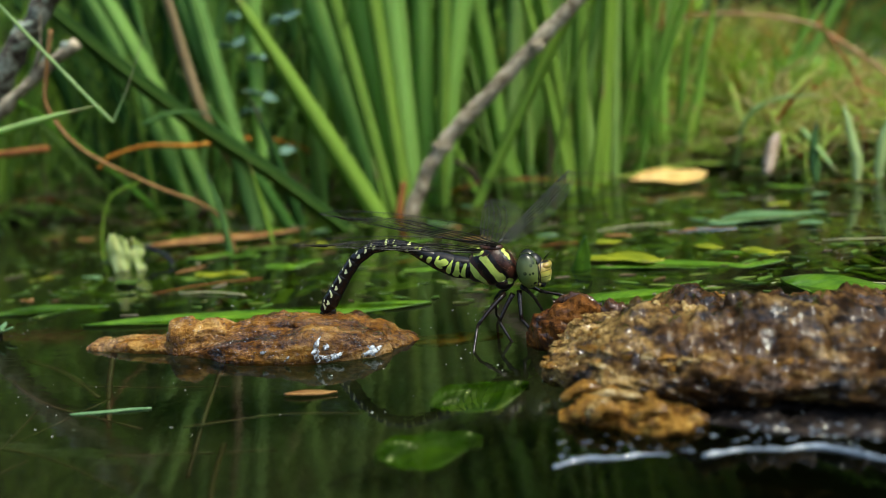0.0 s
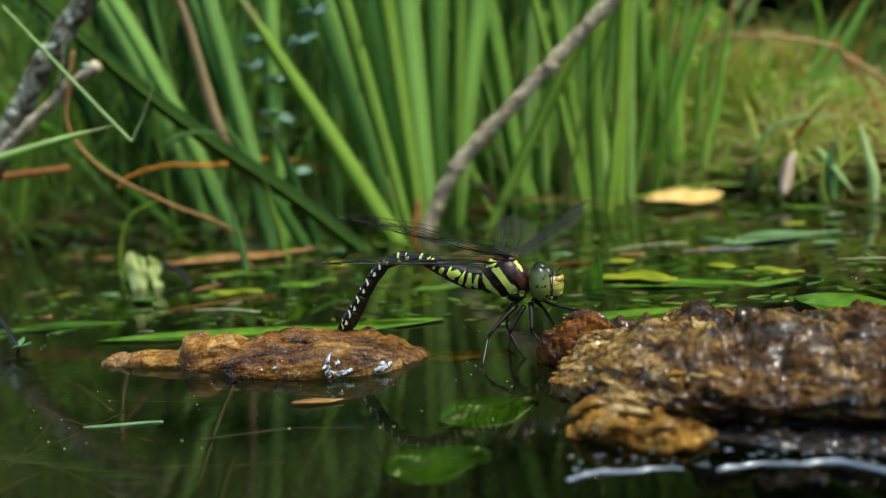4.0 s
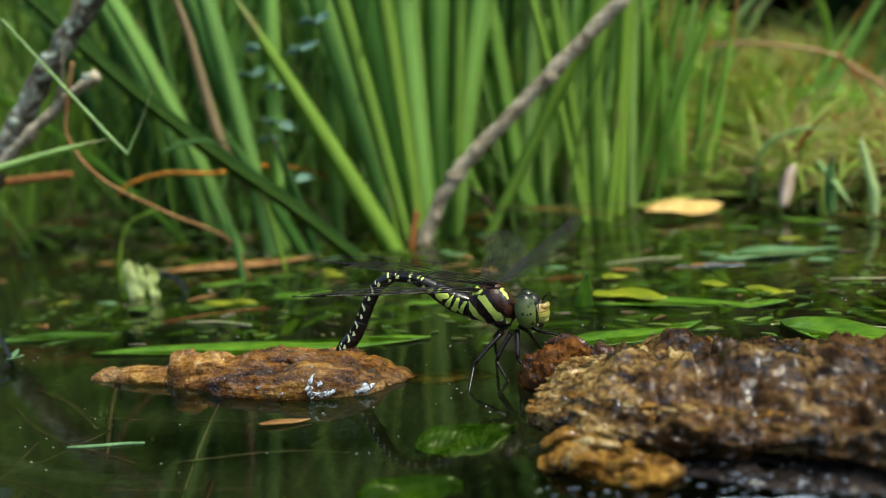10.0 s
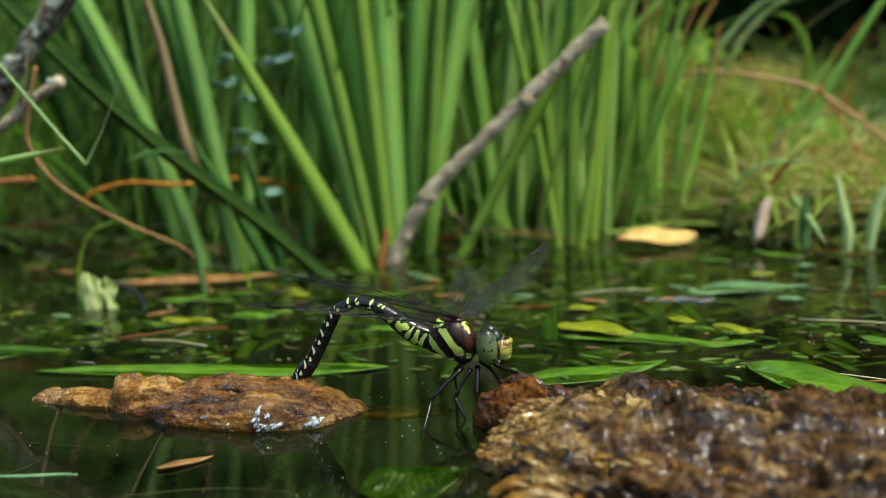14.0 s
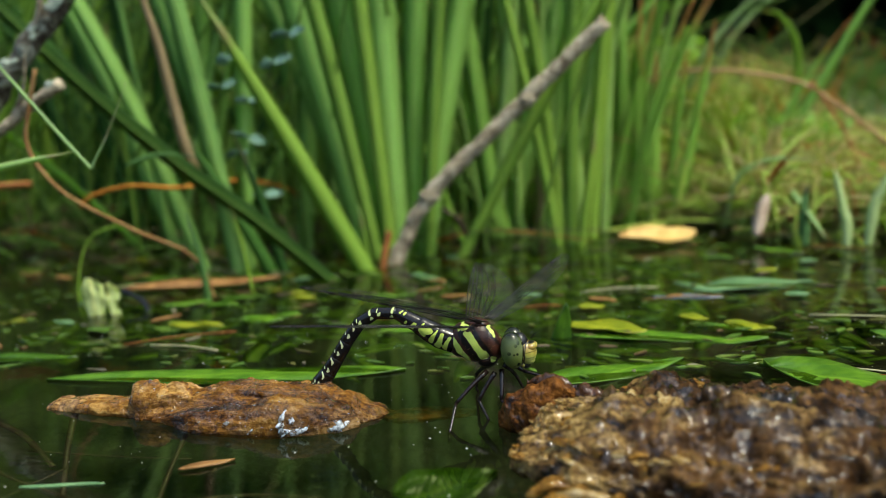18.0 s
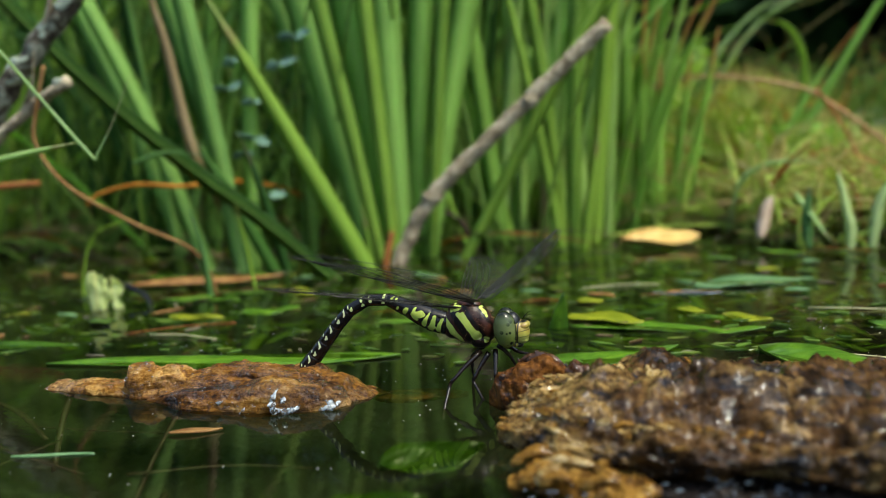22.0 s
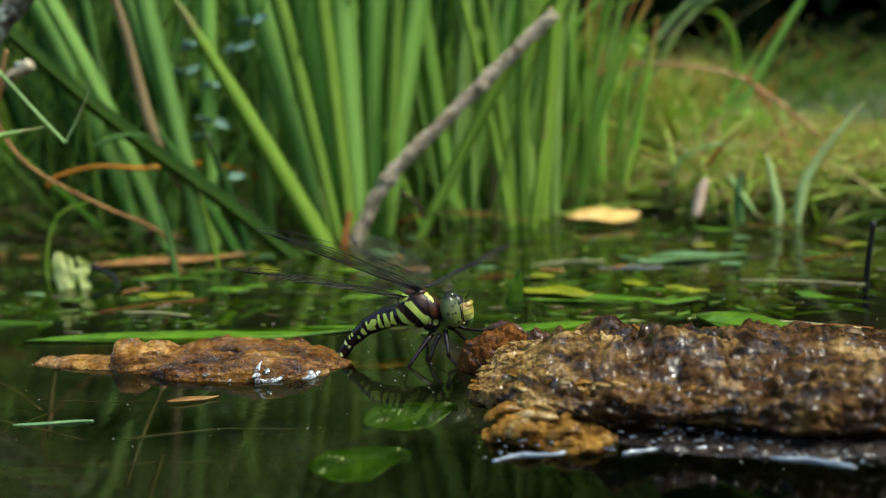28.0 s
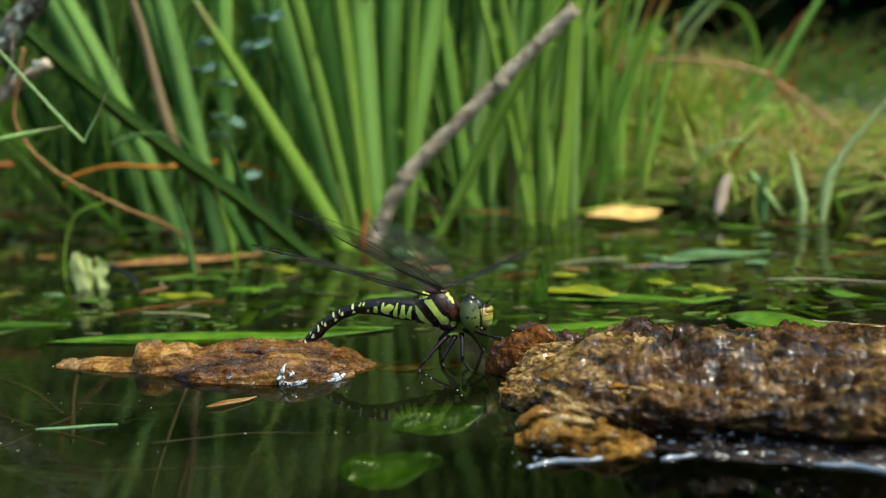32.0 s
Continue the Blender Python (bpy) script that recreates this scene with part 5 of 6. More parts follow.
stick("dead_stalk", "long pinkish dead stem arching over the bank", "stem", ((0.0622, 0.3170, 0.0705), (0.1112, 0.2998, 0.0810), (0.1607, 0.2998, 0.0733), (0.1835, 0.2998, 0.0599), (0.2084, 0.2998, 0.0392), (0.2299, 0.2998, 0.0155)), 0.0009, 0.0012, STRAW)
stick("dead_stalk", "red dead stem leaning on the bank", "stem", ((0.1697, 0.2912, 0.0722), (0.1826, 0.2826, 0.0490), (0.1930, 0.2740, 0.0206)), 0.0008, 0.0006, STEM_RED)
stick("pond_sedge", "thin green stem arching over the water", "stem", ((-0.154, 0.12, -0.02), (-0.153, 0.12, 0.008), (-0.146, 0.121, 0.026), (-0.131, 0.122, 0.032)), 0.0005, 0.0003, REED_BRIGHT, 0.0)
stick("dark_stick", "thin dark wet stick bent at the water", "stick", ((-0.128, 0.112, 0.006), (-0.115, 0.105, 0.0025), (-0.106, 0.092, -0.004)), 0.0011, 0.0011, SHELL, 0.2)


stick("dark_stake", "thin dark dead stalk standing in the water", "stalk", ((0.1655, 0.083, -0.03), (0.1652, 0.083, 0.0), (0.1668, 0.083, 0.0215)), 0.0011, 0.0008, SHELL, 0.2)


DROWNED = plain("drowned_wood", (0.050, 0.034, 0.022), 0.6, 0.0, 0.6, 700)


def drowned_twigs():
    """Pale dead twigs and stalks lying under the water before the orange wood."""
    rnd = random.Random(61)
    for knots, r in ((((-0.100, -0.002, -0.003), (-0.082, -0.012, -0.0035), (-0.064, -0.026, -0.006)), 0.0010), (((-0.078, 0.004, -0.002), (-0.070, -0.012, -0.010), (-0.060, -0.030, -0.022)), 0.0010),
                     (((-0.040, -0.008, -0.004), (-0.036, -0.026, -0.012), (-0.030, -0.050, -0.024)), 0.0007), (((-0.098, -0.014, -0.004), (-0.075, -0.030, -0.006), (-0.045, -0.040, -0.010)), 0.0007)):
        stick("drowned_twig", "pale dead twig lying under the water", "twig", [(x, y, z - 0.002) for x, y, z in knots], r, r * 0.7, DROWNED, 0.3, 8, 6)
    for _ in range(14):
        x, y, z = rnd.uniform(-0.13, -0.02), rnd.uniform(-0.06, -0.012), rnd.uniform(-0.020, -0.006)
        a, l = rnd.uniform(-2.6, 0.9), rnd.uniform(0.02, 0.05)
        stick("drowned_twig", "thin brown stalk lying under the water", "twig", ((x, y, z), (x + 0.5 * l * math.cos(a), y + 0.5 * l * math.sin(a) * 0.7 + rnd.uniform(-0.006, 0.006), z - 0.002 + rnd.uniform(-0.003, 0.003)), (x + l * math.cos(a), y + l * math.sin(a) * 0.7, z - 0.006)), rnd.uniform(0.0004, 0.0008), 0.0003, DROWNED, 0.3, 6, 5)


drowned_twigs()


def sprig():
    root = tagged(thing("water_sprig", (-0.1215, 0.014, 0)), "dark drowned sprig with pale green leaflets", "sprig")
    bm = bmesh.new()
    tube(bm, curve_points(((-0.034, 0.022, 0.019), (-0.018, 0.014, 0.0105), (0.0, 0.0, 0.0005), (-0.006, -0.004, -0.006)), 5), [0.0009 - 0.00002 * i for i in range(16)], 6, 0.2)
    part("stem", bm, SHELL, root, "dark wet stem")
    for k, (a, l) in enumerate(((-0.7, 0.0075), (0.15, 0.006), (1.7, 0.0065))):
        bm = bmesh.new()
        leaf_mesh(bm, l, 0.0022, 0.1, 0.05, 8, 0.0003, 1.0, k)
        ob = part("leaflet", bm, LEAF_PALE, root, "pale green leaflet")
        ob.matrix_basis = pose(-0.001, 0, 0.0012, 0, -20, math.degrees(a))
    return root


sprig()


def branch_of(label, knots, r0, r1, lichens, seed, bark):
    """A branch: limb, a snapped side shoot, and crusts of lichen."""
    pts = curve_points(knots, 12)
    origin = pts[0].copy()
    pts = [p - origin for p in pts]
    root = tagged(thing("branch", origin), label, "branch", "branches reaching over the pond")
    rnd = random.Random(seed)
    n = len(pts)
    bm = bmesh.new()
    tube(bm, pts, [r0 + (r1 - r0) * i / (n - 1) for i in range(n)], 18, 0.45, 150.0)
    part("limb", bm, bark, root, "rough bark")
    bm = bmesh.new()
    p = pts[n // 2]
    tube(bm, curve_points((p, p + Vector((0.010, -0.004, 0.012)), p + Vector((0.014, -0.006, 0.024))), 4), [r1 * 0.45 - 0.00008 * i for i in range(9)], 8, 0.3, 300)
    part("side_shoot", bm, TWIG, root, "snapped grey side shoot")
    for _ in range(lichens):
        i = rnd.randint(3, n - 4)
        size = rnd.uniform(0.5, 1.2)
        bm = bmesh.new()
        bmesh.ops.create_icosphere(bm, subdivisions=3, radius=1.0)
        for v in bm.verts:
            v.co *= 1 + 0.5 * noise.noise(v.co * 2.3 + Vector((i, seed, 0)))
            v.co = Vector((v.co.x * 0.0021, v.co.y * 0.0004, v.co.z * 0.0017)) * size
        ob = part("lichen", bm, LICHEN_PALE, root, "pale grey-green crust of lichen")
        r = r0 + (r1 - r0) * i / (n - 1)
        w = rnd.uniform(-0.9, 0.9)
        ob.location = pts[i] + Vector((0.4 * r * math.sin(w), -0.92 * r, r * math.sin(w)))
    return root


LICHEN_PALE = plain("lichen_crust", (0.34, 0.38, 0.29), 0.9, 0.0, 0.6, 900)
branch_of("dark branch with pale lichen reaching over the pond", ((-0.225, 0.12, 0.03), (-0.1804, 0.12, 0.0843), (-0.1618, 0.12, 0.1034), (-0.1412, 0.12, 0.1225), (-0.118, 0.12, 0.144)), 0.0048, 0.0036, 40, 1, LICHEN)
branch_of("grey weathered branch crossing a darker one over the pond", ((-0.20, 0.112, 0.053), (-0.174, 0.11, 0.0700), (-0.158, 0.11, 0.0806), (-0.142, 0.11, 0.0885)), 0.0027, 0.0021, 3, 2, TWIG)


def blade(name, label, category, knots, width, side, material, steps=8, taper=2.0):
    pts = curve_points(knots, steps)
    origin = pts[0].copy()
    n = len(pts) - 1
    bm = bmesh.new()
    strip(bm, [p - origin for p in pts], [width * (0.55 + 0.45 * min(1, 5 * i / n)) * (1 - (i / n) ** taper) + 0.0002 for i in range(n + 1)], Vector(side), 0.0005, 0.2)
    ob = part(name, bm, material)
    ob.location = origin
    return tagged(ob, label, category)


def leaning_reed():
    pts = curve_points(((-0.050, 0.152, -0.004), (-0.0838, 0.15, 0.0267), (-0.1145, 0.15, 0.050), (-0.1522, 0.15, 0.0823), (-0.1975, 0.15, 0.1278), (-0.235, 0.15, 0.17)), 6)
    root = tagged(thing("reed_plant", pts[0]), "broad dark green reed blade leaning low over the water", "reed", MAIN)
    n = len(pts) - 1
    bm = bmesh.new()
    strip(bm, [p - pts[0] for p in pts], [0.0088 * (0.75 + 0.25 * min(1, 4 * i / n)) * (1 - (i / n) ** 5) + 0.0003 for i in range(n + 1)], Vector((0.6, -0.25, 0.75)), 0.0005, 0.2)
    part("reed_blade", bm, REED_OLIVE, root)
    bm = bmesh.new()
    tube(bm, [p - pts[0] + Vector((0, -0.0009, 0)) for p in pts[:-4]], [0.0005] * (n - 3), 6)
    part("midrib", bm, REED_OLIVE, root, "raised midrib")


leaning_reed()
blade("sedge", "pale green grass blade reaching in over the water", "sedge", ((-0.19, 0.06, 0.050), (-0.1362, 0.06, 0.0602), (-0.1069, 0.06, 0.0648)), 0.0036, (0, -0.3, 1), REED_PALE)
blade("sedge", "thin grass blade snapped into a sharp angle", "sedge", ((-0.146, 0.0665, 0.1085), (-0.1224, 0.0655, 0.0800), (-0.1135, 0.0655, 0.0690), (-0.1062, 0.0655, 0.0605), (-0.1045, 0.0655, 0.0588), (-0.1034, 0.0655, 0.0606), (-0.0970, 0.0655, 0.0700), (-0.0880, 0.0655, 0.0862)), 0.0013, (1, 0.2, 0), REED_PALE)
blade("dead_reed", "pale dry reed blade hanging among the green", "reed", ((-0.119, 0.215, -0.01), (-0.1165, 0.18, 0.030), (-0.1173, 0.16, 0.0519), (-0.1231, 0.16, 0.0796), (-0.127, 0.16, 0.1043), (-0.1324, 0.16, 0.1264), (-0.142, 0.16, 0.17)), 0.0052, (1, 0.2, 0), DRY, taper=4)
blade("dead_reed", "pale dry blade standing among the reeds", "reed", ((0.0285, 0.25, -0.01), (0.030, 0.25, 0.04), (0.0295, 0.25, 0.062)), 0.0034, (1, 0.1, 0), DRY)
blade("sedge", "thin pale shoot leaning out of the water", "sedge", ((-0.094, 0.118, -0.01), (-0.0965, 0.118, 0.018), (-0.1005, 0.118, 0.036)), 0.0026, (1, 0.2, 0), TEAL)
blade("sedge", "thin yellow blade bent into the water", "sedge", ((-0.0825, 0.135, -0.006), (-0.086, 0.136, 0.018), (-0.0895, 0.136, 0.036)), 0.0014, (1, 0, 0), REED_BRIGHT)
blade("sedge", "faded blade lying across the reeds", "sedge", ((-0.1375, 0.14, 0.054), (-0.122, 0.141, 0.058), (-0.104, 0.142, 0.056)), 0.0020, (0, 0, 1), TEAL)
blade("sedge", "pale green shoot leaning over the bank's edge", "sedge", ((0.1756, 0.206, -0.004), (0.1766, 0.2045, 0.0104), (0.1778, 0.204, 0.0195), (0.1816, 0.204, 0.0272), (0.1851, 0.204, 0.0335), (0.2000, 0.204, 0.0530), (0.2040, 0.204, 0.0570)), 0.0054, (1, 0, -0.3), SHOOT)
blade("sedge", "pale green shoot standing at the bank's edge", "sedge", ((0.1672, 0.206, -0.004), (0.1667, 0.2045, 0.0093), (0.1648, 0.204, 0.0173), (0.1618, 0.204, 0.0308), (0.1606, 0.205, 0.0345)), 0.0050, (1, 0, 0.2), SHOOT)
blade("sedge", "pale green blade bent down into the water", "sedge", ((0.1448, 0.2104, 0.0249), (0.1500, 0.1983, 0.0155), (0.1538, 0.1838, 0.0069)), 0.0036, (1, 0.3, 0), REED_PALE)
blade("sedge", "long pale blade arching low over the water", "sedge", ((0.1185, 0.2324, 0.0037), (0.1241, 0.2292, 0.0289), (0.1396, 0.2276, 0.0378), (0.1612, 0.2310, 0.0361)), 0.0036, (0, -0.5, 1), REED_PALE)
blade("sedge", "long pale blade arching out over the bank", "sedge", ((0.105, 0.40, 0.03), (0.122, 0.38, 0.085), (0.141, 0.38, 0.1102), (0.1577, 0.38, 0.1242), (0.185, 0.38, 0.131)), 0.0042, (0.5, -0.3, -0.6), REED_PALE)
blade("sedge", "pale blade arching over beside another", "sedge", ((0.115, 0.42, 0.03), (0.135, 0.40, 0.085), (0.160, 0.40, 0.1180), (0.19, 0.40, 0.132), (0.225, 0.40, 0.128)), 0.0036, (0.5, -0.3, -0.6), REED_PALE)
blade("sedge", "green blade bowing over the bank", "sedge", ((0.180, 0.40, 0.03), (0.186, 0.40, 0.085), (0.176, 0.40, 0.112), (0.158, 0.40, 0.118)), 0.0048, (0.7, -0.3, 0.4), REED_BRIGHT)
blade("sedge", "yellow-green blade lying over the bank's edge", "sedge", ((0.080, 0.31, 0.002), (0.110, 0.31, 0.014), (0.150, 0.315, 0.027), (0.205, 0.32, 0.028)), 0.0050, (0, -0.4, 1), REED_BRIGHT)
blade("sedge", "straw-coloured blade lying over the bank's edge", "sedge", ((0.1163, 0.2581, 0.0154), (0.1437, 0.2627, 0.0172), (0.1803, 0.2672, 0.0154), (0.2261, 0.2672, 0.0209)), 0.0036, (0, -0.4, 1), DRY)
blade("husk", "pale dry husk standing at the water's edge", "husk", ((0.1306, 0.2135, 0.0040), (0.1332, 0.2153, 0.0162), (0.1363, 0.2170, 0.0233)), 0.0058, (1, 0, -0.3), BUD, taper=5)
blade("sedge", "teal green blade standing in the water", "sedge", ((0.1483, 0.1983, 0.0017), (0.1478, 0.2001, 0.0172), (0.1495, 0.2018, 0.0288)), 0.0050, (1, 0.1, 0), TEAL)


# ---- floating leaves ----
def leaf(name, label, x0, y0, x1, y1, width, material, z=0.0002, curl=0.05, wave=0.05, tilt=0.0, pitch=0.0, seed=0, tip=1.0):
    bm = bmesh.new()
    leaf_mesh(bm, math.hypot(x1 - x0, y1 - y0), width, curl, wave, 16, 0.0004, tip, seed)
    ob = part(name, bm, material)
    ob.matrix_basis = Matrix.Translation((x0, y0, z - 0.0003)) @ Euler((tilt, pitch, math.atan2(y1 - y0, x1 - x0))).to_matrix().to_4x4()
    return tagged(ob, label, "leaf", "leaves floating on the pond" if name == "floating_leaf" else "")


leaf("floating_leaf", "yellowing oval leaf floating on the water", 0.0505, 0.0800, 0.0745, 0.0712, 0.0125, LEAF_YELLOW, z=0.0010, seed=1)
leaf("floating_leaf", "bright green pointed leaf floating on the water", 0.052, 0.0690, 0.102, 0.0650, 0.0095, LEAF, seed=2)
leaf("floating_leaf", "green leaf lying half under water beside the log", 0.0425, 0.0220, 0.0832, 0.0452, 0.0125, LEAF, seed=3)
leaf("floating_leaf", "green leaf with a yellow rim floating behind the log", 0.1035, 0.0405, 0.147, 0.0095, 0.0195, LEAF, z=0.0008, seed=4)
leaf("floating_leaf", "long green leaf floating behind the orange wood", 0.006, 0.0345, -0.100, 0.0230, 0.0130, LEAF, curl=0.02, seed=5)
leaf("floating_leaf", "golden yellow dead leaf resting at the far edge", 0.1050, 0.2255, 0.0680, 0.2190, 0.0180, LEAF_GOLD, z=0.0036, curl=0.14, tilt=-0.25, seed=6)
leaf("floating_leaf", "wet leaf coloured blue-grey for the sky light shining on it", 0.0790, 0.1170, 0.1030, 0.1165, 0.0055, LEAF_BLUE, seed=7)
leaf("floating_leaf", "pale green broad leaf floating on the water", 0.094, 0.128, 0.1380, 0.1400, 0.0170, LEAF_PALE, seed=8)
leaf("floating_leaf", "pale green leaf floating beside another", 0.088, 0.140, 0.104, 0.122, 0.0050, LEAF_PALE, seed=9)
leaf("floating_leaf", "yellow-green leaf lying on the water", 0.099, 0.083, 0.113, 0.075, 0.0080, LEAF_YELLOW, seed=10)
leaf("floating_leaf", "green round leaf floating on the water", -0.068, 0.088, -0.0475, 0.095, 0.0110, LEAF, seed=11)
leaf("floating_leaf", "green leaf floating near the reeds", -0.094, 0.084, -0.071, 0.081, 0.0080, LEAF_YELLOW, seed=12)
leaf("floating_leaf", "green leaf floating in open water", -0.012, 0.075, 0.016, 0.080, 0.0075, LEAF, seed=13)
leaf("floating_leaf", "green leaf drifting by the orange wood", -0.150, 0.040, -0.105, 0.046, 0.0090, LEAF_DIM, seed=14)
leaf("floating_leaf", "orange-brown dead reed strip floating on the water", -0.138, 0.1275, -0.0765, 0.1500, 0.0075, LEAF_BROWN, z=0.0022, curl=0.25, tilt=0.2, seed=15)
leaf("sunken_leaf", "green leaf sunk under the water's surface", 0.0195, -0.036, 0.0395, -0.0255, 0.0150, LEAF_DIM, z=-0.006, curl=0.2, wave=0.10, tilt=0.15, pitch=-0.05, seed=16)
leaf("sunken_leaf", "dim green leaf deep under the water", 0.012, -0.054, 0.032, -0.047, 0.0135, LEAF_DIM, z=-0.011, curl=0.25, wave=0.12, tilt=0.2, seed=17)
leaf("grey_leaf", "thin pale grass leaf lying on the water", -0.0600, -0.0425, -0.0420, -0.0395, 0.0013, LEAF_PALE, z=0.0004, seed=18)


def upright(name, label, category, place, length, width, lean, face, material, seed):
    """A leaf standing on its stalk end out of the water."""
    bm = bmesh.new()
    leaf_mesh(bm, length, width, 0.12, 0.06, 12, 0.0004, 0.6, seed)
    ob = part(name, bm, material)
    up = Vector((lean, 0.0, 1.0)).normalized()
    across = Vector((1.0, face, -lean)).normalized()
    ob.matrix_basis = Matrix.Translation(place) @ Matrix((up, across, up.cross(across))).transposed().to_4x4()
    return tagged(ob, label, category)


upright("upright_leaf", "dark green leaf tip standing out of the water", "leaf", (0.0478, 0.066, -0.005), 0.0165, 0.0062, 0.16, 0.2, LEAF_DIM, 3)


def petal(label, place, width, height, face, seed):
    """A limp petal with a ragged, notched upper rim, standing in the water."""
    bm = bmesh.new()
    uv = bm.loops.layers.uv.verify()
    nu, nv = 12, 12
    sides = []
    for back in (0.0, 0.0004):
        grid = []
        for j in range(nv + 1):
            v = j / nv
            row = []
            for i in range(nu + 1):
                u = 2 * i / nu - 1
                top = height * (1 - 0.22 * u * u - 0.20 * math.exp(-(u - 0.25) ** 2 / 0.02) + 0.10 * noise.noise(Vector((u * 3, seed, 0))))
                w = 0.5 * width * (0.45 + 0.55 * math.sin(math.pi * min(0.62, 0.10 + 0.55 * v)))
                row.append(bm.verts.new((u * w + 0.0012 * noise.noise(Vector((v * 3, seed, u))), back + 0.0022 * (u * u - 0.4) + 0.0018 * noise.noise(Vector((u * 2, v * 3, seed))), top * v)))
            grid.append(row)
        sides.append(grid)
    for grid, flip in zip(sides, (False, True)):
        for j in range(nv):
            for i in range(nu):
                q = (grid[j][i], grid[j][i + 1], grid[j + 1][i + 1], grid[j + 1][i])
                f = bm.faces.new(q[::-1] if flip else q)
                for loop in f.loops:
                    loop[uv].uv = (loop.vert.co.x / width + 0.5, 0.6 * loop.vert.co.z / height)
    ob = part("petal", bm, PETAL_GREEN)
    ob.matrix_basis = Matrix.Translation(place) @ Euler((0, 0, face)).to_matrix().to_4x4()
    return tagged(ob, label, "petal")


petal("pale green translucent petal standing in the water", (-0.1310, 0.0960, -0.002), 0.0088, 0.0175, 0.25, 5.0)
petal("yellowish ragged petal standing beside another", (-0.1250, 0.0985, -0.002), 0.0056, 0.0150, -0.5, 7.0)
DRIFT = leaf("drifting_leaf", "small brown leaf drifting on the water", 0, 0, 0.0120, 0.0, 0.0025, LEAF_BROWN, z=0.0004, seed=21)


# ---- bank plants and far woods ----
def bank_top(x, y):
    """How high the bank's grass grows: tall beside the reeds, grazed low away from them."""
    f = max(0.0, min(1.0, (x / (y + 0.2) - 0.25) / 0.09))
    g = max(0.0, min(1.0, (x / (y + 0.2) - 0.34) / 0.12))
    return 0.106 - 0.050 * f - 0.022 * g + 0.018 * noise.noise(Vector((x * 22, y * 9, 4.0))) + 0.012 * noise.noise(Vector((x * 70, y * 30, 1.0)))


def over_pool(pts):
    """Whether a blade reaches out over the open water before the bank."""
    return any(p.y < 0.262 and p.x < 0.275 * (p.y + 0.2) or p.y < 0.216 and p.x < 0.345 * (p.y + 0.2) or p.y < 0.210 - 0.35 * max(0.0, p.x - 0.2) for p in pts)


def marsh_grass():
    rnd = random.Random(5)
    for name, label, count, mat, thick in (("marsh_grass", "tangled light green marsh grass on the bank", 15000, GRASS, 0.62), ("dry_grass", "dead straw-coloured grass tangled on the bank", 900, DRY_GRASS, 0.8), ("rusty_grass", "rusty dead grass blades on the bank", 260, ORANGE, 0.8)):
        bm = bmesh.new()
        made = 0
        while made < count:
            y = 0.20 + 0.95 * rnd.random() ** 1.7
            x = rnd.uniform(-0.45, 0.75) * (y + 0.25)
            g = shore(x, y)
            if x > 0.31 * (y + 0.2) and y > 0.42 + 0.1 * rnd.random():
                continue
            if g < -0.012 or (x < 0.02 and y < 0.5) or (x < 0.12 and y < 0.30 + 0.05 * rnd.random()) or (x < 0.0 and rnd.random() < 0.6) or (count < 5000 and x < 0.08):
                continue
            if noise.noise(Vector((x * 16, y * 16, 2.0))) < -0.12 and rnd.random() < 0.75:
                made += 1
                continue
            made += 1
            room = (0.118 if x < 0.30 * (y + 0.2) else 0.050) - g
            h = rnd.choice((rnd.uniform(0.02, 0.07), rnd.uniform(0.03, 0.09), rnd.uniform(0.05, 0.14)))
            lean = Vector((rnd.gauss(0, 0.55), rnd.gauss(-0.1, 0.35), 1))
            fall = rnd.uniform(0.05, 0.55)
            h = min(h, room / (0.95 - 0.45 * fall) * rnd.uniform(0.6, 1.0) * lean.length)
            pts = blade_points((x, y, g - 0.004), lean, h, (lean.x * h * 0.9, lean.y * h * 0.6, -h * fall), 6)
            if any(p.z > bank_top(p.x, p.y) for p in pts) or over_pool(pts):
                continue
            strip(bm, pts, blade_widths(thick * rnd.uniform(0.0016, 0.0056) * (1.0 + 0.9 * max(0.0, y - 0.35)), 6), Vector((rnd.uniform(-1, 1), rnd.uniform(-1, 1), 0.1)), 0.0003, 0.2)
        tagged(part(name, bm, mat), label, "grass", kind="stuff")


def bank_stems():
    """Tall dim blades and stems that arch up before the dark woods."""
    rnd = random.Random(91)
    for name, label, mat, count in (("bank_stems", "tall thin green stems arching over the bank", GRASS_SHADED, 210), ("bank_seed_stems", "thin rusty dead stems standing on the bank", ORANGE, 26)):
        bm = bmesh.new()
        for _ in range(count):
            y = rnd.uniform(0.36, 0.85)
            x = rnd.uniform(0.20, 0.50) * (y + 0.2)
            lean = Vector((rnd.gauss(0.25, 0.55), rnd.gauss(-0.1, 0.2), 1))
            h = rnd.uniform(0.03, 0.085) * (0.5 + y)
            pts = blade_points((x, y, shore(x, y) + 0.01), lean, h, (lean.x * h * 0.7, 0, -h * rnd.uniform(0.0, 0.5)), 9)
            strip(bm, pts, blade_widths(rnd.uniform(0.0008, 0.0022) * (0.6 + y), 9), Vector((1, rnd.uniform(-0.6, 0.6), 0.2)), 0.0003, 0.2)
        tagged(part(name, bm, mat), label, "grass", kind="stuff")


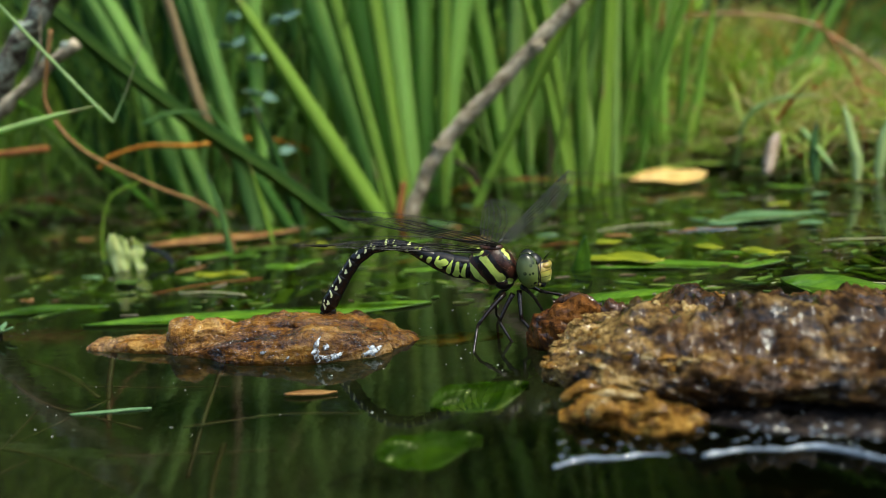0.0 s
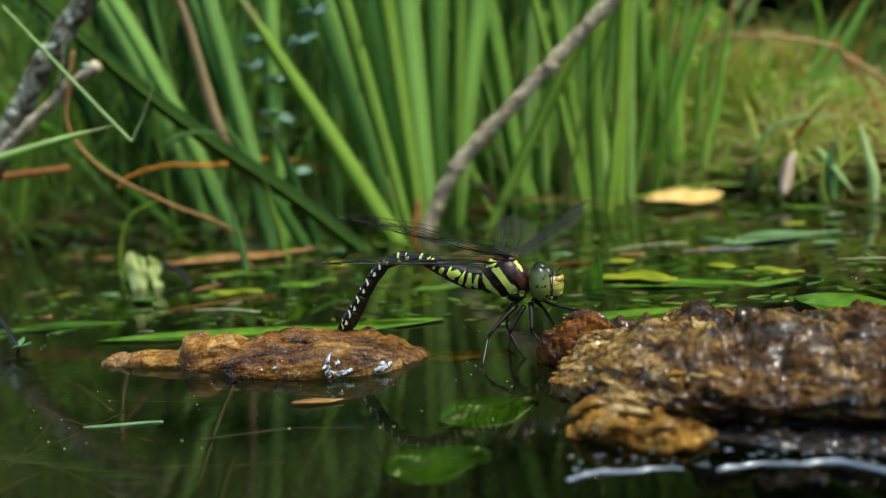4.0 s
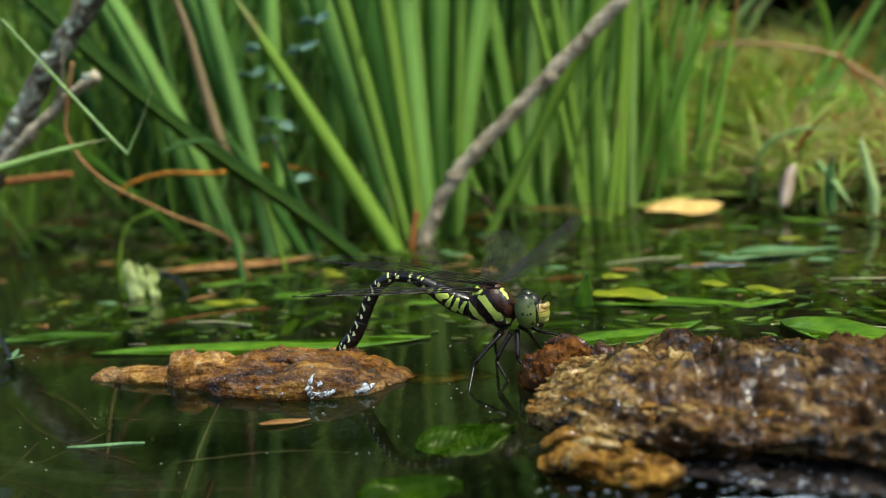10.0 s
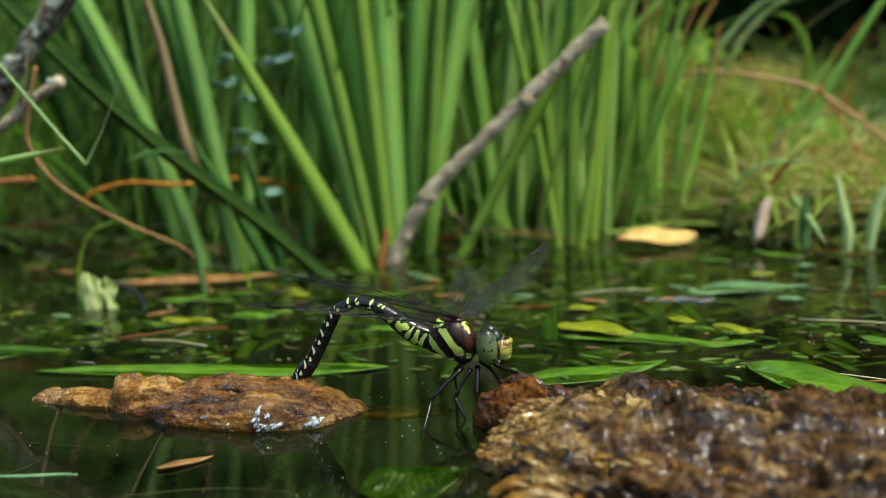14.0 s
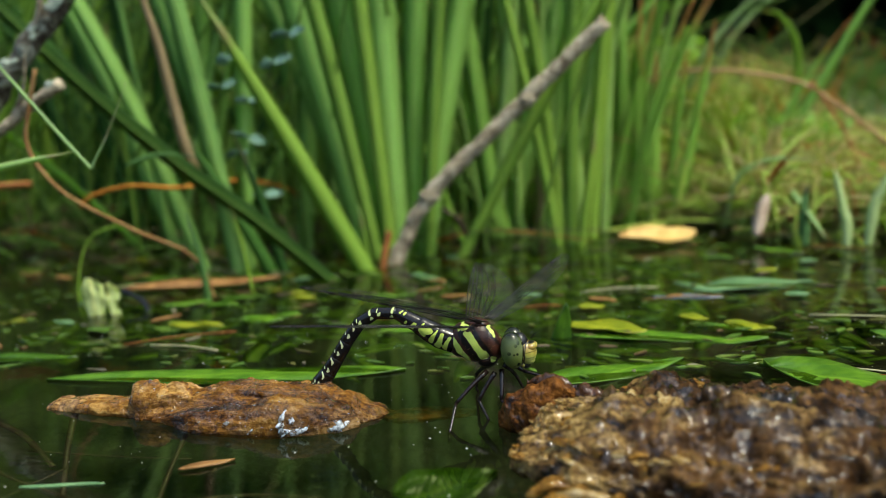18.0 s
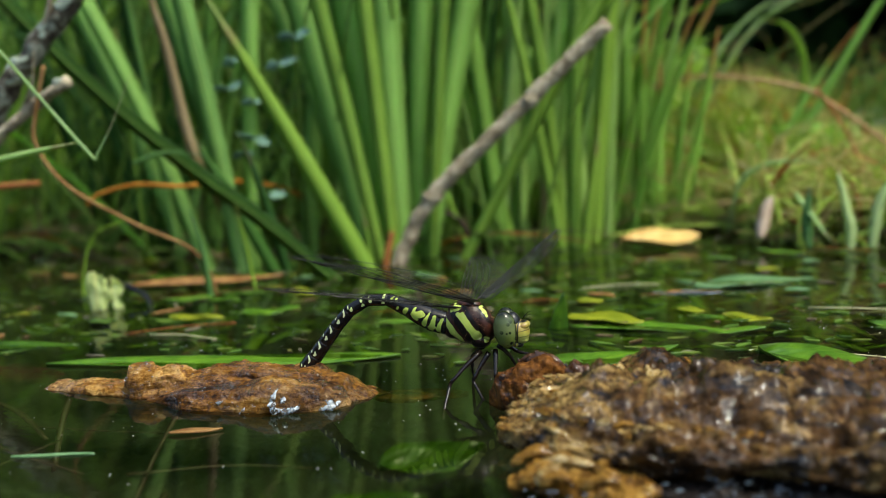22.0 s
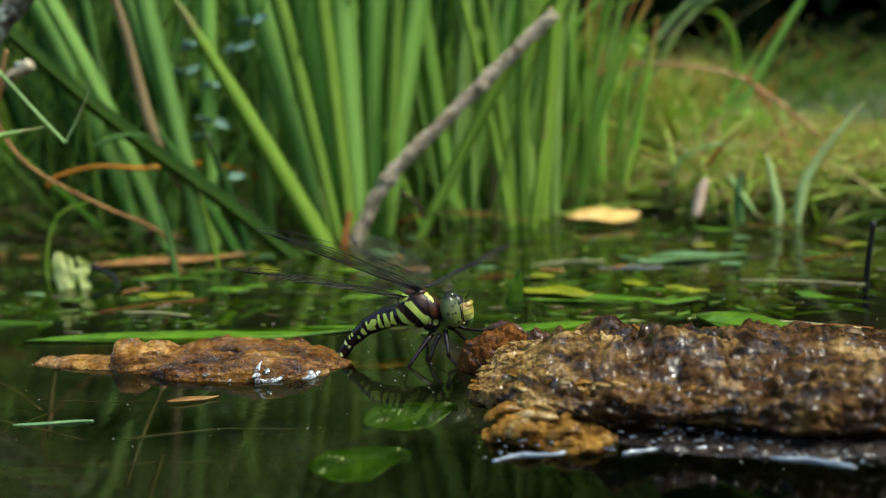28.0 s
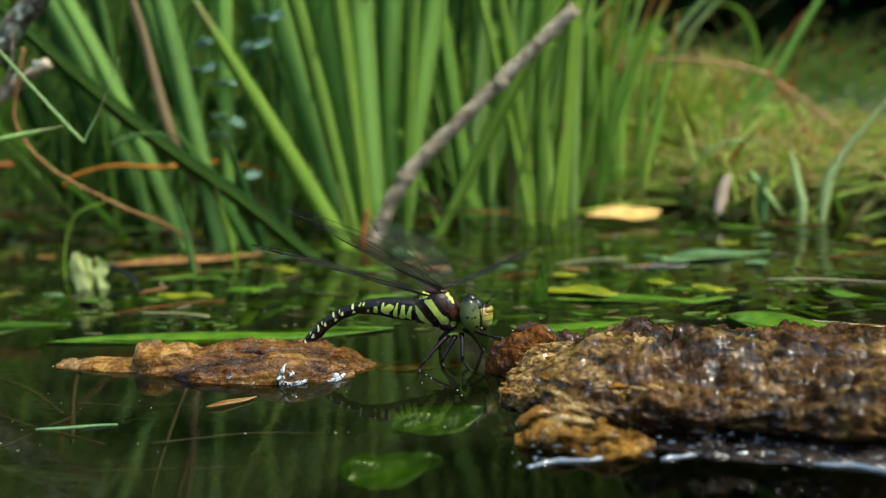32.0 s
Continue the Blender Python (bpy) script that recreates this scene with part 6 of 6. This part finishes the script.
def bank_edge():
    """Broad arching blades and rusty debris along the bank's wet edge."""
    rnd = random.Random(83)
    for name, label, mat, count, wide in (("bank_blades", "broad pale green blades arching over the bank's edge", GRASS, 700, 1.0), ("bank_straw", "pale straw lying along the bank's edge", DRY_GRASS, 330, 1.1), ("bank_debris", "rusty dead blades along the bank's edge", ORANGE, 120, 0.9)):
        bm = bmesh.new()
        for _ in range(count):
            x = rnd.uniform(0.100, 0.42)
            y = edge_of(x) + (rnd.uniform(0.0, 0.07) if rnd.random() < 0.55 else rnd.uniform(0.03, 0.3))
            lean = Vector((rnd.gauss(0, 0.9), rnd.gauss(-0.2, 0.4), 1))
            h = rnd.uniform(0.025, 0.085) * (0.8 + 0.7 * max(0.0, y - 0.3))
            pts = blade_points((x, y, max(-0.006, shore(x, y) - 0.004)), lean, h, (lean.x * h * 0.6, lean.y * h * 0.3, -h * rnd.uniform(0.3, 0.75)), 9)
            if any(p.z > bank_top(p.x, p.y) for p in pts) or over_pool(pts):
                continue
            strip(bm, pts, blade_widths(wide * rnd.uniform(0.0016, 0.0042), 9), Vector((rnd.uniform(-0.4, 0.4), -0.5, 1)) if rnd.random() < 0.4 else Vector((rnd.uniform(-0.5, 0.5), 1, 0.4)), 0.0003, 0.2)
        tagged(part(name, bm, mat), label, "grass", kind="stuff")
    for name, label, mat, count in (("bank_litter", "pale flattened blades lying along the bank's wet foot", GRASS, 620), ("straw_litter", "flattened straw lying along the bank's wet foot", DRY_GRASS, 520)):
        bm = bmesh.new()
        for _ in range(count):
            x = rnd.uniform(0.112, 0.36)
            y = max(0.212, edge_of(x)) + rnd.uniform(-0.004, 0.035)
            a, h = rnd.gauss(0, 0.7) + math.pi * rnd.randint(0, 1), rnd.uniform(0.012, 0.05)
            z = max(0.0006, shore(x, y)) + rnd.uniform(0.0, 0.014)
            pts = blade_points((x, y, z), (math.cos(a), math.sin(a) * 0.6, rnd.uniform(0.0, 0.25)), h, (0, 0, -h * 0.18), 6)
            if min(p.z for p in pts) < -0.004 or over_pool(pts):
                continue
            strip(bm, pts, blade_widths(rnd.uniform(0.0016, 0.0040), 6), Vector((-math.sin(a), math.cos(a), 0.25)), 0.0003, 0.2)
        tagged(part(name, bm, mat), label, "grass", kind="stuff")
    for name, label, mat, count in (("water_fringe", "short green blades standing in the shallows before the bank", GRASS, 260), ("straw_fringe", "short straw standing and leaning in the shallows before the bank", DRY_GRASS, 60)):
        bm = bmesh.new()
        for _ in range(count):
            x, y = rnd.uniform(0.086, 0.185), rnd.uniform(0.262, 0.33)
            lean = Vector((rnd.gauss(0, 0.5), rnd.gauss(-0.05, 0.2), 1))
            h = rnd.uniform(0.016, 0.055)
            pts = blade_points((x, y, max(-0.006, shore(x, y) - 0.004)), lean, h, (lean.x * h * 0.5, 0, -h * rnd.uniform(0.0, 0.4)), 6)
            if over_pool(pts):
                continue
            strip(bm, pts, blade_widths(rnd.uniform(0.0014, 0.0034), 6), Vector((1, rnd.uniform(-0.5, 0.5), 0.2)), 0.0003, 0.2)
        tagged(part(name, bm, mat), label, "grass", kind="stuff")


DRY_GRASS = blade_material("dry_grass", (0.30, 0.25, 0.10), (0.62, 0.56, 0.28), (0.50, 0.36, 0.16), per_island=True)


def herbs():
    rnd = random.Random(6)
    bm = bmesh.new()
    uv = bm.loops.layers.uv.verify()
    for k in range(13500):
        x, y = (rnd.uniform(-0.7, 0.95), rnd.uniform(0.30, 0.85)) if k < 9000 else (rnd.uniform(-0.06, 0.20), rnd.uniform(0.33, 0.55))
        g = shore(x, y)
        if x > 0.31 * (y + 0.2) and y > 0.42 + 0.1 * rnd.random():
            continue
        if g < -0.02:
            g = -0.004
        z = min(g + abs(rnd.gauss(0, 0.03 if k < 9000 else 0.06)) * (0.5 + y), (0.112 if x < 0.20 * (y + 0.2) else 0.052 if x < 0.38 * (y + 0.2) else 0.032) - 0.02 * rnd.random())
        m = Matrix.Translation((x, y, z)) @ Euler((rnd.uniform(-0.9, 0.9), rnd.uniform(-0.9, 0.9), rnd.uniform(0, 6.28))).to_matrix().to_4x4()
        s = rnd.uniform(0.0022, 0.0055)
        vs = [bm.verts.new(m @ Vector(p)) for p in ((-s, 0, 0), (0, -s * 0.55, s * 0.12), (s, 0, 0), (0, s * 0.55, s * 0.12))]
        f = bm.faces.new(vs)
        for loop, co in zip(f.loops, ((0, 0.3), (0.5, 0.2), (1, 0.4), (0.5, 0.6))):
            loop[uv].uv = co
    tagged(part("marsh_herbs", bm, HERB), "small round-leaved green herbs over the marsh", "herbs", kind="stuff")


def far_woods():
    rnd = random.Random(9)
    bm, trunks = bmesh.new(), bmesh.new()
    uv = bm.loops.layers.uv.verify()
    for _ in range(38000):
        ring = rnd.uniform(-1.25, 1.25) if rnd.random() < 0.75 else rnd.uniform(1.25, 5.0)
        d = rnd.uniform(1.15 if abs(ring) < 0.9 else 1.9, 4.2)
        x, y = d * math.sin(ring), 0.2 + d * math.cos(ring)
        z = 0.03 + (0.5 + 1.2 * max(0.0, math.cos(ring - 0.5)) if abs(ring) < 1.25 else 0.7) * rnd.random() ** 1.2 * (0.75 + 0.25 * math.sin(5 * ring))
        m = Matrix.Translation((x, y, z)) @ Euler((rnd.uniform(-1, 1), rnd.uniform(-1, 1), rnd.uniform(0, 6.28))).to_matrix().to_4x4()
        s = rnd.uniform(0.05, 0.13)
        f = bm.faces.new([bm.verts.new(m @ Vector(p)) for p in ((-s, 0, 0), (0, -s * 0.5, 0.02), (s, 0, 0), (0, s * 0.5, 0.02))])
        for loop, co in zip(f.loops, ((0, 0.3), (0.5, 0.2), (1, 0.4), (0.5, 0.6))):
            loop[uv].uv = co
    for k in range(34):
        ring = 2 * math.pi * k / 34 + rnd.uniform(-0.08, 0.08)
        d = rnd.uniform(2.4, 4.4)
        p = Vector((d * math.sin(ring), 0.2 + d * math.cos(ring), 0.0))
        tube(trunks, [p, p + Vector((rnd.uniform(-0.1, 0.1), 0, 0.9)), p + Vector((rnd.uniform(-0.2, 0.2), 0, 1.8))], [0.07, 0.05, 0.02], 8)
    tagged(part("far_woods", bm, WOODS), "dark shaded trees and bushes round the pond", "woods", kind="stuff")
    tagged(part("far_trunks", trunks, BARK), "dark trunks of the trees round the pond", "woods", kind="stuff")


def reed_litter():
    """Dead strips and low shoots tangled at the reeds' foot, with dark strips added as painted shade."""
    rnd = random.Random(44)
    bm = bmesh.new()
    for _ in range(620):
        x, y = rnd.uniform(-0.45, 0.09), rnd.uniform(0.20, 0.50)
        if x > 0.03 and y < 0.27:
            continue
        lean = Vector((rnd.gauss(0, 0.3), rnd.gauss(0, 0.15), 1))
        h = rnd.uniform(0.12, 0.36) * (1.0 if x < 0.03 else 0.5)
        pts = blade_points((x, y, -0.006), lean, h, (lean.x * h * 0.5, 0, -h * rnd.uniform(0.0, 0.25)), 8)
        strip(bm, pts, blade_widths(rnd.uniform(0.0010, 0.0024), 8), Vector((1, rnd.uniform(-1, 1), 0.1)), 0.0003, 0.2)
    tagged(part("reed_stems", bm, GRASS_SHADED), "thin light green stems crossing among the reeds", "plants", kind="stuff")
    for name, mat, label, count in (("reed_litter", DRY, "tangled dead tan strips at the foot of the reeds", 150), ("reed_shoots", GRASS_SHADED, "fine green shoots tangled among the reeds", 900), ("dark_litter", REED_FOOT_SHADE, "dark brown strips painting the shade at the foot of the reeds", 420), ("red_litter", ORANGE, "rusty dead strips among the reeds", 55)):
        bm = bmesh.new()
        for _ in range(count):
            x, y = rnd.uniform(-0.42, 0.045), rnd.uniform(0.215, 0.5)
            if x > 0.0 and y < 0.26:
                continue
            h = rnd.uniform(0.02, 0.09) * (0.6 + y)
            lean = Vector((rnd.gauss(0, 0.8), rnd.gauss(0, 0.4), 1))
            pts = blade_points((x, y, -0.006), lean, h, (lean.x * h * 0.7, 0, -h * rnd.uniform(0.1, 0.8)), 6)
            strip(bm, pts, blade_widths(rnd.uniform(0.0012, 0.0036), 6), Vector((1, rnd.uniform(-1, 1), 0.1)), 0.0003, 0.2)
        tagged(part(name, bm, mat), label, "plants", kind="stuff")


def drowned_weed():
    """Soft green weed and sunken leaves hanging under the surface between the wood and the reeds."""
    rnd = random.Random(48)
    bm = bmesh.new()
    for _ in range(520):
        y = 0.045 + 0.20 * rnd.random()
        x = rnd.uniform(-0.5, 0.6) * (y + 0.2)
        a, l = rnd.gauss(0, 0.8) + math.pi * rnd.randint(0, 1), rnd.uniform(0.008, 0.030)
        z = rnd.uniform(-0.014, -0.003)
        pts = blade_points((x, y, z), (math.cos(a), math.sin(a), rnd.uniform(-0.1, 0.1)), l, (0, 0, -0.15 * l), 5)
        strip(bm, pts, blade_widths(rnd.uniform(0.002, 0.008), 5, 3.0), Vector((-math.sin(a), math.cos(a), rnd.uniform(-0.3, 0.3))), 0.0003, 0.1)
    tagged(part("drowned_weed", bm, WEED), "soft green weed hanging under the water's surface", "weed", kind="stuff")


WEED = blade_material("drowned_weed", (0.06, 0.15, 0.012), (0.22, 0.36, 0.05), (0.16, 0.24, 0.03), per_island=True)


def leaf_scraps():
    """Torn bits of leaf and stalk afloat, lying mostly along the ripples."""
    rnd = random.Random(45)
    bm = bmesh.new()
    for _ in range(1500):
        y = 0.025 + 0.23 * rnd.random() ** 0.7
        x = rnd.uniform(-0.62, 0.62) * (y + 0.2)
        l, w, a = rnd.uniform(0.0006, 0.0045), rnd.uniform(0.0003, 0.0011), rnd.gauss(0, 0.5)
        z = rnd.choice((-0.0006, 0.0003, 0.0005))
        ring = []
        for k in range(7):
            t = 2 * math.pi * k / 7
            u, v = l * math.cos(t) * rnd.uniform(0.6, 1.1), w * math.sin(t) * rnd.uniform(0.6, 1.2)
            ring.append(bm.verts.new((x + u * math.cos(a) - v * math.sin(a), y + u * math.sin(a) + v * math.cos(a), z + rnd.uniform(-0.0001, 0.0002))))
        low = [bm.verts.new(v.co - Vector((0, 0, 0.0004))) for v in ring]
        bm.faces.new(ring)
        for i in range(7):
            bm.faces.new((ring[i], low[i], low[(i + 1) % 7], ring[(i + 1) % 7]))
    tagged(part("leaf_scraps", bm, SCRAPS, smooth=False), "torn scraps of leaves and stalks afloat", "scraps", kind="stuff")


def scrap_material():
    n = Nodes("leaf_scraps", rough=0.3)
    c = n.ramp(n.island(), (0.0, (0.04, 0.09, 0.010)), (0.45, (0.10, 0.19, 0.020)), (0.7, (0.12, 0.15, 0.02)), (0.88, (0.12, 0.06, 0.025)), (1.0, (0.24, 0.22, 0.14)))
    n.put("Base Color", n.mix(n.sum("MULTIPLY", n.noise(900), 0.5), c, (0.02, 0.03, 0.01)))
    return n.mat


SCRAPS = scrap_material()
marsh_grass()
bank_edge()
bank_stems()
herbs()
reed_litter()
drowned_weed()
leaf_scraps()
far_woods()


def litter():
    """Small leaves and straws lying on the water between the wood and the reeds."""
    rnd = random.Random(31)
    kinds = []
    for k, (m, l, w) in enumerate(((LEAF_DIM, 0.014, 0.006), (LEAF_YELLOW, 0.010, 0.0055), (LEAF, 0.020, 0.005), (LEAF_BROWN, 0.012, 0.0035), (LEAF_PALE, 0.009, 0.004))):
        bm = bmesh.new()
        leaf_mesh(bm, l, w, 0.06, 0.05, 8, 0.0003, 1.0, k * 2.0)
        ob = part("small_leaf", bm, m)
        tagged(ob, ("small green leaf afloat", "small yellowing leaf afloat", "narrow green leaf afloat", "small brown dead leaf afloat", "small pale leaf afloat")[k] + " on the dark water", "leaf", "small leaves on the water")
        ob.location = (-0.09 + 0.03 * k, 0.12, 0.0005)
        kinds.append(ob)
    for k in range(95):
        y = 0.055 + 0.19 * rnd.random() ** 0.8
        x = rnd.uniform(-0.62, 0.62) * (y + 0.21) - 0.02
        if x < -0.3 or (abs(x - 0.03) < 0.05 and y < 0.09):
            continue
        if abs(x - 0.086) < 0.035 and y > 0.19:
            continue
        copy_thing(rnd.choice(kinds), pose(x, y, rnd.choice((-0.0012, -0.0006, 0.0004, 0.0008)), rnd.uniform(-6, 6), rnd.uniform(-6, 6), rnd.uniform(-40, 40) + 180 * rnd.randint(0, 1)))
    for k in range(18):
        y = 0.03 + 0.2 * rnd.random()
        x = rnd.uniform(-0.55, 0.6) * (y + 0.2)
        a, l = rnd.uniform(-0.5, 0.5), rnd.uniform(0.012, 0.04)
        if y < 0.05 and x < 0.07:
            continue
        stick("straw", "thin pale straw lying on the water", "straw", ((x, y, 0.0004), (x + l * 0.5, y + l * 0.5 * a + 0.001, 0.0007), (x + l, y + l * a, 0.0003)), 0.00026, 0.0002, rnd.choice((STEM, DRY_STRAW, STEM_RED)), 0.0, 5, 3)


DRY_STRAW = plain("dry_straw", (0.42, 0.40, 0.20), 0.5)
litter()


def specks():
    rnd = random.Random(12)
    bm = bmesh.new()
    for _ in range(950):
        x, y = rnd.uniform(-0.2, 0.2), rnd.uniform(-0.06, 0.26)
        r = rnd.uniform(0.00004, 0.0002)
        bmesh.ops.create_icosphere(bm, subdivisions=1, radius=r, matrix=Matrix.Translation((x, y, 0.0001)) @ Matrix.Diagonal((1.3, 1, 0.6, 1)))
    tagged(part("floating_specks", bm, SPECK), "tiny pale specks floating on the water", "specks", kind="stuff")


specks()


# ---- what moves ----
def wing_pose(hinge, way, side, twist):
    """A wing's pose in the dragonfly's space: it reaches along way; twist turns it about its length."""
    x = Vector(way).normalized()
    y = Vector((0, 0, 1)).cross(x).normalized()
    m = Matrix((x, y, x.cross(y))).transposed().to_4x4()
    return Matrix.Translation(Vector(hinge) * MM) @ m @ Euler((radians(twist), 0, 0)).to_matrix().to_4x4()


def motions():
    body = ((0, 32.8, 16.1, 0.6), (3, 33.2, 17.3, -1.5), (6, 33.6, 17.2, -1), (9, 34.1, 16.9, -1), (11, 34.1, 15.6, 0.5), (14.5, 35.0, 16.4, -0.9), (17, 35.0, 15.6, -1), (19, 35.2, 15.7, -3),
            (21, 35.4, 15.6, -0.5), (22.3, 35.4, 15.4, 0), (23, 33.8, 14.3, 3), (25.5, 33.2, 14.4, 1.4), (27.5, 32.6, 14.1, 0.5), (28, 30.1, 12.4, 8), (30, 28.4, 12.2, 4.4), (32, 28.0, 12.4, 0.4))
    walk(FLY, [(t, pose(x * MM, 0.006, z * MM, 0, -a, 0)) for t, x, z, a in body])
    # seconds, and the rise of the abdomen at eight stations along it, in degrees
    stations = (4, 10, 16, 22, 28, 34, 40, 46)
    raised = ((0, 11, 32, 25, 3, -25, -50, -55, -55), (3, 10, 33, 21, 1, -40, -50, -56, -52), (6, 14, 35, 22, -2, -50, -62, -60, -51), (9, 23, 38, 25, -8, -59, -69, -66, -50), (11, 22, 42, 19, -7, -55, -59, -53, -33),
              (14.5, 23, 45, 24, -4, -60, -63, -59, -49), (17, 25, 48, 25, -8, -52, -62, -62, -52), (19, 19, 31, 9, -29, -48, -52, -48, -42))
    lowered = ((21, 17, 34, 16, -18, -45, -52, -51, -51), (22.3, 17, 32, 14, -20, -45, -52, -51, -51), (23, 11, 7, -19, -37, -52, -62, -66, -66), (25.5, 10, 2, -17, -35, -52, -66, -70, -72),
               (27.5, 25, 7, -29, -54, -68, -74, -74, -74), (28, -16, -33, -50, -56, -60, -60, -60, -60), (30, -13, -17, -34, -50, -56, -60, -60, -60), (32, 7, 6, -11, -28, -42, -52, -56, -56))
    def lean(t):
        return float(np.interp(t, [b[0] for b in body], [b[3] for b in body]))
    rows = [[] for _ in SEGMENTS]
    for t, *rise in raised + lowered:
        x, z, gone = *JOINT, 0.0
        for k, (length, _, _) in enumerate(SEGMENTS):
            a = float(np.interp(gone + length / 2, stations, rise)) + lean(t)
            rows[k].append((t, Matrix.Translation((x, 0, z)) @ Euler((0, radians(a), 0)).to_matrix().to_4x4() @ pose(0, 0, 0, 0, 0, 180)))
            x -= math.cos(radians(a)) * length * MM
            z += math.sin(radians(a)) * length * MM
            gone += length
    for seg, r in zip(SEGS, rows):
        walk(seg, r)
    low = ((-0.72, -0.60, 0.34), (-0.88, -0.46, 0.16), (0.36, 0.90, 0.20), (-0.10, 0.98, 0.10))
    high = ((-0.66, -0.50, 0.56), (-0.90, -0.36, 0.42), (0.46, 0.88, 0.04), (-0.50, 0.80, 0.30))
    for k, w in enumerate(WINGS):
        hinge = ((-2.4, -1.6, 6.6), (-6.4, -1.6, 5.4), (-2.4, 1.6, 6.6), (-6.4, 1.6, 5.4))[k]
        out = []
        for t in (0, 1, 2, 3, 4, 5, 6, 7, 8, 9, 10, 11, 12, 13, 14, 15, 16, 17, 18, 19, 20, 21, 22, 22.5, 23, 24, 25.5, 27, 28, 29, 30, 31, 32):
            base = Vector(low[k]) if t < 22.8 else Vector(high[k])
            flick = 0.05 * math.sin(2.3 * t + k) if t < 22.8 else 0.015 * math.sin(1.7 * t + k)
            out.append((t, wing_pose(hinge, base + Vector((0, 0, flick)), 1, (26, 20, -14, -10)[k] + 5 * math.sin(1.3 * t + k))))
        walk(w, out)
    walk(DRIFT, [(t, pose(x, y, 0.0005, 0, 0, a)) for t, x, y, a in ((0, -0.0134, -0.0338, 5), (3, -0.0163, -0.0303, 8), (6, -0.0129, -0.0305, 10), (9, -0.0138, -0.0351, 12), (11, -0.0236, -0.0244, 30), (12, -0.0177, -0.0338, 50), (13, -0.0217, -0.0357, 40), (16.5, -0.0286, -0.0359, 35), (19, -0.0287, -0.0303, 25), (20, -0.0298, -0.0298, 22), (23, -0.0321, -0.0269, 15), (24, -0.0329, -0.0262, 14), (28, -0.0296, -0.0286, 18), (30, -0.0274, -0.0296, 35), (32, -0.0253, -0.0299, 35))])

    walk(LEFT, [(t, pose(0, 0, z)) for t, z in ((0, 0), (12, 0), (21, -0.0004), (24, -0.0012), (32, -0.0012))])
    walk(WATERLINE_SHINE, [(t, pose(x, y, 0)) for t, x, y in ((0, -0.003, -0.0065), (3, -0.002, -0.006), (9, -0.001, -0.0055), (13, 0, -0.003), (19, 0, 0.0), (25, 0, 0.0015), (32, 0, 0.0015))])


motions()
